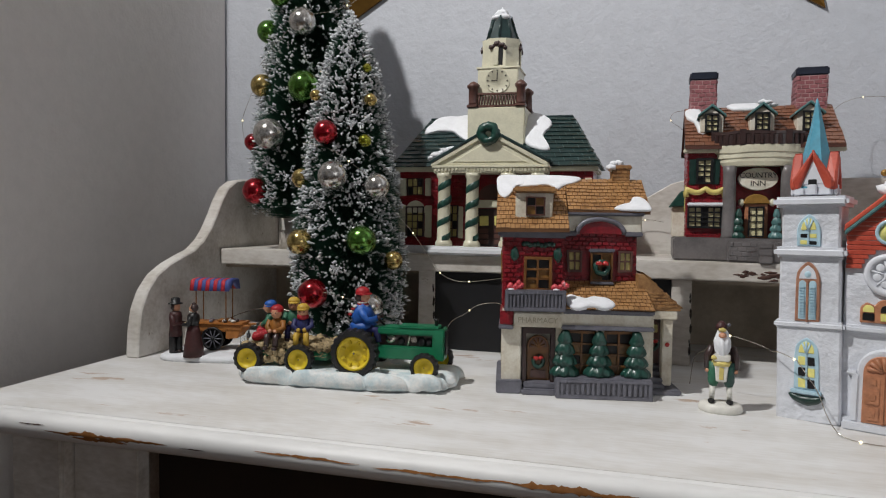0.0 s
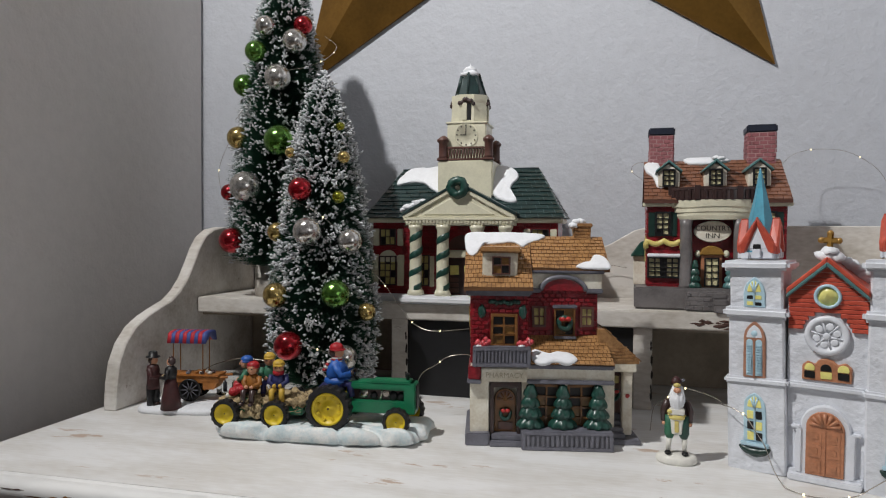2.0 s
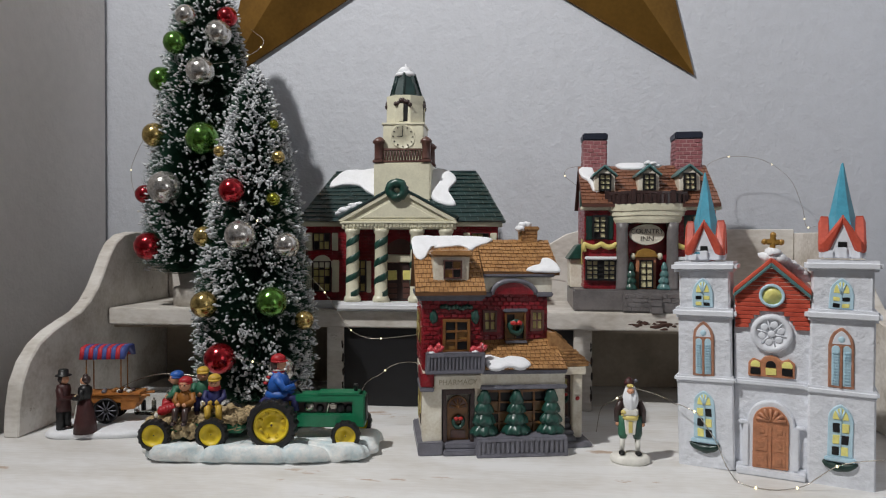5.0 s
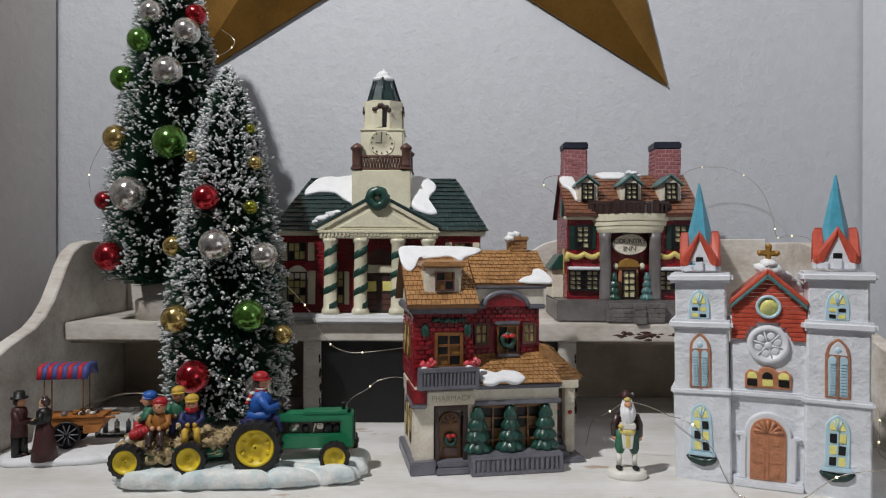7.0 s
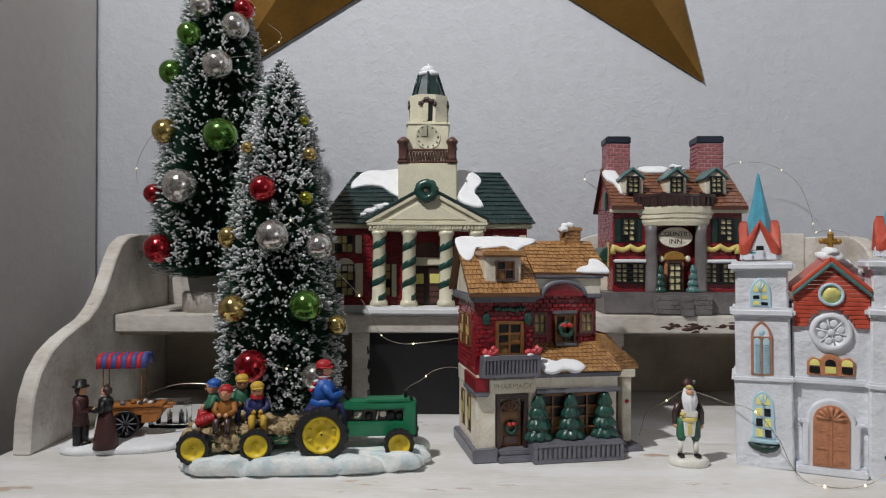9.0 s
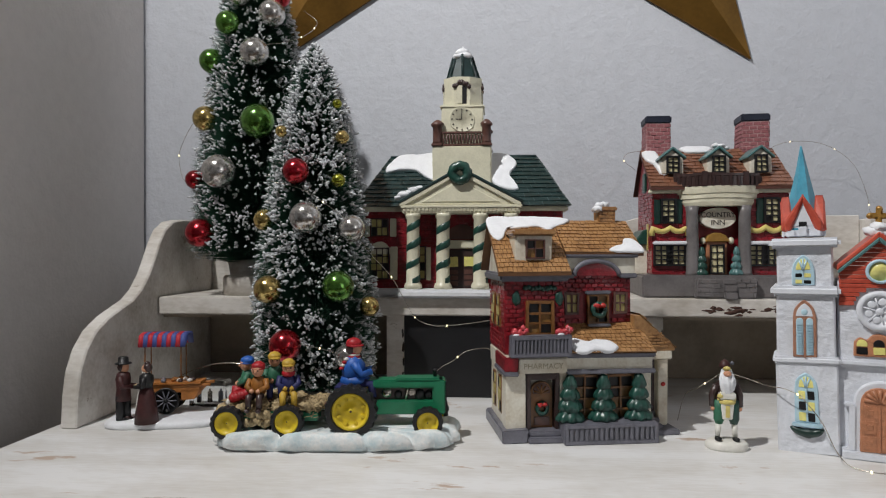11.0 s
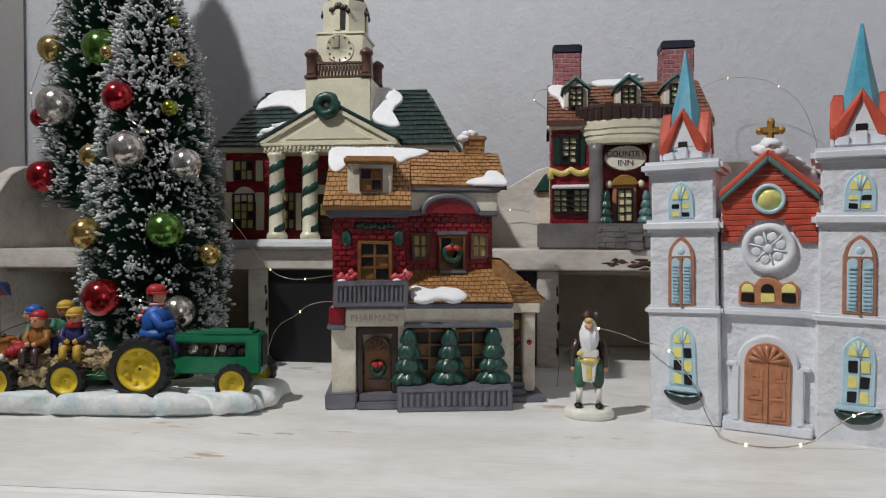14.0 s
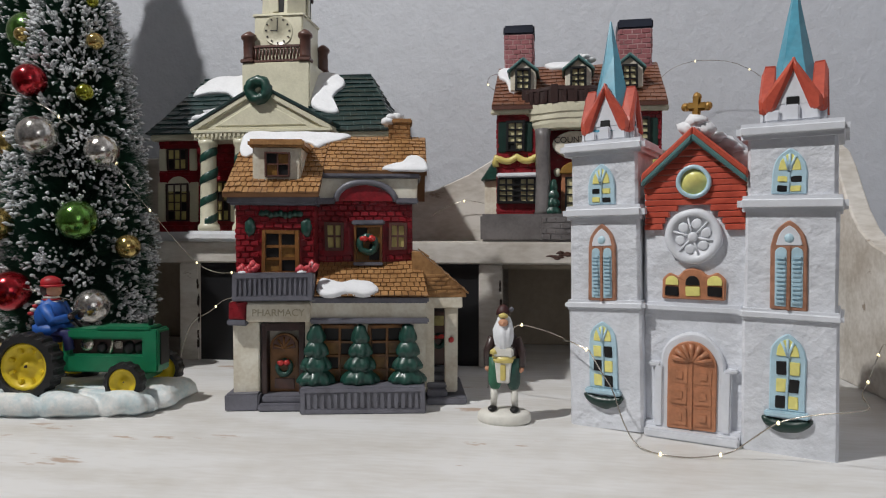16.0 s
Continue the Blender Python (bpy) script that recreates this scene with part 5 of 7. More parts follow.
    t.box(-0.0278, 0.0278, 0.020, 0.075, 0.2335, 0.2365, CREAM, 0.0008)
    tw = part("tower", t, h, "cream clock tower")
    b = Solid()
    m = Matrix.Translation((0, 0.0475, 0)) @ Matrix.Rotation(math.pi / 8, 4, "Z")
    b.lathe([(0.0262, 0.2365), (0.0255, 0.262), (0.0262, 0.273)], CREAM, n=8, m=m, smooth=False)
    belfry = part("belfry", b, tw, "cream octagonal belfry")
    for i in range(4):
        r = Matrix.Translation((0, 0.0475, 0)) @ Matrix.Rotation(i * math.pi / 2, 4, "Z")
        # flat black arch in place of a hollow, dark opening
        part("opening", Solid().prism(arch(0.0, 0.2385, 0.2655, 0.0125), -0.0246, -0.0225, BLACK, 0.0003, m=r), belfry)
        part("pillar", Solid().box(-0.0062, 0.0008, -0.0256, -0.0236, 0.2385, 0.262, CREAM, 0.0006, m=r), belfry)
        dr = Solid()
        for u in range(-3, 4):
            dr.ball(u * 0.0031, -0.0248, 0.2665 - 0.0012 * abs(u) ** 1.4 + 0.001 * math.sin(u * 4), 0.003, DARKBROWN, 0.002, 0.0036, 1, 0.3, m=r, seed=u + 5)
        part("drape", dr, belfry, "brown drape over the opening")
    cap = Solid().lathe([(0.0215, 0.273), (0.0205, 0.2755), (0.0145, 0.294), (0.012, 0.304)], GREENROOF, 0, 0.0475, 0, 8, smooth=False)
    cap = part("spire_cap", cap, tw, "dark green ribbed cap")
    for i in range(8):
        a = 2 * math.pi * i / 8
        part("rib", Solid().tube([(0.0208 * math.cos(a), 0.0475 + 0.0208 * math.sin(a), 0.2752), (0.0123 * math.cos(a), 0.0475 + 0.0123 * math.sin(a), 0.304)], 0.0014, GREENROOF), cap)
    part("snow", snow_patch(Solid(), [(0, 0.0465, 0.3045), (0.005, 0.0425, 0.302), (-0.005, 0.0415, 0.3015), (0, 0.0475, 0.307)], 0.0072, seed=9, flat=0.45).lathe([(0.0022, 0.309), (0.0012, 0.3155), (0.0003, 0.318)], SNOW, 0, 0.0475), tw)
    for x in (-0.0305, 0.0305):
        for y in (0.0185, 0.0775):
            p = Solid().box(x - 0.0066, x + 0.0066, y - 0.0066, y + 0.0066, 0.185, 0.189, BROWN, 0.0008)
            p.lathe([(0.0062, 0.189), (0.0056, 0.192), (0.0058, 0.209), (0.0078, 0.211), (0.0078, 0.2135), (0.004, 0.217), (0.001, 0.2185)], BROWN, x, y, 0, 12)
            part("post", p, tw, "brown balustrade post")
    rl = Solid().box(-0.025, 0.025, 0.0160, 0.0190, 0.2005, 0.2035, BROWN, 0.0006)
    rl.box(-0.025, 0.025, 0.0155, 0.0190, 0.185, 0.188, BROWN, 0.0006)
    rail = part("balustrade", rl, tw, "brown balustrade")
    for i in range(13):
        x = -0.0228 + 0.0038 * i
        part("baluster", Solid().lathe([(0.0009, 0.188), (0.0013, 0.193), (0.0009, 0.2005)], BROWN, x, 0.0175, 0, 6), rail)
    f = Matrix.Translation((0, 0.0213, 0.2185)) @ Matrix.Rotation(math.pi / 2, 4, "X")
    cl = part("clock", Solid().lathe([(0.0, 0.0011), (0.0148, 0.0011), (0.0152, 0.0014), (0.0158, 0.0011), (0.016, -0.001)], CREAM, n=28, m=f), tw, "cream clock face with black marks")
    for i in range(12):
        a = math.pi * i / 6
        part("hour_mark", Solid().box(-0.0007, 0.0007, 0.0118, 0.0136, -0.0007, 0.0007, INK, 0, m=f @ Matrix.Rotation(a, 4, "Z") @ Matrix(((1, 0, 0, 0), (0, 1, 0, 0), (0, 0, 1, 0.0013), (0, 0, 0, 1)))), cl)
    part("hand_bar", Solid().box(-0.0005, 0.0005, 0.0197, 0.0201, 0.2185, 0.2295, INK, 0), cl)
    part("hand_bar", Solid().box(-0.0075, 0.0, 0.0197, 0.0201, 0.218, 0.219, INK, 0), cl)
    return h


build_hall()


# ---- the inn on the shelf ----
def build_inn():
    h = thing("ceramic_inn", pose(0.1378, 0.830, 0.119, 0, 0, -2.0), "red brick ceramic country inn with brown roof and two chimneys", "ceramic house", "village houses")
    s = Solid().box(-0.092, 0.086, -0.016, 0.105, 0.0, 0.0265, STONE, 0.002, seg=2)
    s.box(-0.034, 0.034, -0.027, -0.018, 0.0, 0.024, STONE, 0.0015)
    bricks(s, -0.033, -0.004, 0.002, 0.023, -0.027, 0.009, 0.0052, STONE, (), 0.0009, 3)
    bricks(s, 0.012, 0.033, 0.002, 0.023, -0.027, 0.009, 0.0052, STONE, (), 0.0009, 4)
    s.box(-0.003, 0.011, -0.034, -0.02, 0.0, 0.008, STONE, 0.001)
    s.box(-0.003, 0.011, -0.031, -0.02, 0.008, 0.016, STONE, 0.001)
    s.box(-0.003, 0.011, -0.0285, -0.02, 0.016, 0.0225, STONE, 0.001)
    part("stone_base", s, h, "dark grey stone base with steps")
    s = Solid().box(-0.0775, 0.0775, 0.012, 0.1, 0.0262, 0.131, RED, 0.0008)
    holes = [(-0.072, -0.046, 0.088, 0.118), (-0.078, -0.039, 0.036, 0.066), (0.044, 0.071, 0.088, 0.118), (0.031, 0.07, 0.036, 0.066)]
    for x0, x1 in ((-0.0775, -0.034), (0.0285, 0.0775)):
        s.box(x0, x1, 0.0, 0.0125, 0.0262, 0.131, RED, 0.0006)
        bricks(s, x0, x1, 0.028, 0.13, 0.0, 0.0085, 0.0048, RED, holes, 0.0008, 7)
    turn = Matrix(((0, 1, 0, -0.0775), (1, 0, 0, 0), (0, 0, 1, 0), (0, 0, 0, 1)))
    bricks(s, 0.001, 0.089, 0.028, 0.13, 0.0, 0.0085, 0.0048, RED, [(0.04, 0.06, 0.028, 0.085)], 0.0008, 9, m=turn)
    part("wall", s, h, "dark red brick wall")
    for sgn in (-1, 1):
        part("gable", Solid().prism([(0.0, 0.1305), (0.1, 0.1305), (0.062, 0.178)], sgn * 0.0775, sgn * 0.0745, RED, 0.0004, m=Matrix(((0, 1, 0, 0), (1, 0, 0, 0), (0, 0, 1, 0), (0, 0, 0, 1)))), h)
    part("side_shutter", Solid().box(-0.0802, -0.0775, 0.036, 0.052, 0.128, 0.152, GREEN, 0.0008), h)
    part("side_window", Solid().box(-0.0795, -0.0772, 0.022, 0.03, 0.055, 0.088, PANE, 0.0005), h)
    for x, side in ((-0.0595, -1), (0.0575, 1)):
        window("upper_window", h, x - 0.0065, x + 0.0065, 0.09, 0.115, -0.0034, 2, 4, BLACK, PANEC, 0.0024, 0.003, {(0, 0)})
        for sgn in (-1, 1):
            part("shutter", Solid().box(x + sgn * 0.0125 - 0.0042, x + sgn * 0.0125 + 0.0042, -0.0016, 0.001, 0.087, 0.117, DARKGREEN, 0.0008), h)
    for x in (-0.058, 0.0505):
        window("lower_window", h, x - 0.0165, x + 0.0165, 0.039, 0.0605, -0.004, 5, 4, BLACK, PANEC, 0.0024, 0.004, {(2, 3), (2, 1), (2, 2), (2, 0)})
        part("awning", Solid().box(x - 0.0195, x + 0.0195, -0.008, 0.002, 0.0622, 0.0665, SNOW, 0.0018, seg=2), h, "snowy window hood")
        s = Solid()
        line = [(x - 0.0205, -0.003, 0.073), (x - 0.0208, -0.003, 0.078)]
        line += [(x + (-1 + i / 8) * 0.0195, -0.003, 0.0825 - 0.0045 * math.sin(abs(-1 + i / 8) * math.pi)) for i in range(17)]
        s.tube(line + [(x + 0.0208, -0.003, 0.078), (x + 0.0205, -0.003, 0.073)], 0.0032, SWAG, 9)
        part("swag", s, h, "pale gold swag")
    # porch
    for x in (-0.0325, 0.0265):
        c = Solid().lathe([(0.0085, 0.0262), (0.0075, 0.03), (0.007, 0.06), (0.0068, 0.1), (0.008, 0.108)], STONE, x, -0.005, 0, 14)
        part("column", c, h, "grey stone column")
    part("porch_back", Solid().box(-0.033, 0.0275, 0.008, 0.013, 0.0262, 0.11, RED, 0.0005), h)
    sg = Solid().prism([(-0.003 + 0.0205 * math.cos(2 * math.pi * i / 24), 0.0935 + 0.0125 * math.sin(2 * math.pi * i / 24)) for i in range(24)], -0.003, 0.009, CREAMG, 0.0006)
    sign = part("sign", sg, h, "oval cream inn sign")
    letters("lettering", "COUNTRY", pose(-0.003, -0.0034, 0.0972, 90, 0, 0), 0.0082, INK, sign, 0.98)
    letters("lettering", "INN", pose(-0.003, -0.0034, 0.0882, 90, 0, 0), 0.0082, INK, sign, 1.1)
    d = Solid().box(-0.0155, 0.009, 0.001, 0.009, 0.0265, 0.0655, TERRA, 0.0008)
    d.prism([(-0.018, 0.0655), (0.0115, 0.0655), (0.007, 0.073), (0.0, 0.0765), (-0.0065, 0.0765), (-0.0135, 0.073)], -0.002, 0.009, GOLD, 0.0008)
    dr = part("door_frame", d, h, "orange-brown door case with gold hood")
    window("door_glass", dr, -0.0098, 0.0034, 0.0295, 0.0605, -0.0018, 2, 4, BLACK, PANEC, 0.0018, 0.0025)
    for x in (-0.0195, 0.0135):
        part("lantern", Solid().ball(x, 0.001, 0.067, 0.0036, CREAM, None, 0.0044, 2), h)
    for k, x in enumerate((-0.0225, 0.0165)):
        glazed_tree("fir_tree", h, x, -0.0075, 0.0262, 0.034, 0.0078, TEAL if k else GREEN, seed=k + 7)

    def half(profile, mat, cx=-0.0025, sx=1.0, sy=0.5):
        s = Solid()
        verts, faces, n = [], [], 20
        for r, z in profile:
            for i in range(n + 1):
                a = math.pi + math.pi * i / n
                verts.append((cx + sx * r * math.cos(a), 0.0005 + sy * r * math.sin(a), z))
        k = n + 1
        for j in range(len(profile) - 1):
            faces += [(j * k + i, j * k + i + 1, (j + 1) * k + i + 1, (j + 1) * k + i) for i in range(n)]
        faces += [tuple(reversed(range(k))), tuple((len(profile) - 1) * k + i for i in range(k))]
        s.add(verts, faces, mat, False)
        return s
    part("bay_cornice", half([(0.038, 0.1075), (0.041, 0.112), (0.0415, 0.1155), (0.044, 0.1165), (0.0445, 0.121), (0.047, 0.1225), (0.048, 0.1275), (0.048, 0.1305)], CREAM, sy=0.42), h, "curved cream cornice")
    bal = part("balcony", half([(0.0465, 0.1303), (0.0465, 0.142), (0.048, 0.1425), (0.048, 0.1455), (0.043, 0.1455), (0.043, 0.132)], DARKBROWN, sy=0.42), h, "dark brown curved balcony rail")
    for i in range(15):
        a = math.pi + math.pi * (i + 0.5) / 15
        x, y = -0.0025 + 0.0475 * math.cos(a), 0.0005 + 0.42 * 0.0475 * math.sin(a)
        w = 0.0019 if i % 5 else 0.0034
        part("baluster", Solid().box(x - w, x + w, y - 0.0014, y + 0.002, 0.1303, 0.1425 if i % 5 else 0.147, DARKBROWN, 0.0006), bal)
    # roof
    ex, ye, ez, ry, rz = 0.0815, -0.010, 0.1305, 0.062, 0.1835
    s = Solid()
    s.add([(-ex, ye, ez), (ex, ye, ez), (ex, ry, rz), (-ex, ry, rz), (ex, 0.112, ez), (-ex, 0.112, ez), (-ex, ye, ez - 0.0035), (ex, ye, ez - 0.0035), (ex, ry, rz - 0.0045), (-ex, ry, rz - 0.0045), (ex, 0.112, ez - 0.0035), (-ex, 0.112, ez - 0.0035)],
          [(0, 1, 2, 3), (3, 2, 4, 5), (6, 7, 1, 0), (0, 3, 9, 6), (3, 5, 11, 9), (1, 7, 8, 2), (2, 8, 10, 4), (6, 9, 8, 7), (9, 11, 10, 8)], BROWNJOINT)
    shingles(s, (-ex, ye, ez), (ex, ye, ez), (ex, ry, rz), (-ex, ry, rz), 11, 16, BROWNROOF, 0.0012, 11)
    part("roof", s, h, "brown shingled roof", "stuff")
    part("eave_board", Solid().box(-0.083, 0.083, -0.0065, 0.0, 0.1235, 0.128, CREAM, 0.0008), h, "cream eave board")
    for x in (-0.0525, 0.0005, 0.0485):
        m = Matrix.Translation((x, 0.007, 0))
        s = Solid().prism([(-0.0125, 0.1475), (0.0125, 0.1475), (0.0125, 0.166), (0.0, 0.1765), (-0.0125, 0.166)], 0, 0.05, CREAMG, 0.0008, m=m)
        dmr = part("dormer", s, h, "white dormer")
        r = Solid()
        for sgn in (-1, 1):
            r.prism([(0, 0.1805), (0, 0.1768), (sgn * 0.0155, 0.1645), (sgn * 0.0155, 0.1675)], -0.004, 0.05, TEAL, 0.0008, m=m)
        part("dormer_roof", r, dmr, "green dormer roof")
        window("dormer_window", dmr, x - 0.0055, x + 0.0055, 0.1495, 0.1665, 0.0038, 2, 3, BLACK, PANEC, 0.0022, 0.003)
    for x0, x1 in ((-0.0745, -0.045), (0.0425, 0.0745)):
        s = Solid().box(x0, x1, 0.0545, 0.0865, 0.16, 0.2175, MORTAR, 0.0006)
        bricks(s, x0, x1, 0.166, 0.2165, 0.0545, 0.0088, 0.0052, BRICKPINK, (), 0.0008, 12)
        side = Matrix(((0, 1, 0, x0), (1, 0, 0, 0), (0, 0, 1, 0), (0, 0, 0, 1)))
        bricks(s, 0.0545, 0.0865, 0.166, 0.2165, 0.0, 0.0088, 0.0052, BRICKPINK, (), 0.0008, 13, m=side)
        side = Matrix(((0, -1, 0, x1), (1, 0, 0, 0), (0, 0, 1, 0), (0, 0, 0, 1)))
        bricks(s, 0.0545, 0.0865, 0.166, 0.2165, 0.0, 0.0088, 0.0052, BRICKPINK, (), 0.0008, 13, m=side)
        ch = part("chimney", s, h, "dusty red brick chimney")
        part("chimney_cap", Solid().box(x0 - 0.0015, x1 + 0.0015, 0.053, 0.088, 0.2165, 0.2265, NAVY, 0.0016, seg=2), ch, "navy chimney cap")
    on_slope = lambda u, v: (u, ye + (ry - ye) * v, ez + (rz - ez) * v + 0.001)
    part("snow", snow_sheet([(-0.08, 0.92), (-0.066, 0.97), (-0.061, 0.75), (-0.064, 0.55), (-0.058, 0.3), (-0.066, 0.3), (-0.071, 0.55), (-0.079, 0.7)], on_slope, (0, -0.69, 0.72), 0.0028, 15), h, "patch of snow on the roof")
    part("snow", snow_sheet([(-0.03, 1.03), (-0.028, 0.9), (-0.015, 0.86), (0.0, 0.9), (0.004, 1.03)], on_slope, (0, -0.69, 0.72), 0.0028, 16), h, "snow along the ridge")
    part("snow", snow_patch(Solid(), [(0.008, 0.024, 0.182), (0.004, 0.028, 0.183), (0.012, 0.026, 0.179)], 0.0045, seed=17, flat=0.4), h)
    # lean-to at the side
    s = Solid().box(-0.093, -0.0772, 0.03, 0.085, 0.0262, 0.062, CREAMG, 0.001)
    le = part("lean_to", s, h, "cream lean-to")
    part("lean_to_roof", Solid().prism([(-0.097, 0.062), (-0.0772, 0.062), (-0.0772, 0.082), (-0.084, 0.08)], 0.024, 0.088, GREEN, 0.0012), le, "green lean-to roof")
    return h


build_inn()
WOBBLE[0] = 0.0


# ---- bottle-brush trees ----
ICO = bmesh.new()
bmesh.ops.create_icosphere(ICO, subdivisions=1, radius=1)
ICO.verts.index_update()
ICO_V, ICO_F = [v.co.copy() for v in ICO.verts], [[v.index for v in f.verts] for f in ICO.faces]
ICO.free()


def brush_tree(m, profile, z0, label, seed, baubles, bristles, tufts, z_bare=(0, 0)):
    """profile: rows of height and radius. Bristles stand out from a twisted stem, with snow flocked on their tips."""
    rng = random.Random(seed)
    t = thing("bottle_brush_tree", m, label, "christmas tree", "bottle brush trees")
    hs, rs = [p[0] for p in profile], [p[1] for p in profile]
    top = hs[-1]
    part("stem", Solid().tube([(0, 0, z0), (0, 0, (z0 + top) / 2), (0, 0, top)], 0.004, DARKBROWN, 8, 0.001), t)
    core = Solid()
    verts, faces, n = [], [], 20
    for k, (hh, r) in enumerate(profile):
        verts += [(0.46 * r * math.cos(2 * math.pi * i / n) * rng.uniform(0.85, 1.1), 0.46 * r * math.sin(2 * math.pi * i / n) * rng.uniform(0.85, 1.1), hh) for i in range(n)]
    for j in range(len(profile) - 1):
        faces += [(j * n + i, j * n + (i + 1) % n, (j + 1) * n + (i + 1) % n, (j + 1) * n + i) for i in range(n)]
    faces.append(tuple(reversed(range(n))))
    core.add(verts, faces, NEEDLE, True)
    part("inner_brush", core, t, "dense dark green inner brush")
    # how much of the brush is at each height
    heights = np.linspace(hs[0], top, 200)
    weight = np.interp(heights, hs, rs) + 0.006
    cum = np.cumsum(weight) / weight.sum()
    s, f = Solid(), Solid()
    k0 = s.slot(NEEDLE)
    for i in range(bristles):
        hh = float(np.interp(rng.random(), cum, heights))
        r = float(np.interp(hh, hs, rs))
        a = rng.uniform(0, 2 * math.pi)
        clump = noise.noise(Vector((math.cos(a) * 2.4, math.sin(a) * 2.4, hh * 45 + seed)))
        length = r * (0.98 + 0.14 * clump + rng.uniform(-0.12, 0.07))
        d = Vector((math.cos(a), math.sin(a), rng.uniform(-0.35 if hh > hs[0] + 0.03 else -0.02, 0.45))).normalized()
        base = Vector((0, 0, hh)) + d * (length * 0.34)
        tip = Vector((0, 0, hh)) + d * length
        side = d.cross(Vector((0, 0, 1))).normalized() * 0.0006
        up = d.cross(side).normalized() * 0.0006
        n0 = len(s.v)
        s.v += [tuple(base + side), tuple(base - side * 0.5 + up), tuple(base - side * 0.5 - up), tuple(tip)]
        s.f += [(n0, n0 + 1, n0 + 3), (n0 + 1, n0 + 2, n0 + 3), (n0 + 2, n0, n0 + 3)]
        s.m += [k0] * 3
        s.s += [False] * 3
    part("bristles", s, t, "dark green bristles", "stuff")
    k1 = f.slot(FROST)
    count = 0
    while count < tufts:
        hh = float(np.interp(rng.random(), cum, heights))
        r = float(np.interp(hh, hs, rs))
        a = rng.uniform(0, 2 * math.pi)
        patch = noise.noise(Vector((math.cos(a) * 3.0, math.sin(a) * 3.0, hh * 38 + seed * 3)))
        if patch < 0.0 and rng.random() < 0.82 and hh < top * 0.93:
            continue
        if z_bare[0] < hh < z_bare[1] and -2.3 < a - 2 * math.pi * (a > math.pi) < -0.85 and rng.random() < 0.6:
            continue
        count += 1
        u = rng.uniform(0.82, 1.02) + 0.08 * patch
        d = Vector((math.cos(a), math.sin(a), rng.uniform(-0.4 if hh > hs[0] + 0.03 else -0.02, 0.45))).normalized()
        c = Vector((0, 0, hh)) + d * (r * u)
        for twig in range(rng.choice((1, 2, 3, 4))):
            l, w = rng.uniform(0.0014, 0.0042), rng.uniform(0.0008, 0.0017)
            e = (d + Vector((rng.uniform(-0.55, 0.55), rng.uniform(-0.55, 0.55), rng.uniform(-0.3, 0.5)))).normalized()
            q = e.to_track_quat("Z", "Y").to_matrix()
            at = c + e * (l * 0.6) - d * 0.003 + Vector((rng.uniform(-0.0026, 0.0026), rng.uniform(-0.0026, 0.0026), rng.uniform(-0.0026, 0.0026)))
            n0 = len(f.v)
            f.v += [tuple(at + q @ Vector((p.x * w * rng.uniform(0.45, 1.45), p.y * w * rng.uniform(0.45, 1.45), p.z * l * rng.uniform(0.55, 1.25)))) for p in ICO_V]
            f.f += [tuple(j + n0 for j in face) for face in ICO_F]
            f.m += [k1] * len(ICO_F)
            f.s += [True] * len(ICO_F)
    part("snow_flock", f, t, "white flocked snow on the bristle tips", "stuff")
    for mat, x, y, z, r in baubles:
        push, r = (0.95 if x < -0.045 else 1.04), r * 1.08
        b = Solid()
        bm = bmesh.new()
        bmesh.ops.create_uvsphere(bm, u_segments=22, v_segments=14, radius=r)
        b.bm(bm, mat, True, Matrix.Translation((x * push, y * push, z)))
        part("bauble", b, t, mat.name.split("_")[0] + " mirrored glass bauble")
    return t


FRONT = [
    (SILVERB, 0.006, -0.058, 0.210, 0.0155), (REDB, -0.006, -0.051, 0.259, 0.013), (GREENB, 0.038, -0.054, 0.138, 0.0155), (GOLDB, -0.033, -0.058, 0.135, 0.0135),
    (REDB, -0.012, -0.068, 0.078, 0.0155), (SILVERB, 0.048, -0.036, 0.199, 0.0135), (SILVERB, 0.047, -0.049, 0.064, 0.0135), (LIMEB, 0.035, -0.039, 0.250, 0.007),
    (GOLDB, 0.036, -0.026, 0.298, 0.007), (GOLDB, 0.064, -0.025, 0.115, 0.010), (GOLDB, -0.052, -0.028, 0.209, 0.011), (GOLDB, -0.026, -0.035, 0.304, 0.006), (LIMEB, 0.029, -0.019, 0.336, 0.005),
]
BACK = [
    (SILVERB, -0.005, -0.046, 0.370, 0.0125), (REDB, 0.038, -0.025, 0.374, 0.012), (SILVERB, 0.032, -0.038, 0.349, 0.0155), (GREENB, -0.017, -0.050, 0.335, 0.0135), (SILVERB, 0.017, -0.055, 0.297, 0.0165),
    (GREENB, -0.050, -0.031, 0.295, 0.0145), (GREENB, 0.024, -0.065, 0.211, 0.019), (GOLDB, -0.055, -0.040, 0.221, 0.0145), (SILVERB, -0.017, -0.077, 0.150, 0.0185), (REDB, -0.069, -0.041, 0.145, 0.011), (REDB, -0.055, -0.058, 0.078, 0.0165),
]
tree = brush_tree(pose(-0.329, 0.755, 0), [(0.022, 0.05), (0.035, 0.066), (0.1, 0.071), (0.15, 0.066), (0.21, 0.059), (0.25, 0.053), (0.32, 0.040), (0.37, 0.023), (0.398, 0.009), (0.405, 0.003)], 0.0, "snow-flocked green bottle-brush tree with mercury glass baubles", 3, FRONT, 46000, 4500, (0.05, 0.15))
part("foot", Solid().lathe([(0.032, 0.0), (0.032, 0.014), (0.029, 0.0165)], DESKSIDE, n=24), tree, "round wooden foot")
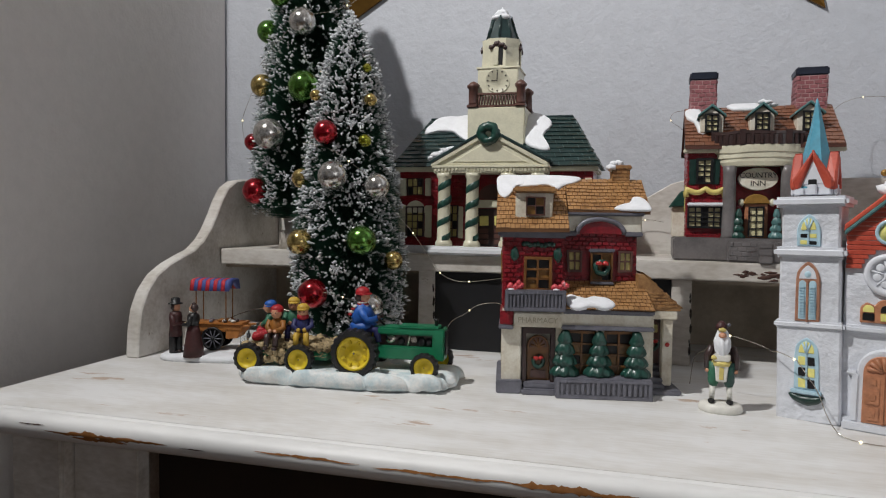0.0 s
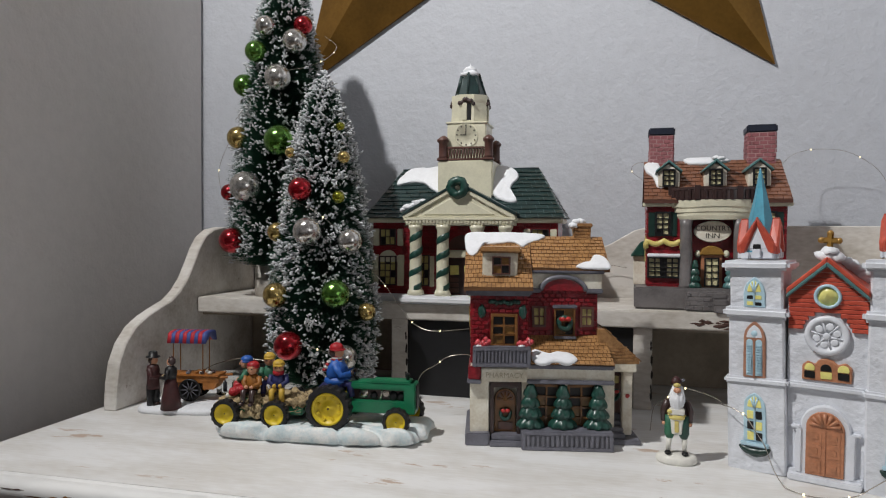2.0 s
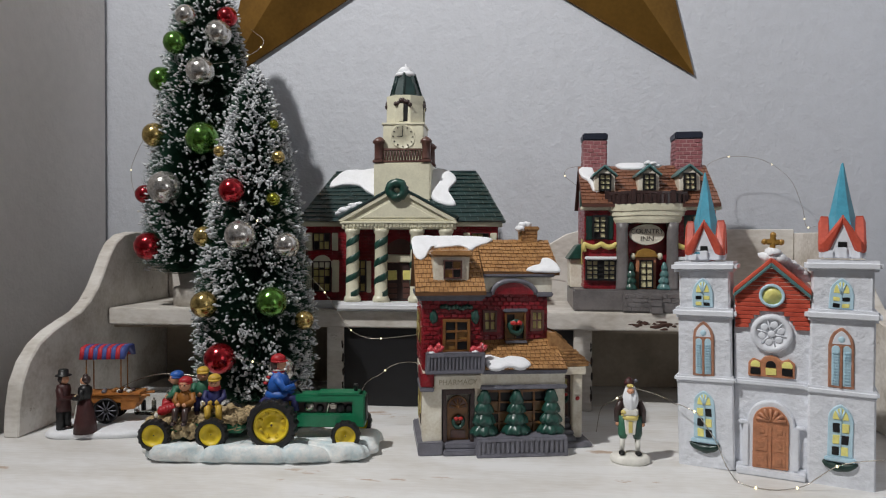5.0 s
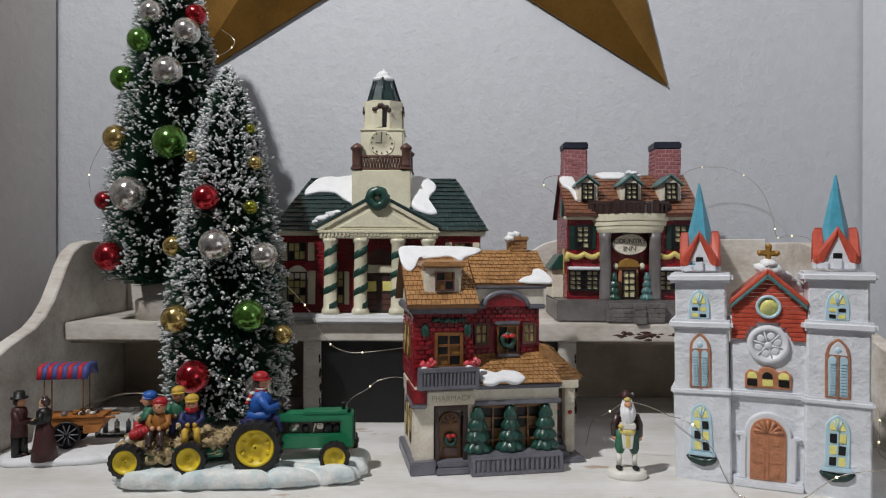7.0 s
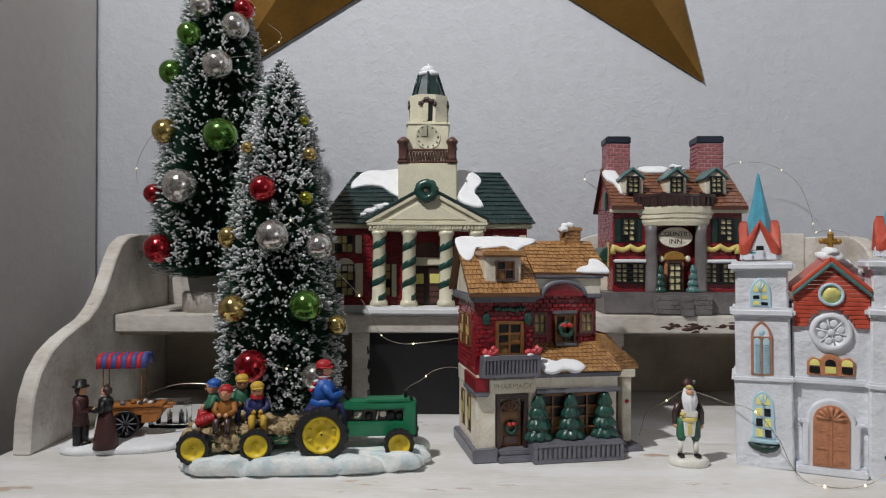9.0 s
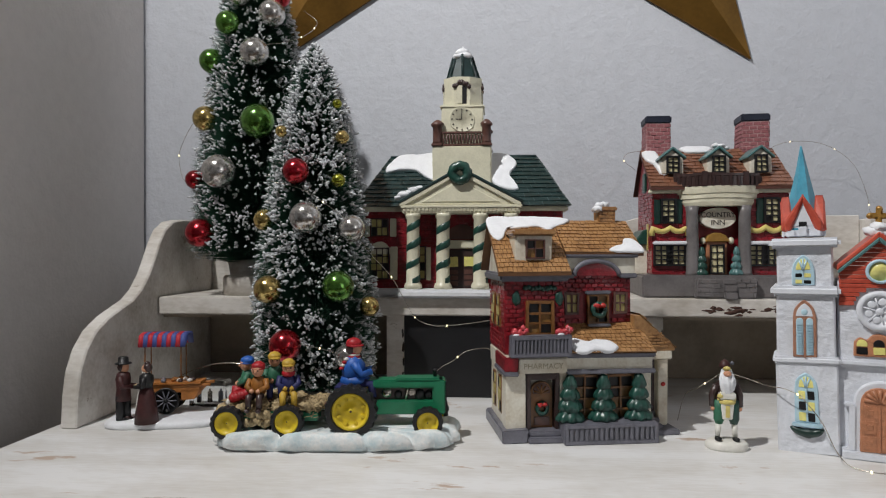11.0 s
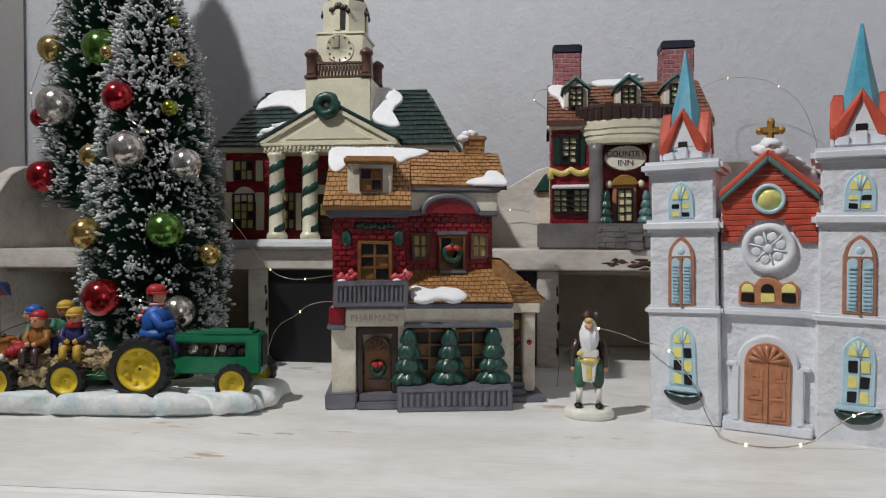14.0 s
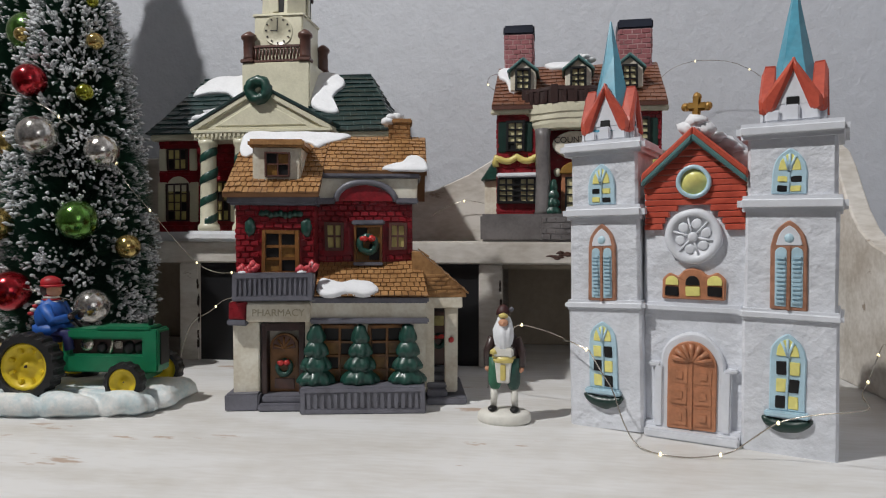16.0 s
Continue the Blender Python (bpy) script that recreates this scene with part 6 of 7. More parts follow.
tree = brush_tree(pose(-0.435, 0.862, 0.119), [(0.043, 0.06), (0.053, 0.081), (0.1, 0.083), (0.15, 0.08), (0.22, 0.068), (0.31, 0.057), (0.39, 0.043), (0.45, 0.022), (0.475, 0.003)], 0.0, "tall snow-flocked green bottle-brush tree on the raised shelf", 8, BACK, 46000, 2900)
part("foot", Solid().lathe([(0.0425, 0.0), (0.0425, 0.022), (0.040, 0.0245), (0.0335, 0.025), (0.0365, 0.044), (0.03, 0.045)], DESKSIDE, n=32), tree, "round whitewashed wooden foot")


# ---- small painted ornaments ----
def snow_base(s, x0, x1, y0, y1, h, mat, seed, lumps=True, m=None):
    """A lumpy slab of moulded snow."""
    cx, cy, a, b, n = (x0 + x1) / 2, (y0 + y1) / 2, (x1 - x0) / 2, (y1 - y0) / 2, 240
    rows = [(0.97, 0.0), (1.0, h * 0.25), (0.995, h * 0.55), (0.96, h * 0.85), (0.9, h), (0.5, h * 1.05), (0.02, h * 1.05)]
    verts, faces = [], []
    for k, (u, z) in enumerate(rows):
        for i in range(n):
            t = 2 * math.pi * i / n
            c, d = math.cos(t), math.sin(t)
            sx, sy = math.copysign(abs(c) ** 0.5, c), math.copysign(abs(d) ** 0.5, d)
            w = 1.0
            if lumps:
                w += -0.06 + 0.10 * abs(math.sin(sx * 13 + 1.6 * math.sin(sx * 5) + seed + sy)) ** 0.55 * (0.4 + 0.6 * (k > 0)) + 0.05 * noise.noise(Vector((c * 7, d * 7, seed + z * 60)))
            verts.append((cx + a * u * sx * w, cy + b * u * sy * (1 + 2.2 * (w - 1)), z + ((0.006 if 1 < k < 5 else 0.002) * lumps * (abs(math.sin(sx * 13 + 1.6 * math.sin(sx * 5) + seed + sy)) ** 0.55 - 0.35) + 0.0012 * noise.noise(Vector((c * 4 * u, d * 4 * u, seed)))) * (z > 0)))
    for j in range(len(rows) - 1):
        faces += [(j * n + i, j * n + (i + 1) % n, (j + 1) * n + (i + 1) % n, (j + 1) * n + i) for i in range(n)]
    faces += [tuple(reversed(range(n))), tuple((len(rows) - 1) * n + i for i in range(n))]
    return s.add(verts, faces, mat, True, m)


def wheel(parent, x, y, z, r, w, lugs):
    """A yellow wheel with a lugged tyre, facing -y."""
    m = Matrix.Translation((x, y, z)) @ Matrix.Rotation(math.pi / 2, 4, "X")
    e = r * 0.74
    n = lugs * 4
    prof = [(e, -w), (r * 0.93, -w), (r, -w * 0.7), (r, w * 0.4), (r * 0.95, w * 0.85), (e * 1.05, w), (e, w * 0.8)]
    verts = [(q * (1.055 if q > r * 0.9 and i % 4 < 2 else 1) * math.cos(2 * math.pi * i / n), q * (1.055 if q > r * 0.9 and i % 4 < 2 else 1) * math.sin(2 * math.pi * i / n), h) for q, h in prof for i in range(n)]
    p = len(prof)
    s = Solid().add(verts, [(j * n + i, j * n + (i + 1) % n, (j + 1) % p * n + (i + 1) % n, (j + 1) % p * n + i) for j in range(p) for i in range(n)], TYRE, False, m)
    tyre = part("wheel", s, parent, "black lugged tyre with a yellow rim")
    s = Solid().lathe([(0.0, w * 0.35), (r * 0.1, w * 0.4), (r * 0.12, w * 0.2), (r * 0.22, w * 0.2), (r * 0.26, w * 0.05), (r * 0.55, w * 0.1), (r * 0.62, w * 0.45), (e * 0.98, w * 0.75), (e, w * 0.5), (e, -w)], TRYELLOW, n=30, m=m)
    if r > 0.018:
        for i in range(8):
            k = m @ Matrix.Rotation(2 * math.pi * (i + 0.5) / 8, 4, "Z")
            s.box(r * 0.42, r * 0.6, -r * 0.06, r * 0.06, 0, w * 0.42, TRYELLOW, 0.0005, m=k)
    rim = part("rim", s, tyre, "yellow rim")
    part("hub", Solid().ball(x, y - w * 0.42, z, r * 0.055, DARKBROWN, None, None, 1), tyre)
    return tyre


def seated(parent, x, y, z, coat, trousers, hat, brim, h=0.040, turn=0.0, scarf=None):
    """A small moulded sitting figurine."""
    m = Matrix.Translation((x, y, z + 0.0022)) @ Matrix.Rotation(turn, 4, "Z") @ Matrix.Scale(h / 0.034, 4)
    s = Solid()
    s.ball(0, 0.001, 0.0085, 0.0066, coat, 0.0055, 0.009, 2, 0.15, m)
    for g in (-1, 1):
        s.tube([(g * 0.0058, 0, 0.0145), (g * 0.0078, -0.002, 0.009), (g * 0.003, -0.0062, 0.0065)], 0.0026, coat, 7, 0.0021, m)
        s.ball(g * 0.0026, -0.0068, 0.0063, 0.0021, trousers if scarf else SKIN, None, None, 1, 0, m)
        s.tube([(g * 0.003, -0.002, 0.002), (g * 0.0042, -0.0088, 0.0025), (g * 0.0042, -0.0098, -0.0065)], 0.0029, trousers, 7, 0.0024, m)
        s.ball(g * 0.0044, -0.0115, -0.0075, 0.0024, DARKBROWN, 0.0038, 0.0018, 1, 0, m)
    for g in (-1, 1):
        s.ball(g * 0.0018, -0.0051, 0.0216, 0.0006, BLACK, None, None, 1, 0, m)
    s.ball(0, -0.0054, 0.0204, 0.001, SKIN, None, None, 1, 0, m)
    if scarf:
        s.lathe([(0.0035, 0.0145), (0.0052, 0.0158), (0.0048, 0.0185), (0.003, 0.0192)], scarf, n=10, m=m)
    s.ball(0, -0.0006, 0.0212, 0.0047, SKIN, 0.0048, 0.0053, 2, 0, m)
    s.ball(0, 0.0007, 0.0244, 0.0054, hat, 0.0056, 0.0038, 2, 0.1, m)
    if brim:
        s.ball(0, -0.0034, 0.0232, 0.0048, hat, 0.0036, 0.0011, 2, 0, m)
    else:
        s.ball(0, 0.0006, 0.0226, 0.0058, hat, 0.0058, 0.0013, 2, 0, m)
    return part("figurine", s, parent, "small painted figurine")


def build_tractor():
    t = thing("tractor_ornament", pose(-0.3775, 0.583, 0, 0, 0, 5.2), "painted resin green tractor pulling a hay wagon on snow", "ornament")
    part("snow_base", snow_base(Solid(), -0.001, 0.2195, -0.010, 0.075, 0.0135, ICE, 2.0), t, "lumpy white snow base tinged with blue")
    bed = Solid().box(0.008, 0.098, 0.012, 0.056, 0.0225, 0.0305, TRGREEN, 0.0008)
    bed.box(0.085, 0.125, 0.03, 0.036, 0.022, 0.027, DARKBROWN, 0.0006)
    wagon = part("wagon", bed, t, "green hay wagon", m=Matrix.Translation((-0.0045, 0, 0)))
    hay = Solid()
    rng = random.Random(5)
    for i in range(60):
        u, v = rng.random(), rng.random()
        hay.ball(0.012 + 0.088 * u, 0.009 + 0.045 * v, 0.0335 + 0.006 * math.sin(math.pi * u) * rng.random(), 0.0058, HAY, 0.0055, 0.0042, 2, 1.0, seed=i)
    for i in range(16):
        hay.ball(0.034 + 0.028 * rng.random(), 0.0075, 0.021 + 0.012 * rng.random(), 0.0042, HAY, 0.003, 0.0042, 1, 0.7, seed=i + 90)
    for i in range(420):
        a, b = rng.uniform(0, 6.28), rng.uniform(-0.3, 0.5)
        p = Vector((rng.uniform(0.012, 0.1), rng.uniform(0.004, 0.05), rng.uniform(0.027, 0.0405)))
        d = Vector((math.cos(a), math.sin(a), b)) * 0.0035
        hay.tube([p - d, p + d], 0.00035, HAY, 4)
    part("hay", hay, wagon, "pale straw", "stuff")
    for x, z, y in ((0.0150, 0.0235, 0.0035), (0.0680, 0.0245, 0.0035)):
        wheel(t, x, y, z, 0.0142, 0.0052, 16)
        wheel(t, x, y + 0.058, z, 0.0142, 0.0052, 16)
    wheel(t, 0.1245, 0.0035, 0.0335, 0.0225, 0.0072, 20)
    wheel(t, 0.1245, 0.060, 0.0335, 0.0225, 0.0072, 20)
    wheel(t, 0.1925, 0.0055, 0.0225, 0.0132, 0.005, 14)
    wheel(t, 0.1985, 0.054, 0.0225, 0.0132, 0.005, 14)
    b = Solid().box(0.1365, 0.2075, 0.021, 0.0405, 0.0495, 0.0572, TRGREEN, 0.0016, seg=2)
    b.box(0.163, 0.203, 0.0212, 0.0403, 0.0562, 0.0588, TRGREEN, 0.001)
    b.box(0.1385, 0.204, 0.0215, 0.040, 0.0255, 0.0385, TRGREEN, 0.0012)
    b.box(0.1395, 0.2035, 0.0265, 0.036, 0.038, 0.051, DARKBROWN, 0.0004)
    b.box(0.1965, 0.2085, 0.0212, 0.0403, 0.0255, 0.0572, TRGREEN, 0.0012)
    b.box(0.1375, 0.1425, 0.0215, 0.040, 0.0265, 0.0515, TRGREEN, 0.0008)
    body = part("tractor_body", b, t, "green tractor body")
    g = Solid().box(0.2087, 0.2097, 0.0245, 0.0375, 0.031, 0.0545, BLACK, 0)
    part("grille", g, body, "black grille")
    e = Solid()
    e.lathe([(0.0, 0.0), (0.0048, 0.0), (0.0048, 0.002), (0, 0.002)], WIRE, n=14, m=Matrix.Translation((0.1545, 0.026, 0.0455)) @ Matrix.Rotation(math.pi / 2, 4, "X"))
    for x, r in ((0.165, 0.0038), (0.185, 0.0048), (0.193, 0.004)):
        e.ball(x, 0.026, 0.043, r, BLACK, 0.003, r * 1.1, 2)
    e.box(0.175, 0.181, 0.0235, 0.027, 0.0425, 0.048, WIRE, 0.001)
    e.tube([(0.172, 0.0245, 0.039), (0.174, 0.0245, 0.05)], 0.0013, WIRE)
    part("engine", e, body, "silver and black engine parts")
    part("axle", Solid().box(0.186, 0.199, 0.0095, 0.05, 0.0195, 0.0255, TRGREEN, 0.0012), body)
    part("exhaust", Solid().lathe([(0.0018, 0), (0.0018, 0.005), (0.0024, 0.0055), (0.0024, 0.0075)], BLACK, 0.199, 0.031, 0.058, 8), body)
    st = Solid().tube([(0.1465, 0.031, 0.057), (0.139, 0.031, 0.0655)], 0.0011, BLACK)
    st.lathe([(0.0062, -0.0007), (0.0072, 0.0), (0.0062, 0.0007), (0.0054, 0.0)], BLACK, n=16, m=Matrix.Translation((0.139, 0.031, 0.0655)) @ Matrix.Rotation(-0.7, 4, "Y"))
    part("steering_wheel", st, body)
    part("fender", Solid().ball(0.121, 0.031, 0.0495, 0.014, CLOTHNAVY, 0.017, 0.0058, 2, 0.2), body, "dark blue seat")
    part("drawbar", Solid().box(0.098, 0.138, 0.027, 0.036, 0.0245, 0.031, DARKBROWN, 0.001), body)
    seated(wagon, 0.0285, 0.033, 0.043, CLOTHGREEN, CLOTHRED, CLOTHBLUE, False, 0.040, -1.2)
    s = Solid()
    for i in range(5):
        s.ball(0.021 + 0.003 * i, 0.018, 0.0425 + 0.001 * i, 0.0046, CLOTHRED, 0.0055, 0.0048, 2, 0.3, seed=i)
    s.ball(0.0175, 0.012, 0.0385, 0.0022, WHITEP, 0.002, 0.0048, 1)
    part("blanket", s, wagon, "rolled red blanket")
    seated(wagon, 0.0435, 0.016, 0.0405, CLOTHBROWN, DARKBROWN, CLOTHRED, False, 0.040, -0.1)
    seated(wagon, 0.054, 0.034, 0.0465, CLOTHGREEN, CLOTHNAVY, HATYELLOW, True, 0.040, 0.3)
    seated(wagon, 0.0705, 0.018, 0.0425, CLOTHNAVY, HATYELLOW, HATYELLOW, True, 0.040, 0.2, CLOTHRED)
    # driver
    m = Matrix.Translation((0.1235, 0.031, 0.0535)) @ Matrix.Scale(1.2, 4)
    s = Solid()
    s.ball(0, 0, 0.010, 0.0098, CLOTHBLUE, 0.009, 0.0115, 2, 0.15, m)
    s.ball(0.001, 0, 0.002, 0.0125, CLOTHBLUE, 0.0105, 0.0055, 2, 0.2, m)
    for g in (-1, 1):
        s.tube([(0.001, g * 0.0085, 0.0165), (0.0065, g * 0.0095, 0.0075), (0.0145, g * 0.006, 0.0095)], 0.0036, CLOTHBLUE, 8, 0.0026, m)
        s.ball(0.0155, g * 0.0055, 0.0098, 0.0022, DARKBROWN, None, None, 1, 0, m)
        s.tube([(0.004, g * 0.005, 0.001), (0.014, g * 0.0065, 0.0), (0.0155, g * 0.0065, -0.010)], 0.0036, CLOTHNAVY, 7, 0.003, m)
    for i in range(5):
        s.lathe([(0.0034, 0.0165 + 0.0014 * i), (0.0058 - 0.0004 * i, 0.0169 + 0.0014 * i), (0.0057 - 0.0004 * i, 0.0177 + 0.0014 * i), (0.0034, 0.0180 + 0.0014 * i)], WHITEP if i % 2 else CLOTHRED, 0.0004, 0, 0, 14, m=m)
    for i in range(4):
        s.ball(-0.0052 - 0.0011 * i, -0.004 - 0.0006 * i, 0.0185 - 0.0022 * i, 0.0024, CLOTHRED if i % 2 else WHITEP, 0.0026, 0.0016, 1, 0, m)
    s.ball(0.0012, 0, 0.0262, 0.0052, SKIN, 0.005, 0.0058, 2, 0, m)
    s.ball(0.0055, 0, 0.0255, 0.0014, SKIN, None, None, 1, 0, m)
    s.ball(-0.0012, 0, 0.0258, 0.005, DARKBROWN, 0.0052, 0.005, 2, 0, m)
    s.ball(0.0002, 0, 0.0302, 0.0062, CLOTHRED, 0.006, 0.0046, 2, 0, m)
    s.ball(0.001, 0, 0.0286, 0.0074, CLOTHRED, 0.0068, 0.0011, 2, 0, m)
    part("figurine", s, t, "small painted driver figurine")
    return t


build_tractor()


def build_cart():
    c = thing("street_cart_ornament", pose(-0.5145, 0.6405, 0, 0, 0, 10.0), "painted street cart ornament with striped awning and two figurines", "ornament")
    part("snow_base", snow_base(Solid(), 0.0, 0.112, -0.006, 0.062, 0.0075, SNOW, 5.0, False), c, "smooth white snow base")
    back = Matrix.Translation((-0.008, 0.0165, -0.001))
    b = Solid().box(0.041, 0.098, 0.012, 0.034, 0.030, 0.0385, CARTWOOD, 0.001)
    b.box(0.037, 0.0985, 0.010, 0.036, 0.0385, 0.0408, CARTWOOD, 0.0006)
    b.prism([(0.038, 0.016), (0.045, 0.016), (0.045, 0.036), (0.037, 0.034)], 0.012, 0.034, CARTWOOD, 0.0008)
    b.prism([(0.078, 0.022), (0.092, 0.023), (0.098, 0.034), (0.078, 0.034)], 0.012, 0.034, CARTWOOD, 0.0008)
    b.tube([(0.095, 0.015, 0.037), (0.1075, 0.015, 0.0375)], 0.0016, CARTWOOD)
    b.tube([(0.095, 0.031, 0.037), (0.1075, 0.031, 0.0375)], 0.0016, CARTWOOD)
    body = part("cart_body", b, c, "orange-brown wooden cart", m=back)
    for y in (0.009, 0.036):
        m = Matrix.Translation((0.064, y, 0.0225)) @ Matrix.Rotation(math.pi / 2, 4, "X")
        w = Solid().lathe([(0.0112, -0.0012), (0.0134, -0.0012), (0.0134, 0.0012), (0.0112, 0.0012), (0.0112, -0.0012)], BLACK, n=22, m=m)
        w.ball(0, 0, 0, 0.0028, BLACK, None, None, 1, 0, m)
        wh = part("wheel", w, c, "black spoked wheel", m=back)
        for i in range(10):
            a = 2 * math.pi * i / 10
            part("spoke", Solid().tube([(0, 0, 0), (0.0118 * math.cos(a), 0.0118 * math.sin(a), 0)], 0.0007, GREY, 5, m=m), wh)
    for x, y in ((0.0415, 0.015), (0.0775, 0.015), (0.0415, 0.034), (0.0775, 0.034)):
        part("awning_pole", Solid().tube([(x, y, 0.04), (x, y, 0.083)], 0.0007, CLOTHBROWN), c, m=back)
    n = 10
    aw = part("awning", Solid().box(0.0362, 0.0818, 0.014, 0.042, 0.0868, 0.0882, STRIPERED, 0.0004), c, "red and blue striped awning", m=back)
    for i in range(n):
        x0, x1 = 0.0358 + 0.0465 * i / n, 0.0358 + 0.0465 * (i + 1) / n
        prof = [(0.012, 0.0772), (0.0105, 0.0778), (0.0135, 0.0888), (0.018, 0.0905), (0.028, 0.0915), (0.038, 0.0905), (0.042, 0.0888), (0.0455, 0.0778), (0.044, 0.0772), (0.028, 0.0875)]
        k = len(prof)
        verts = [(x, y, z) for x in (x0, x1) for y, z in prof]
        a = Solid().add(verts, [(j, (j + 1) % k, k + (j + 1) % k, k + j) for j in range(k)] + [tuple(reversed(range(k))), tuple(range(k, 2 * k))], STRIPERED if i % 2 == 0 else STRIPEBLUE, True)
        part("stripe", a, aw)
    g = Solid()
    rng = random.Random(3)
    for i in range(14):
        g.ball(0.047 + 0.045 * rng.random(), 0.012 + 0.018 * rng.random(), 0.0425, 0.003, rng.choice([DARKBROWN, WHITEP, GREY, CLOTHBROWN]), None, 0.0022, 1, 0.3, seed=i)
    part("wares", g, body, "small mixed wares")
    # standing man and woman
    s = Solid()
    m = Matrix.Translation((0.0205, 0.008, 0.007)) @ Matrix.Scale(1.1, 4)
    for d in (-1, 1):
        s.tube([(d * 0.0022, d * 0.002, 0.001), (d * 0.0022, d * 0.002, 0.022)], 0.0036, BLACK, 8, 0.004, m)
        s.ball(d * 0.002 + 0.002, d * 0.002, 0.0015, 0.005, BLACK, 0.0026, 0.0018, 1, 0, m)
        s.tube([(-0.001, d * 0.006, 0.0405), (0.0015, d * 0.0072, 0.031), (0.0095, d * 0.003, 0.031)], 0.0028, MAROON, 7, 0.002, m)
    s.lathe([(0.0068, 0.018), (0.0062, 0.026), (0.0058, 0.03), (0.0066, 0.038), (0.0056, 0.0425), (0.0022, 0.0445)], MAROON, n=14, m=m)
    s.ball(0.0008, 0, 0.0478, 0.0042, SKIN, 0.0038, 0.005, 2, 0, m)
    s.ball(-0.001, 0, 0.0482, 0.0042, DARKBROWN, 0.004, 0.0045, 2, 0, m)
    s.lathe([(0.0072, 0.0512), (0.007, 0.0522), (0.0046, 0.0525), (0.0044, 0.0568), (0.003, 0.0578)], BLACK, n=14, m=m)
    s.ball(0.0115, 0, 0.0305, 0.003, HAY, 0.004, 0.0028, 1, 0, m)
    part("figurine", s, c, "painted standing man figurine")
    s = Solid()
    m = Matrix.Translation((0.0455, 0.0, 0.006)) @ Matrix.Scale(1.12, 4)
    s.lathe([(0.0102, 0.0), (0.0092, 0.01), (0.0066, 0.025), (0.0048, 0.0315)], MAROON, n=16, m=m, sx=1.0)
    s.lathe([(0.0048, 0.0305), (0.0062, 0.037), (0.0058, 0.0415), (0.0022, 0.0445)], BLACK, n=14, m=m)
    s.prism([(-0.0088, 0.012), (-0.0075, 0.012), (-0.0048, 0.032), (-0.0056, 0.032)], -0.004, 0.004, WHITEP, 0.0003, m=m)
    for d in (-1, 1):
        s.tube([(0, d * 0.0062, 0.0405), (-0.0012, d * 0.0072, 0.0325), (-0.0092, d * 0.003, 0.032)], 0.0024, BLACK, 7, 0.0018, m)
    s.ball(-0.0005, 0, 0.0475, 0.0038, SKIN, 0.0036, 0.0046, 2, 0, m)
    s.ball(0.001, 0, 0.0485, 0.0042, DARKBROWN, 0.004, 0.0045, 2, 0.1, m)
    s.ball(0.0005, 0, 0.0525, 0.0026, DARKBROWN, None, 0.002, 1, 0, m)
    s.ball(-0.001, 0, 0.0448, 0.0038, WHITEP, 0.0034, 0.0014, 1, 0, m)
    s.ball(0.0, -0.001, 0.0012, 0.0095, CARTWOOD, 0.007, 0.002, 2, 0.1, m)
    part("figurine", s, c, "painted woman figurine in a long dark dress")
    s = Solid().ball(0.0225, 0.012, 0.0115, 0.0045, GREY, 0.004, 0.004, 2, 0.3)
    s.ball(0.0195, 0.012, 0.0145, 0.0026, GREY, 0.002, 0.0026, 1, 0.2)
    s.ball(0.0245, 0.008, 0.009, 0.0036, DARKBROWN, 0.003, 0.003, 1, 0.3)
    part("parcel", s, c, "small grey parcels")
    return c


build_cart()


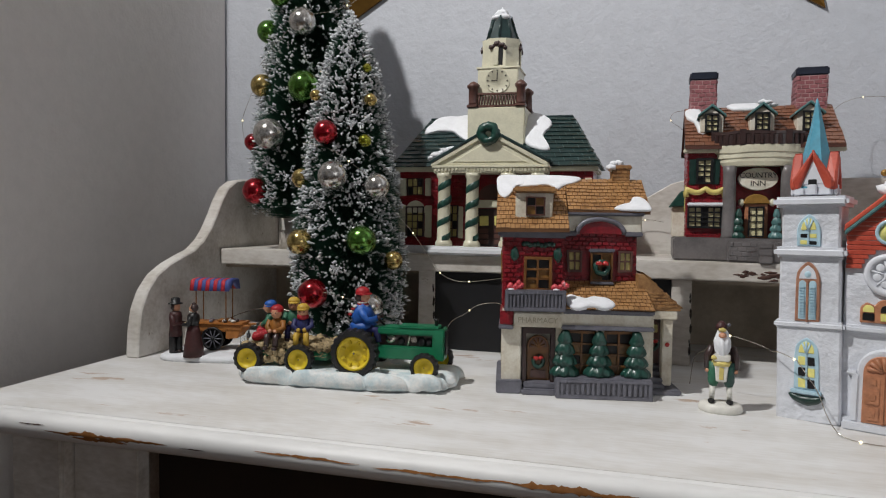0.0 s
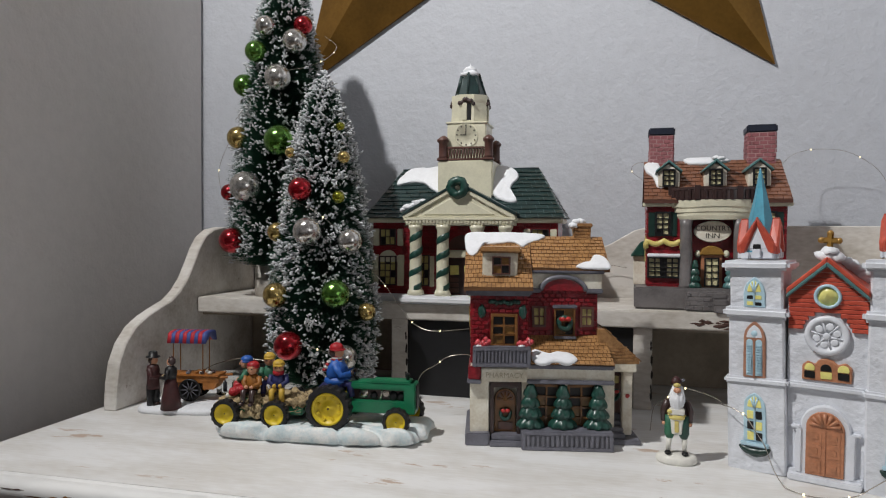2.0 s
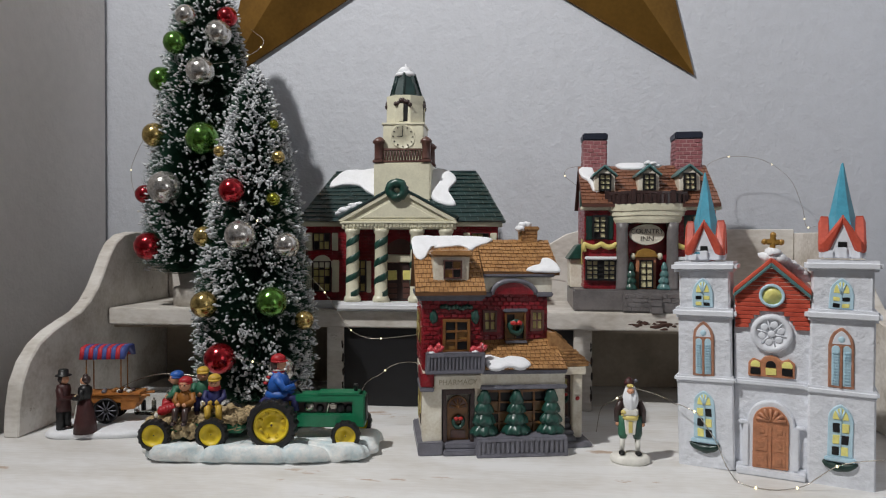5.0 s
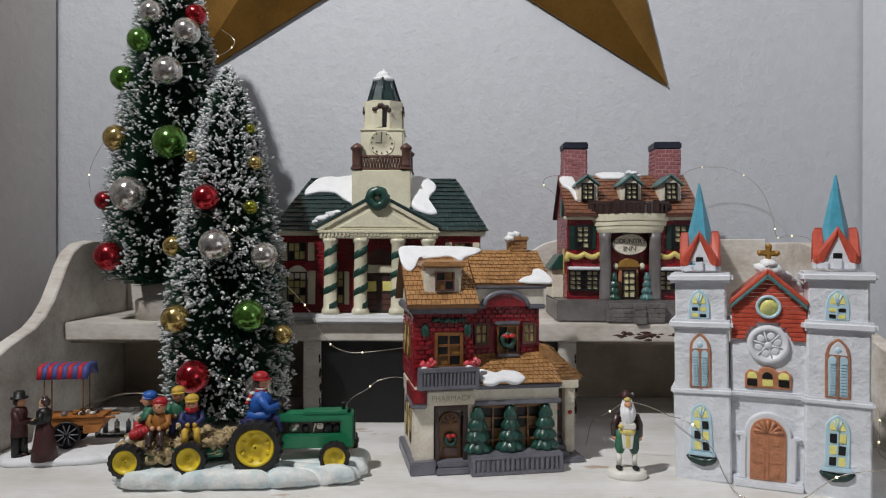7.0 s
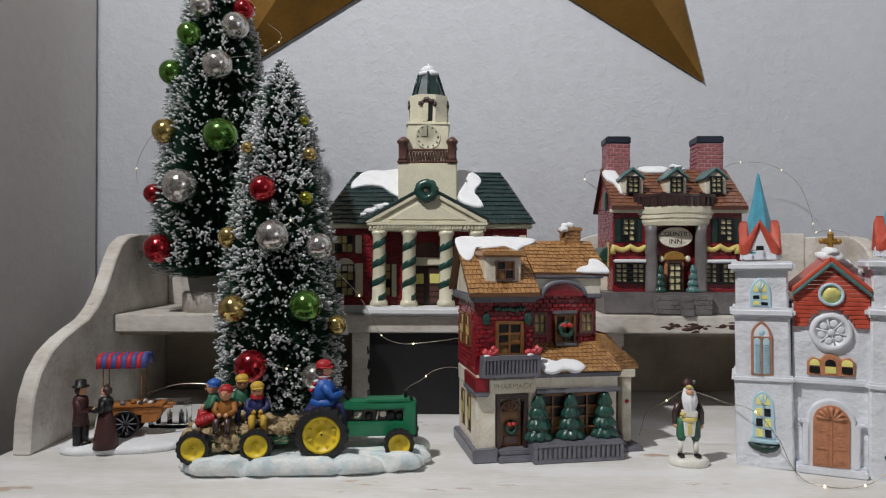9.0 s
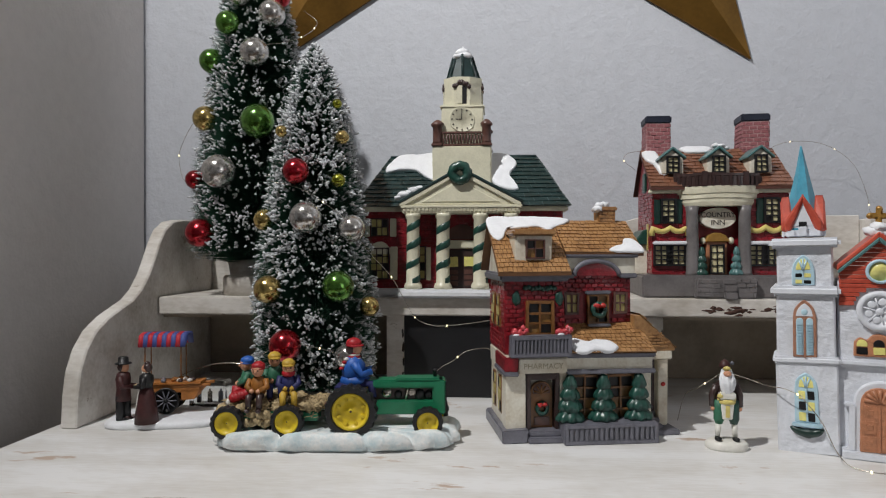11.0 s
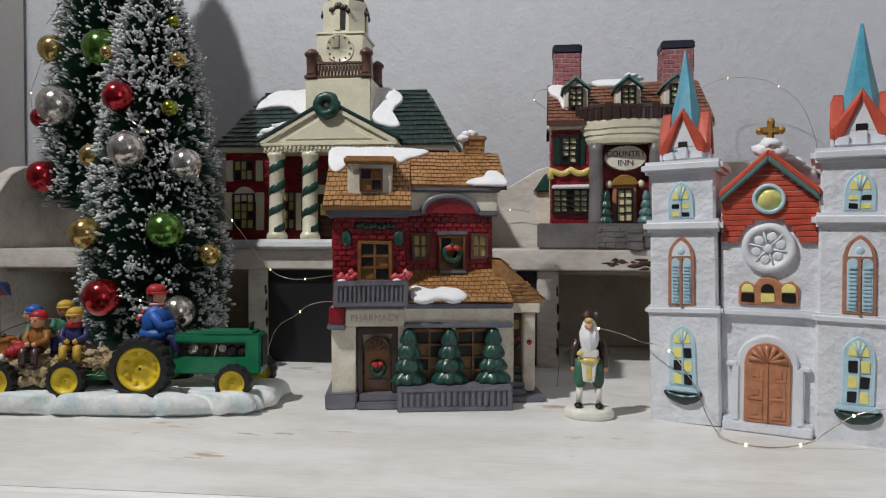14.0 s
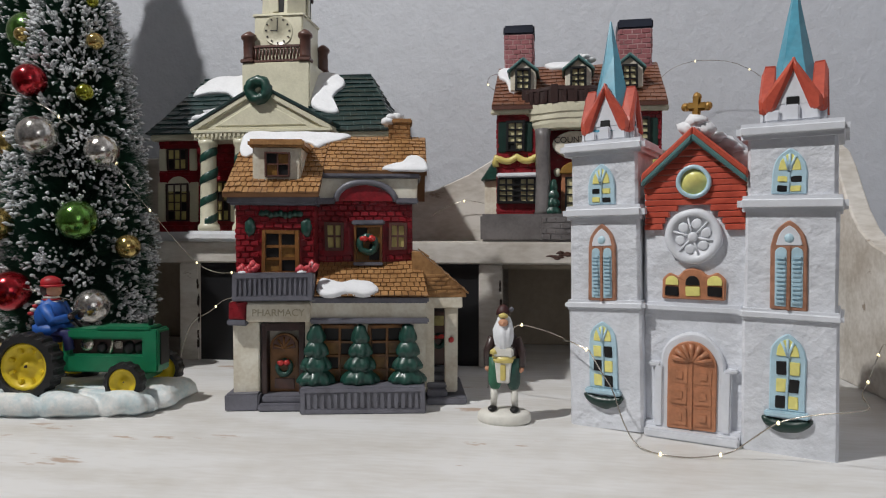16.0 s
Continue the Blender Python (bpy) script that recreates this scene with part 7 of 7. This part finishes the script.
def build_figurine():
    s = Solid()
    s.lathe([(0.0172, 0.0), (0.0182, 0.002), (0.0178, 0.0055), (0.0155, 0.0075), (0.001, 0.008)], WHITEP, n=28, sy=0.75)
    for g in (-1, 1):
        x = g * 0.0066
        s.ball(x * 1.12, -0.0035, 0.0092, 0.0031, BLACK, 0.0055, 0.0018, 2)
        s.tube([(x * 1.1, 0, 0.009), (x, 0, 0.024)], 0.0021, WHITEP, 9, 0.0027)
        s.lathe([(0.003, 0.022), (0.0046, 0.026), (0.0046, 0.034), (0.0042, 0.043)], CLOTHGREEN if g < 0 else GREEN, x * 0.95, 0, 0, 12)
        s.tube([(g * 0.0078, 0.001, 0.056), (g * 0.0115, 0.002, 0.047), (g * 0.0112, 0.001, 0.037)], 0.0033, DARKBROWN, 8, 0.0029)
        s.ball(g * 0.0112, 0, 0.0352, 0.0024, SKIN, None, None, 1)
    s.lathe([(0.0108, 0.034), (0.0102, 0.042), (0.0082, 0.052), (0.0084, 0.057), (0.004, 0.0615)], DARKBROWN, 0, 0.003, 0, 16, sy=0.7)
    s.prism([(-0.0042, 0.0265), (0.0042, 0.0265), (0.0058, 0.042), (-0.0058, 0.042)], -0.0055, -0.002, WHITEP, 0.0008)
    s.box(-0.0018, 0.0018, -0.0062, -0.005, 0.0285, 0.039, SWAG, 0.0006)
    s.lathe([(0.0078, 0.0402), (0.0082, 0.042), (0.0078, 0.0442)], SWAG, 0, -0.001, 0, 16, sy=0.75)
    s.box(-0.0068, 0.0068, -0.0068, 0.0, 0.0442, 0.0505, WHITEP, 0.001)
    s.ball(-0.0062, -0.006, 0.0475, 0.003, SWAG, 0.002, 0.0024, 1)
    rng = random.Random(2)
    rows, n, verts = [(0.0012, 0.0455), (0.0045, 0.0485), (0.0074, 0.053), (0.0088, 0.058), (0.0086, 0.0625), (0.0072, 0.0665), (0.0056, 0.0695), (0.003, 0.0712)], 40, []
    for rr, zz in rows:
        for i in range(n):
            a = 2 * math.pi * i / n
            q = 0.72 * rr * (1 + 0.13 * math.sin(9 * a + 260 * zz) + 0.14 * noise.noise(Vector((math.cos(a) * 4, math.sin(a) * 4, zz * 260))))
            verts.append((q * math.cos(a), -0.0042 + 0.55 * q * math.sin(a) + 0.003 * (zz > 0.064), zz + 0.0006 * math.sin(7 * a)))
    s.add(verts, [(j * n + i, j * n + (i + 1) % n, (j + 1) * n + (i + 1) % n, (j + 1) * n + i) for j in range(len(rows) - 1) for i in range(n)], SNOW, True)
    s.ball(0, 0.0005, 0.0655, 0.0048, SKIN, 0.005, 0.006, 2)
    s.ball(0, -0.0046, 0.0668, 0.0034, SKIN, 0.0032, 0.0026, 2)
    s.ball(0, -0.0078, 0.0662, 0.0013, SKIN, None, None, 1)
    s.ball(0, -0.003, 0.0712, 0.0038, SWAG, 0.003, 0.0022, 1, 0.3)
    s.lathe([(0.005, 0.0715), (0.0045, 0.0745), (0.003, 0.077), (0.001, 0.0785)], MAROON, -0.001, 0.0015, 0, 14)
    s.ball(0.0048, 0, 0.0755, 0.0018, GREY, None, None, 1)
    return single("figurine", s, "painted resin bearded figurine on a white round base", "figurine", pose(0.0775, 0.6235, 0, 0, 0, -6))


build_figurine()


# ---- clear battery box behind the wagon ----
def build_box():
    b = thing("battery_box", pose(-0.452, 0.752, 0, 0, 0, 2), "clear plastic battery box of the string lights", "battery box")
    s = Solid().box(-0.0185, 0.0225, -0.011, 0.011, 0.0, 0.029, CLEAR, 0.0015)
    part("case", s, b, "clear plastic case")
    for i in range(3):
        part("battery", Solid().lathe([(0.0028, 0), (0.0028, 0.012), (0.0012, 0.012), (0.0012, 0.015)], WIRE if i % 2 else GREY, -0.010 + 0.0125 * i, 0, 0.004, 12), b)
    return b


build_box()


# ---- string lights ----
def bent(points, n=6):
    """Points on a smooth line through the given ones."""
    p = [Vector(q) for q in points]
    p = [p[0] * 2 - p[1]] + p + [p[-1] * 2 - p[-2]]
    out = []
    for a, b, c, d in zip(p, p[1:], p[2:], p[3:]):
        for i in range(n):
            u = i / n
            out.append(0.5 * (2 * b + (c - a) * u + (2 * a - 5 * b + 4 * c - d) * u * u + (3 * b - 3 * c + d - a) * u ** 3))
    return out + [p[-2]]


def string_light(points, bulbs=None, r=0.00032):
    ob = thing("string_light", pose(0, 0, 0), "thin silver wire string light with tiny warm bulbs", "string light", "string lights")
    line = bent(points)
    part("wire", Solid().tube(line, r, WIRE, 5), ob)
    total = len(line) - 1
    for u in bulbs or ():
        q = line[round(u * total)]
        part("bulb", Solid().ball(q.x, q.y, q.z, 0.0010, LED, 0.0009, 0.0013, 1), ob)
    return ob


string_light([(-0.279, 0.735, 0.194), (-0.258, 0.722, 0.17), (-0.2372, 0.7227, 0.147), (-0.2265, 0.745, 0.121), (-0.2178, 0.768, 0.0993), (-0.2, 0.767, 0.091), (-0.1813, 0.764, 0.0905), (-0.15, 0.757, 0.095), (-0.127, 0.745, 0.1)], (0.02, 0.26, 0.5, 0.75))
string_light([(-0.2, 0.7, 0.012), (-0.188, 0.7, 0.049), (-0.17, 0.7, 0.062), (-0.156, 0.7, 0.072), (-0.134, 0.705, 0.074), (-0.118, 0.72, 0.06)], (0.45,))
string_light([(0.06, 0.72, 0.0), (0.062, 0.70, 0.03), (0.069, 0.68, 0.042), (0.077, 0.672, 0.05), (0.086, 0.66, 0.06), (0.103, 0.66, 0.057), (0.118, 0.655, 0.052), (0.1165, 0.625, 0.055), (0.1215, 0.612, 0.056), (0.132, 0.603, 0.052)], (0.3, 0.46, 0.98), 0.0004)
string_light([(0.132, 0.603, 0.052), (0.139, 0.593, 0.04), (0.145, 0.590, 0.03), (0.151, 0.583, 0.012), (0.158, 0.574, 0.002), (0.171, 0.562, 0.001), (0.188, 0.56, 0.001), (0.206, 0.562, 0.004), (0.216, 0.560, 0.012), (0.229, 0.556, 0.023), (0.244, 0.5505, 0.029), (0.262, 0.545, 0.033), (0.278, 0.563, 0.031), (0.291, 0.6, 0.03), (0.304, 0.62, 0.036), (0.33, 0.66, 0.05), (0.352, 0.70, 0.045)], (0.3, 0.42, 0.56, 0.86, 0.92), 0.0004)
string_light([(-0.49, 0.715, 0.024), (-0.471, 0.72, 0.038), (-0.453, 0.72, 0.046), (-0.426, 0.72, 0.053), (-0.393, 0.722, 0.052), (-0.37, 0.725, 0.045)], (0.1,), 0.0006)
string_light([(-0.507, 0.83, 0.255), (-0.527, 0.845, 0.269), (-0.534, 0.85, 0.298), (-0.525, 0.85, 0.323), (-0.5, 0.83, 0.345)], (0.5,))
string_light([(-0.479, 0.803, 0.361), (-0.449, 0.798, 0.391), (-0.416, 0.805, 0.421), (-0.385, 0.825, 0.433), (-0.362, 0.84, 0.447), (-0.352, 0.85, 0.465), (-0.369, 0.85, 0.48)], (0.6, 0.75))
string_light([(-0.36, 0.698, 0.248), (-0.331, 0.699, 0.241), (-0.305, 0.698, 0.226), (-0.281, 0.705, 0.206), (-0.275, 0.735, 0.188)], (0.5, 0.9))
string_light([(-0.367, 0.688, 0.068), (-0.342, 0.680, 0.081), (-0.314, 0.682, 0.078), (-0.288, 0.69, 0.07)], (0.3, 0.75))
string_light([(0.235, 0.95, 0.30), (0.255, 0.972, 0.317), (0.283, 0.974, 0.324), (0.323, 0.974, 0.319), (0.36, 0.974, 0.293), (0.378, 0.974, 0.252), (0.384, 0.974, 0.225), (0.40, 0.972, 0.226), (0.43, 0.972, 0.221), (0.45, 0.972, 0.19), (0.455, 0.972, 0.15)], (0.18, 0.33, 0.55, 0.62, 0.72))
string_light([(0.075, 0.95, 0.272), (0.057, 0.93, 0.284), (0.045, 0.93, 0.294), (0.049, 0.93, 0.304), (0.07, 0.935, 0.308)], (0.5,))
string_light([(-0.02, 0.94, 0.148), (0.0, 0.945, 0.16), (0.02, 0.945, 0.165), (0.04, 0.945, 0.162)], (0.6,))
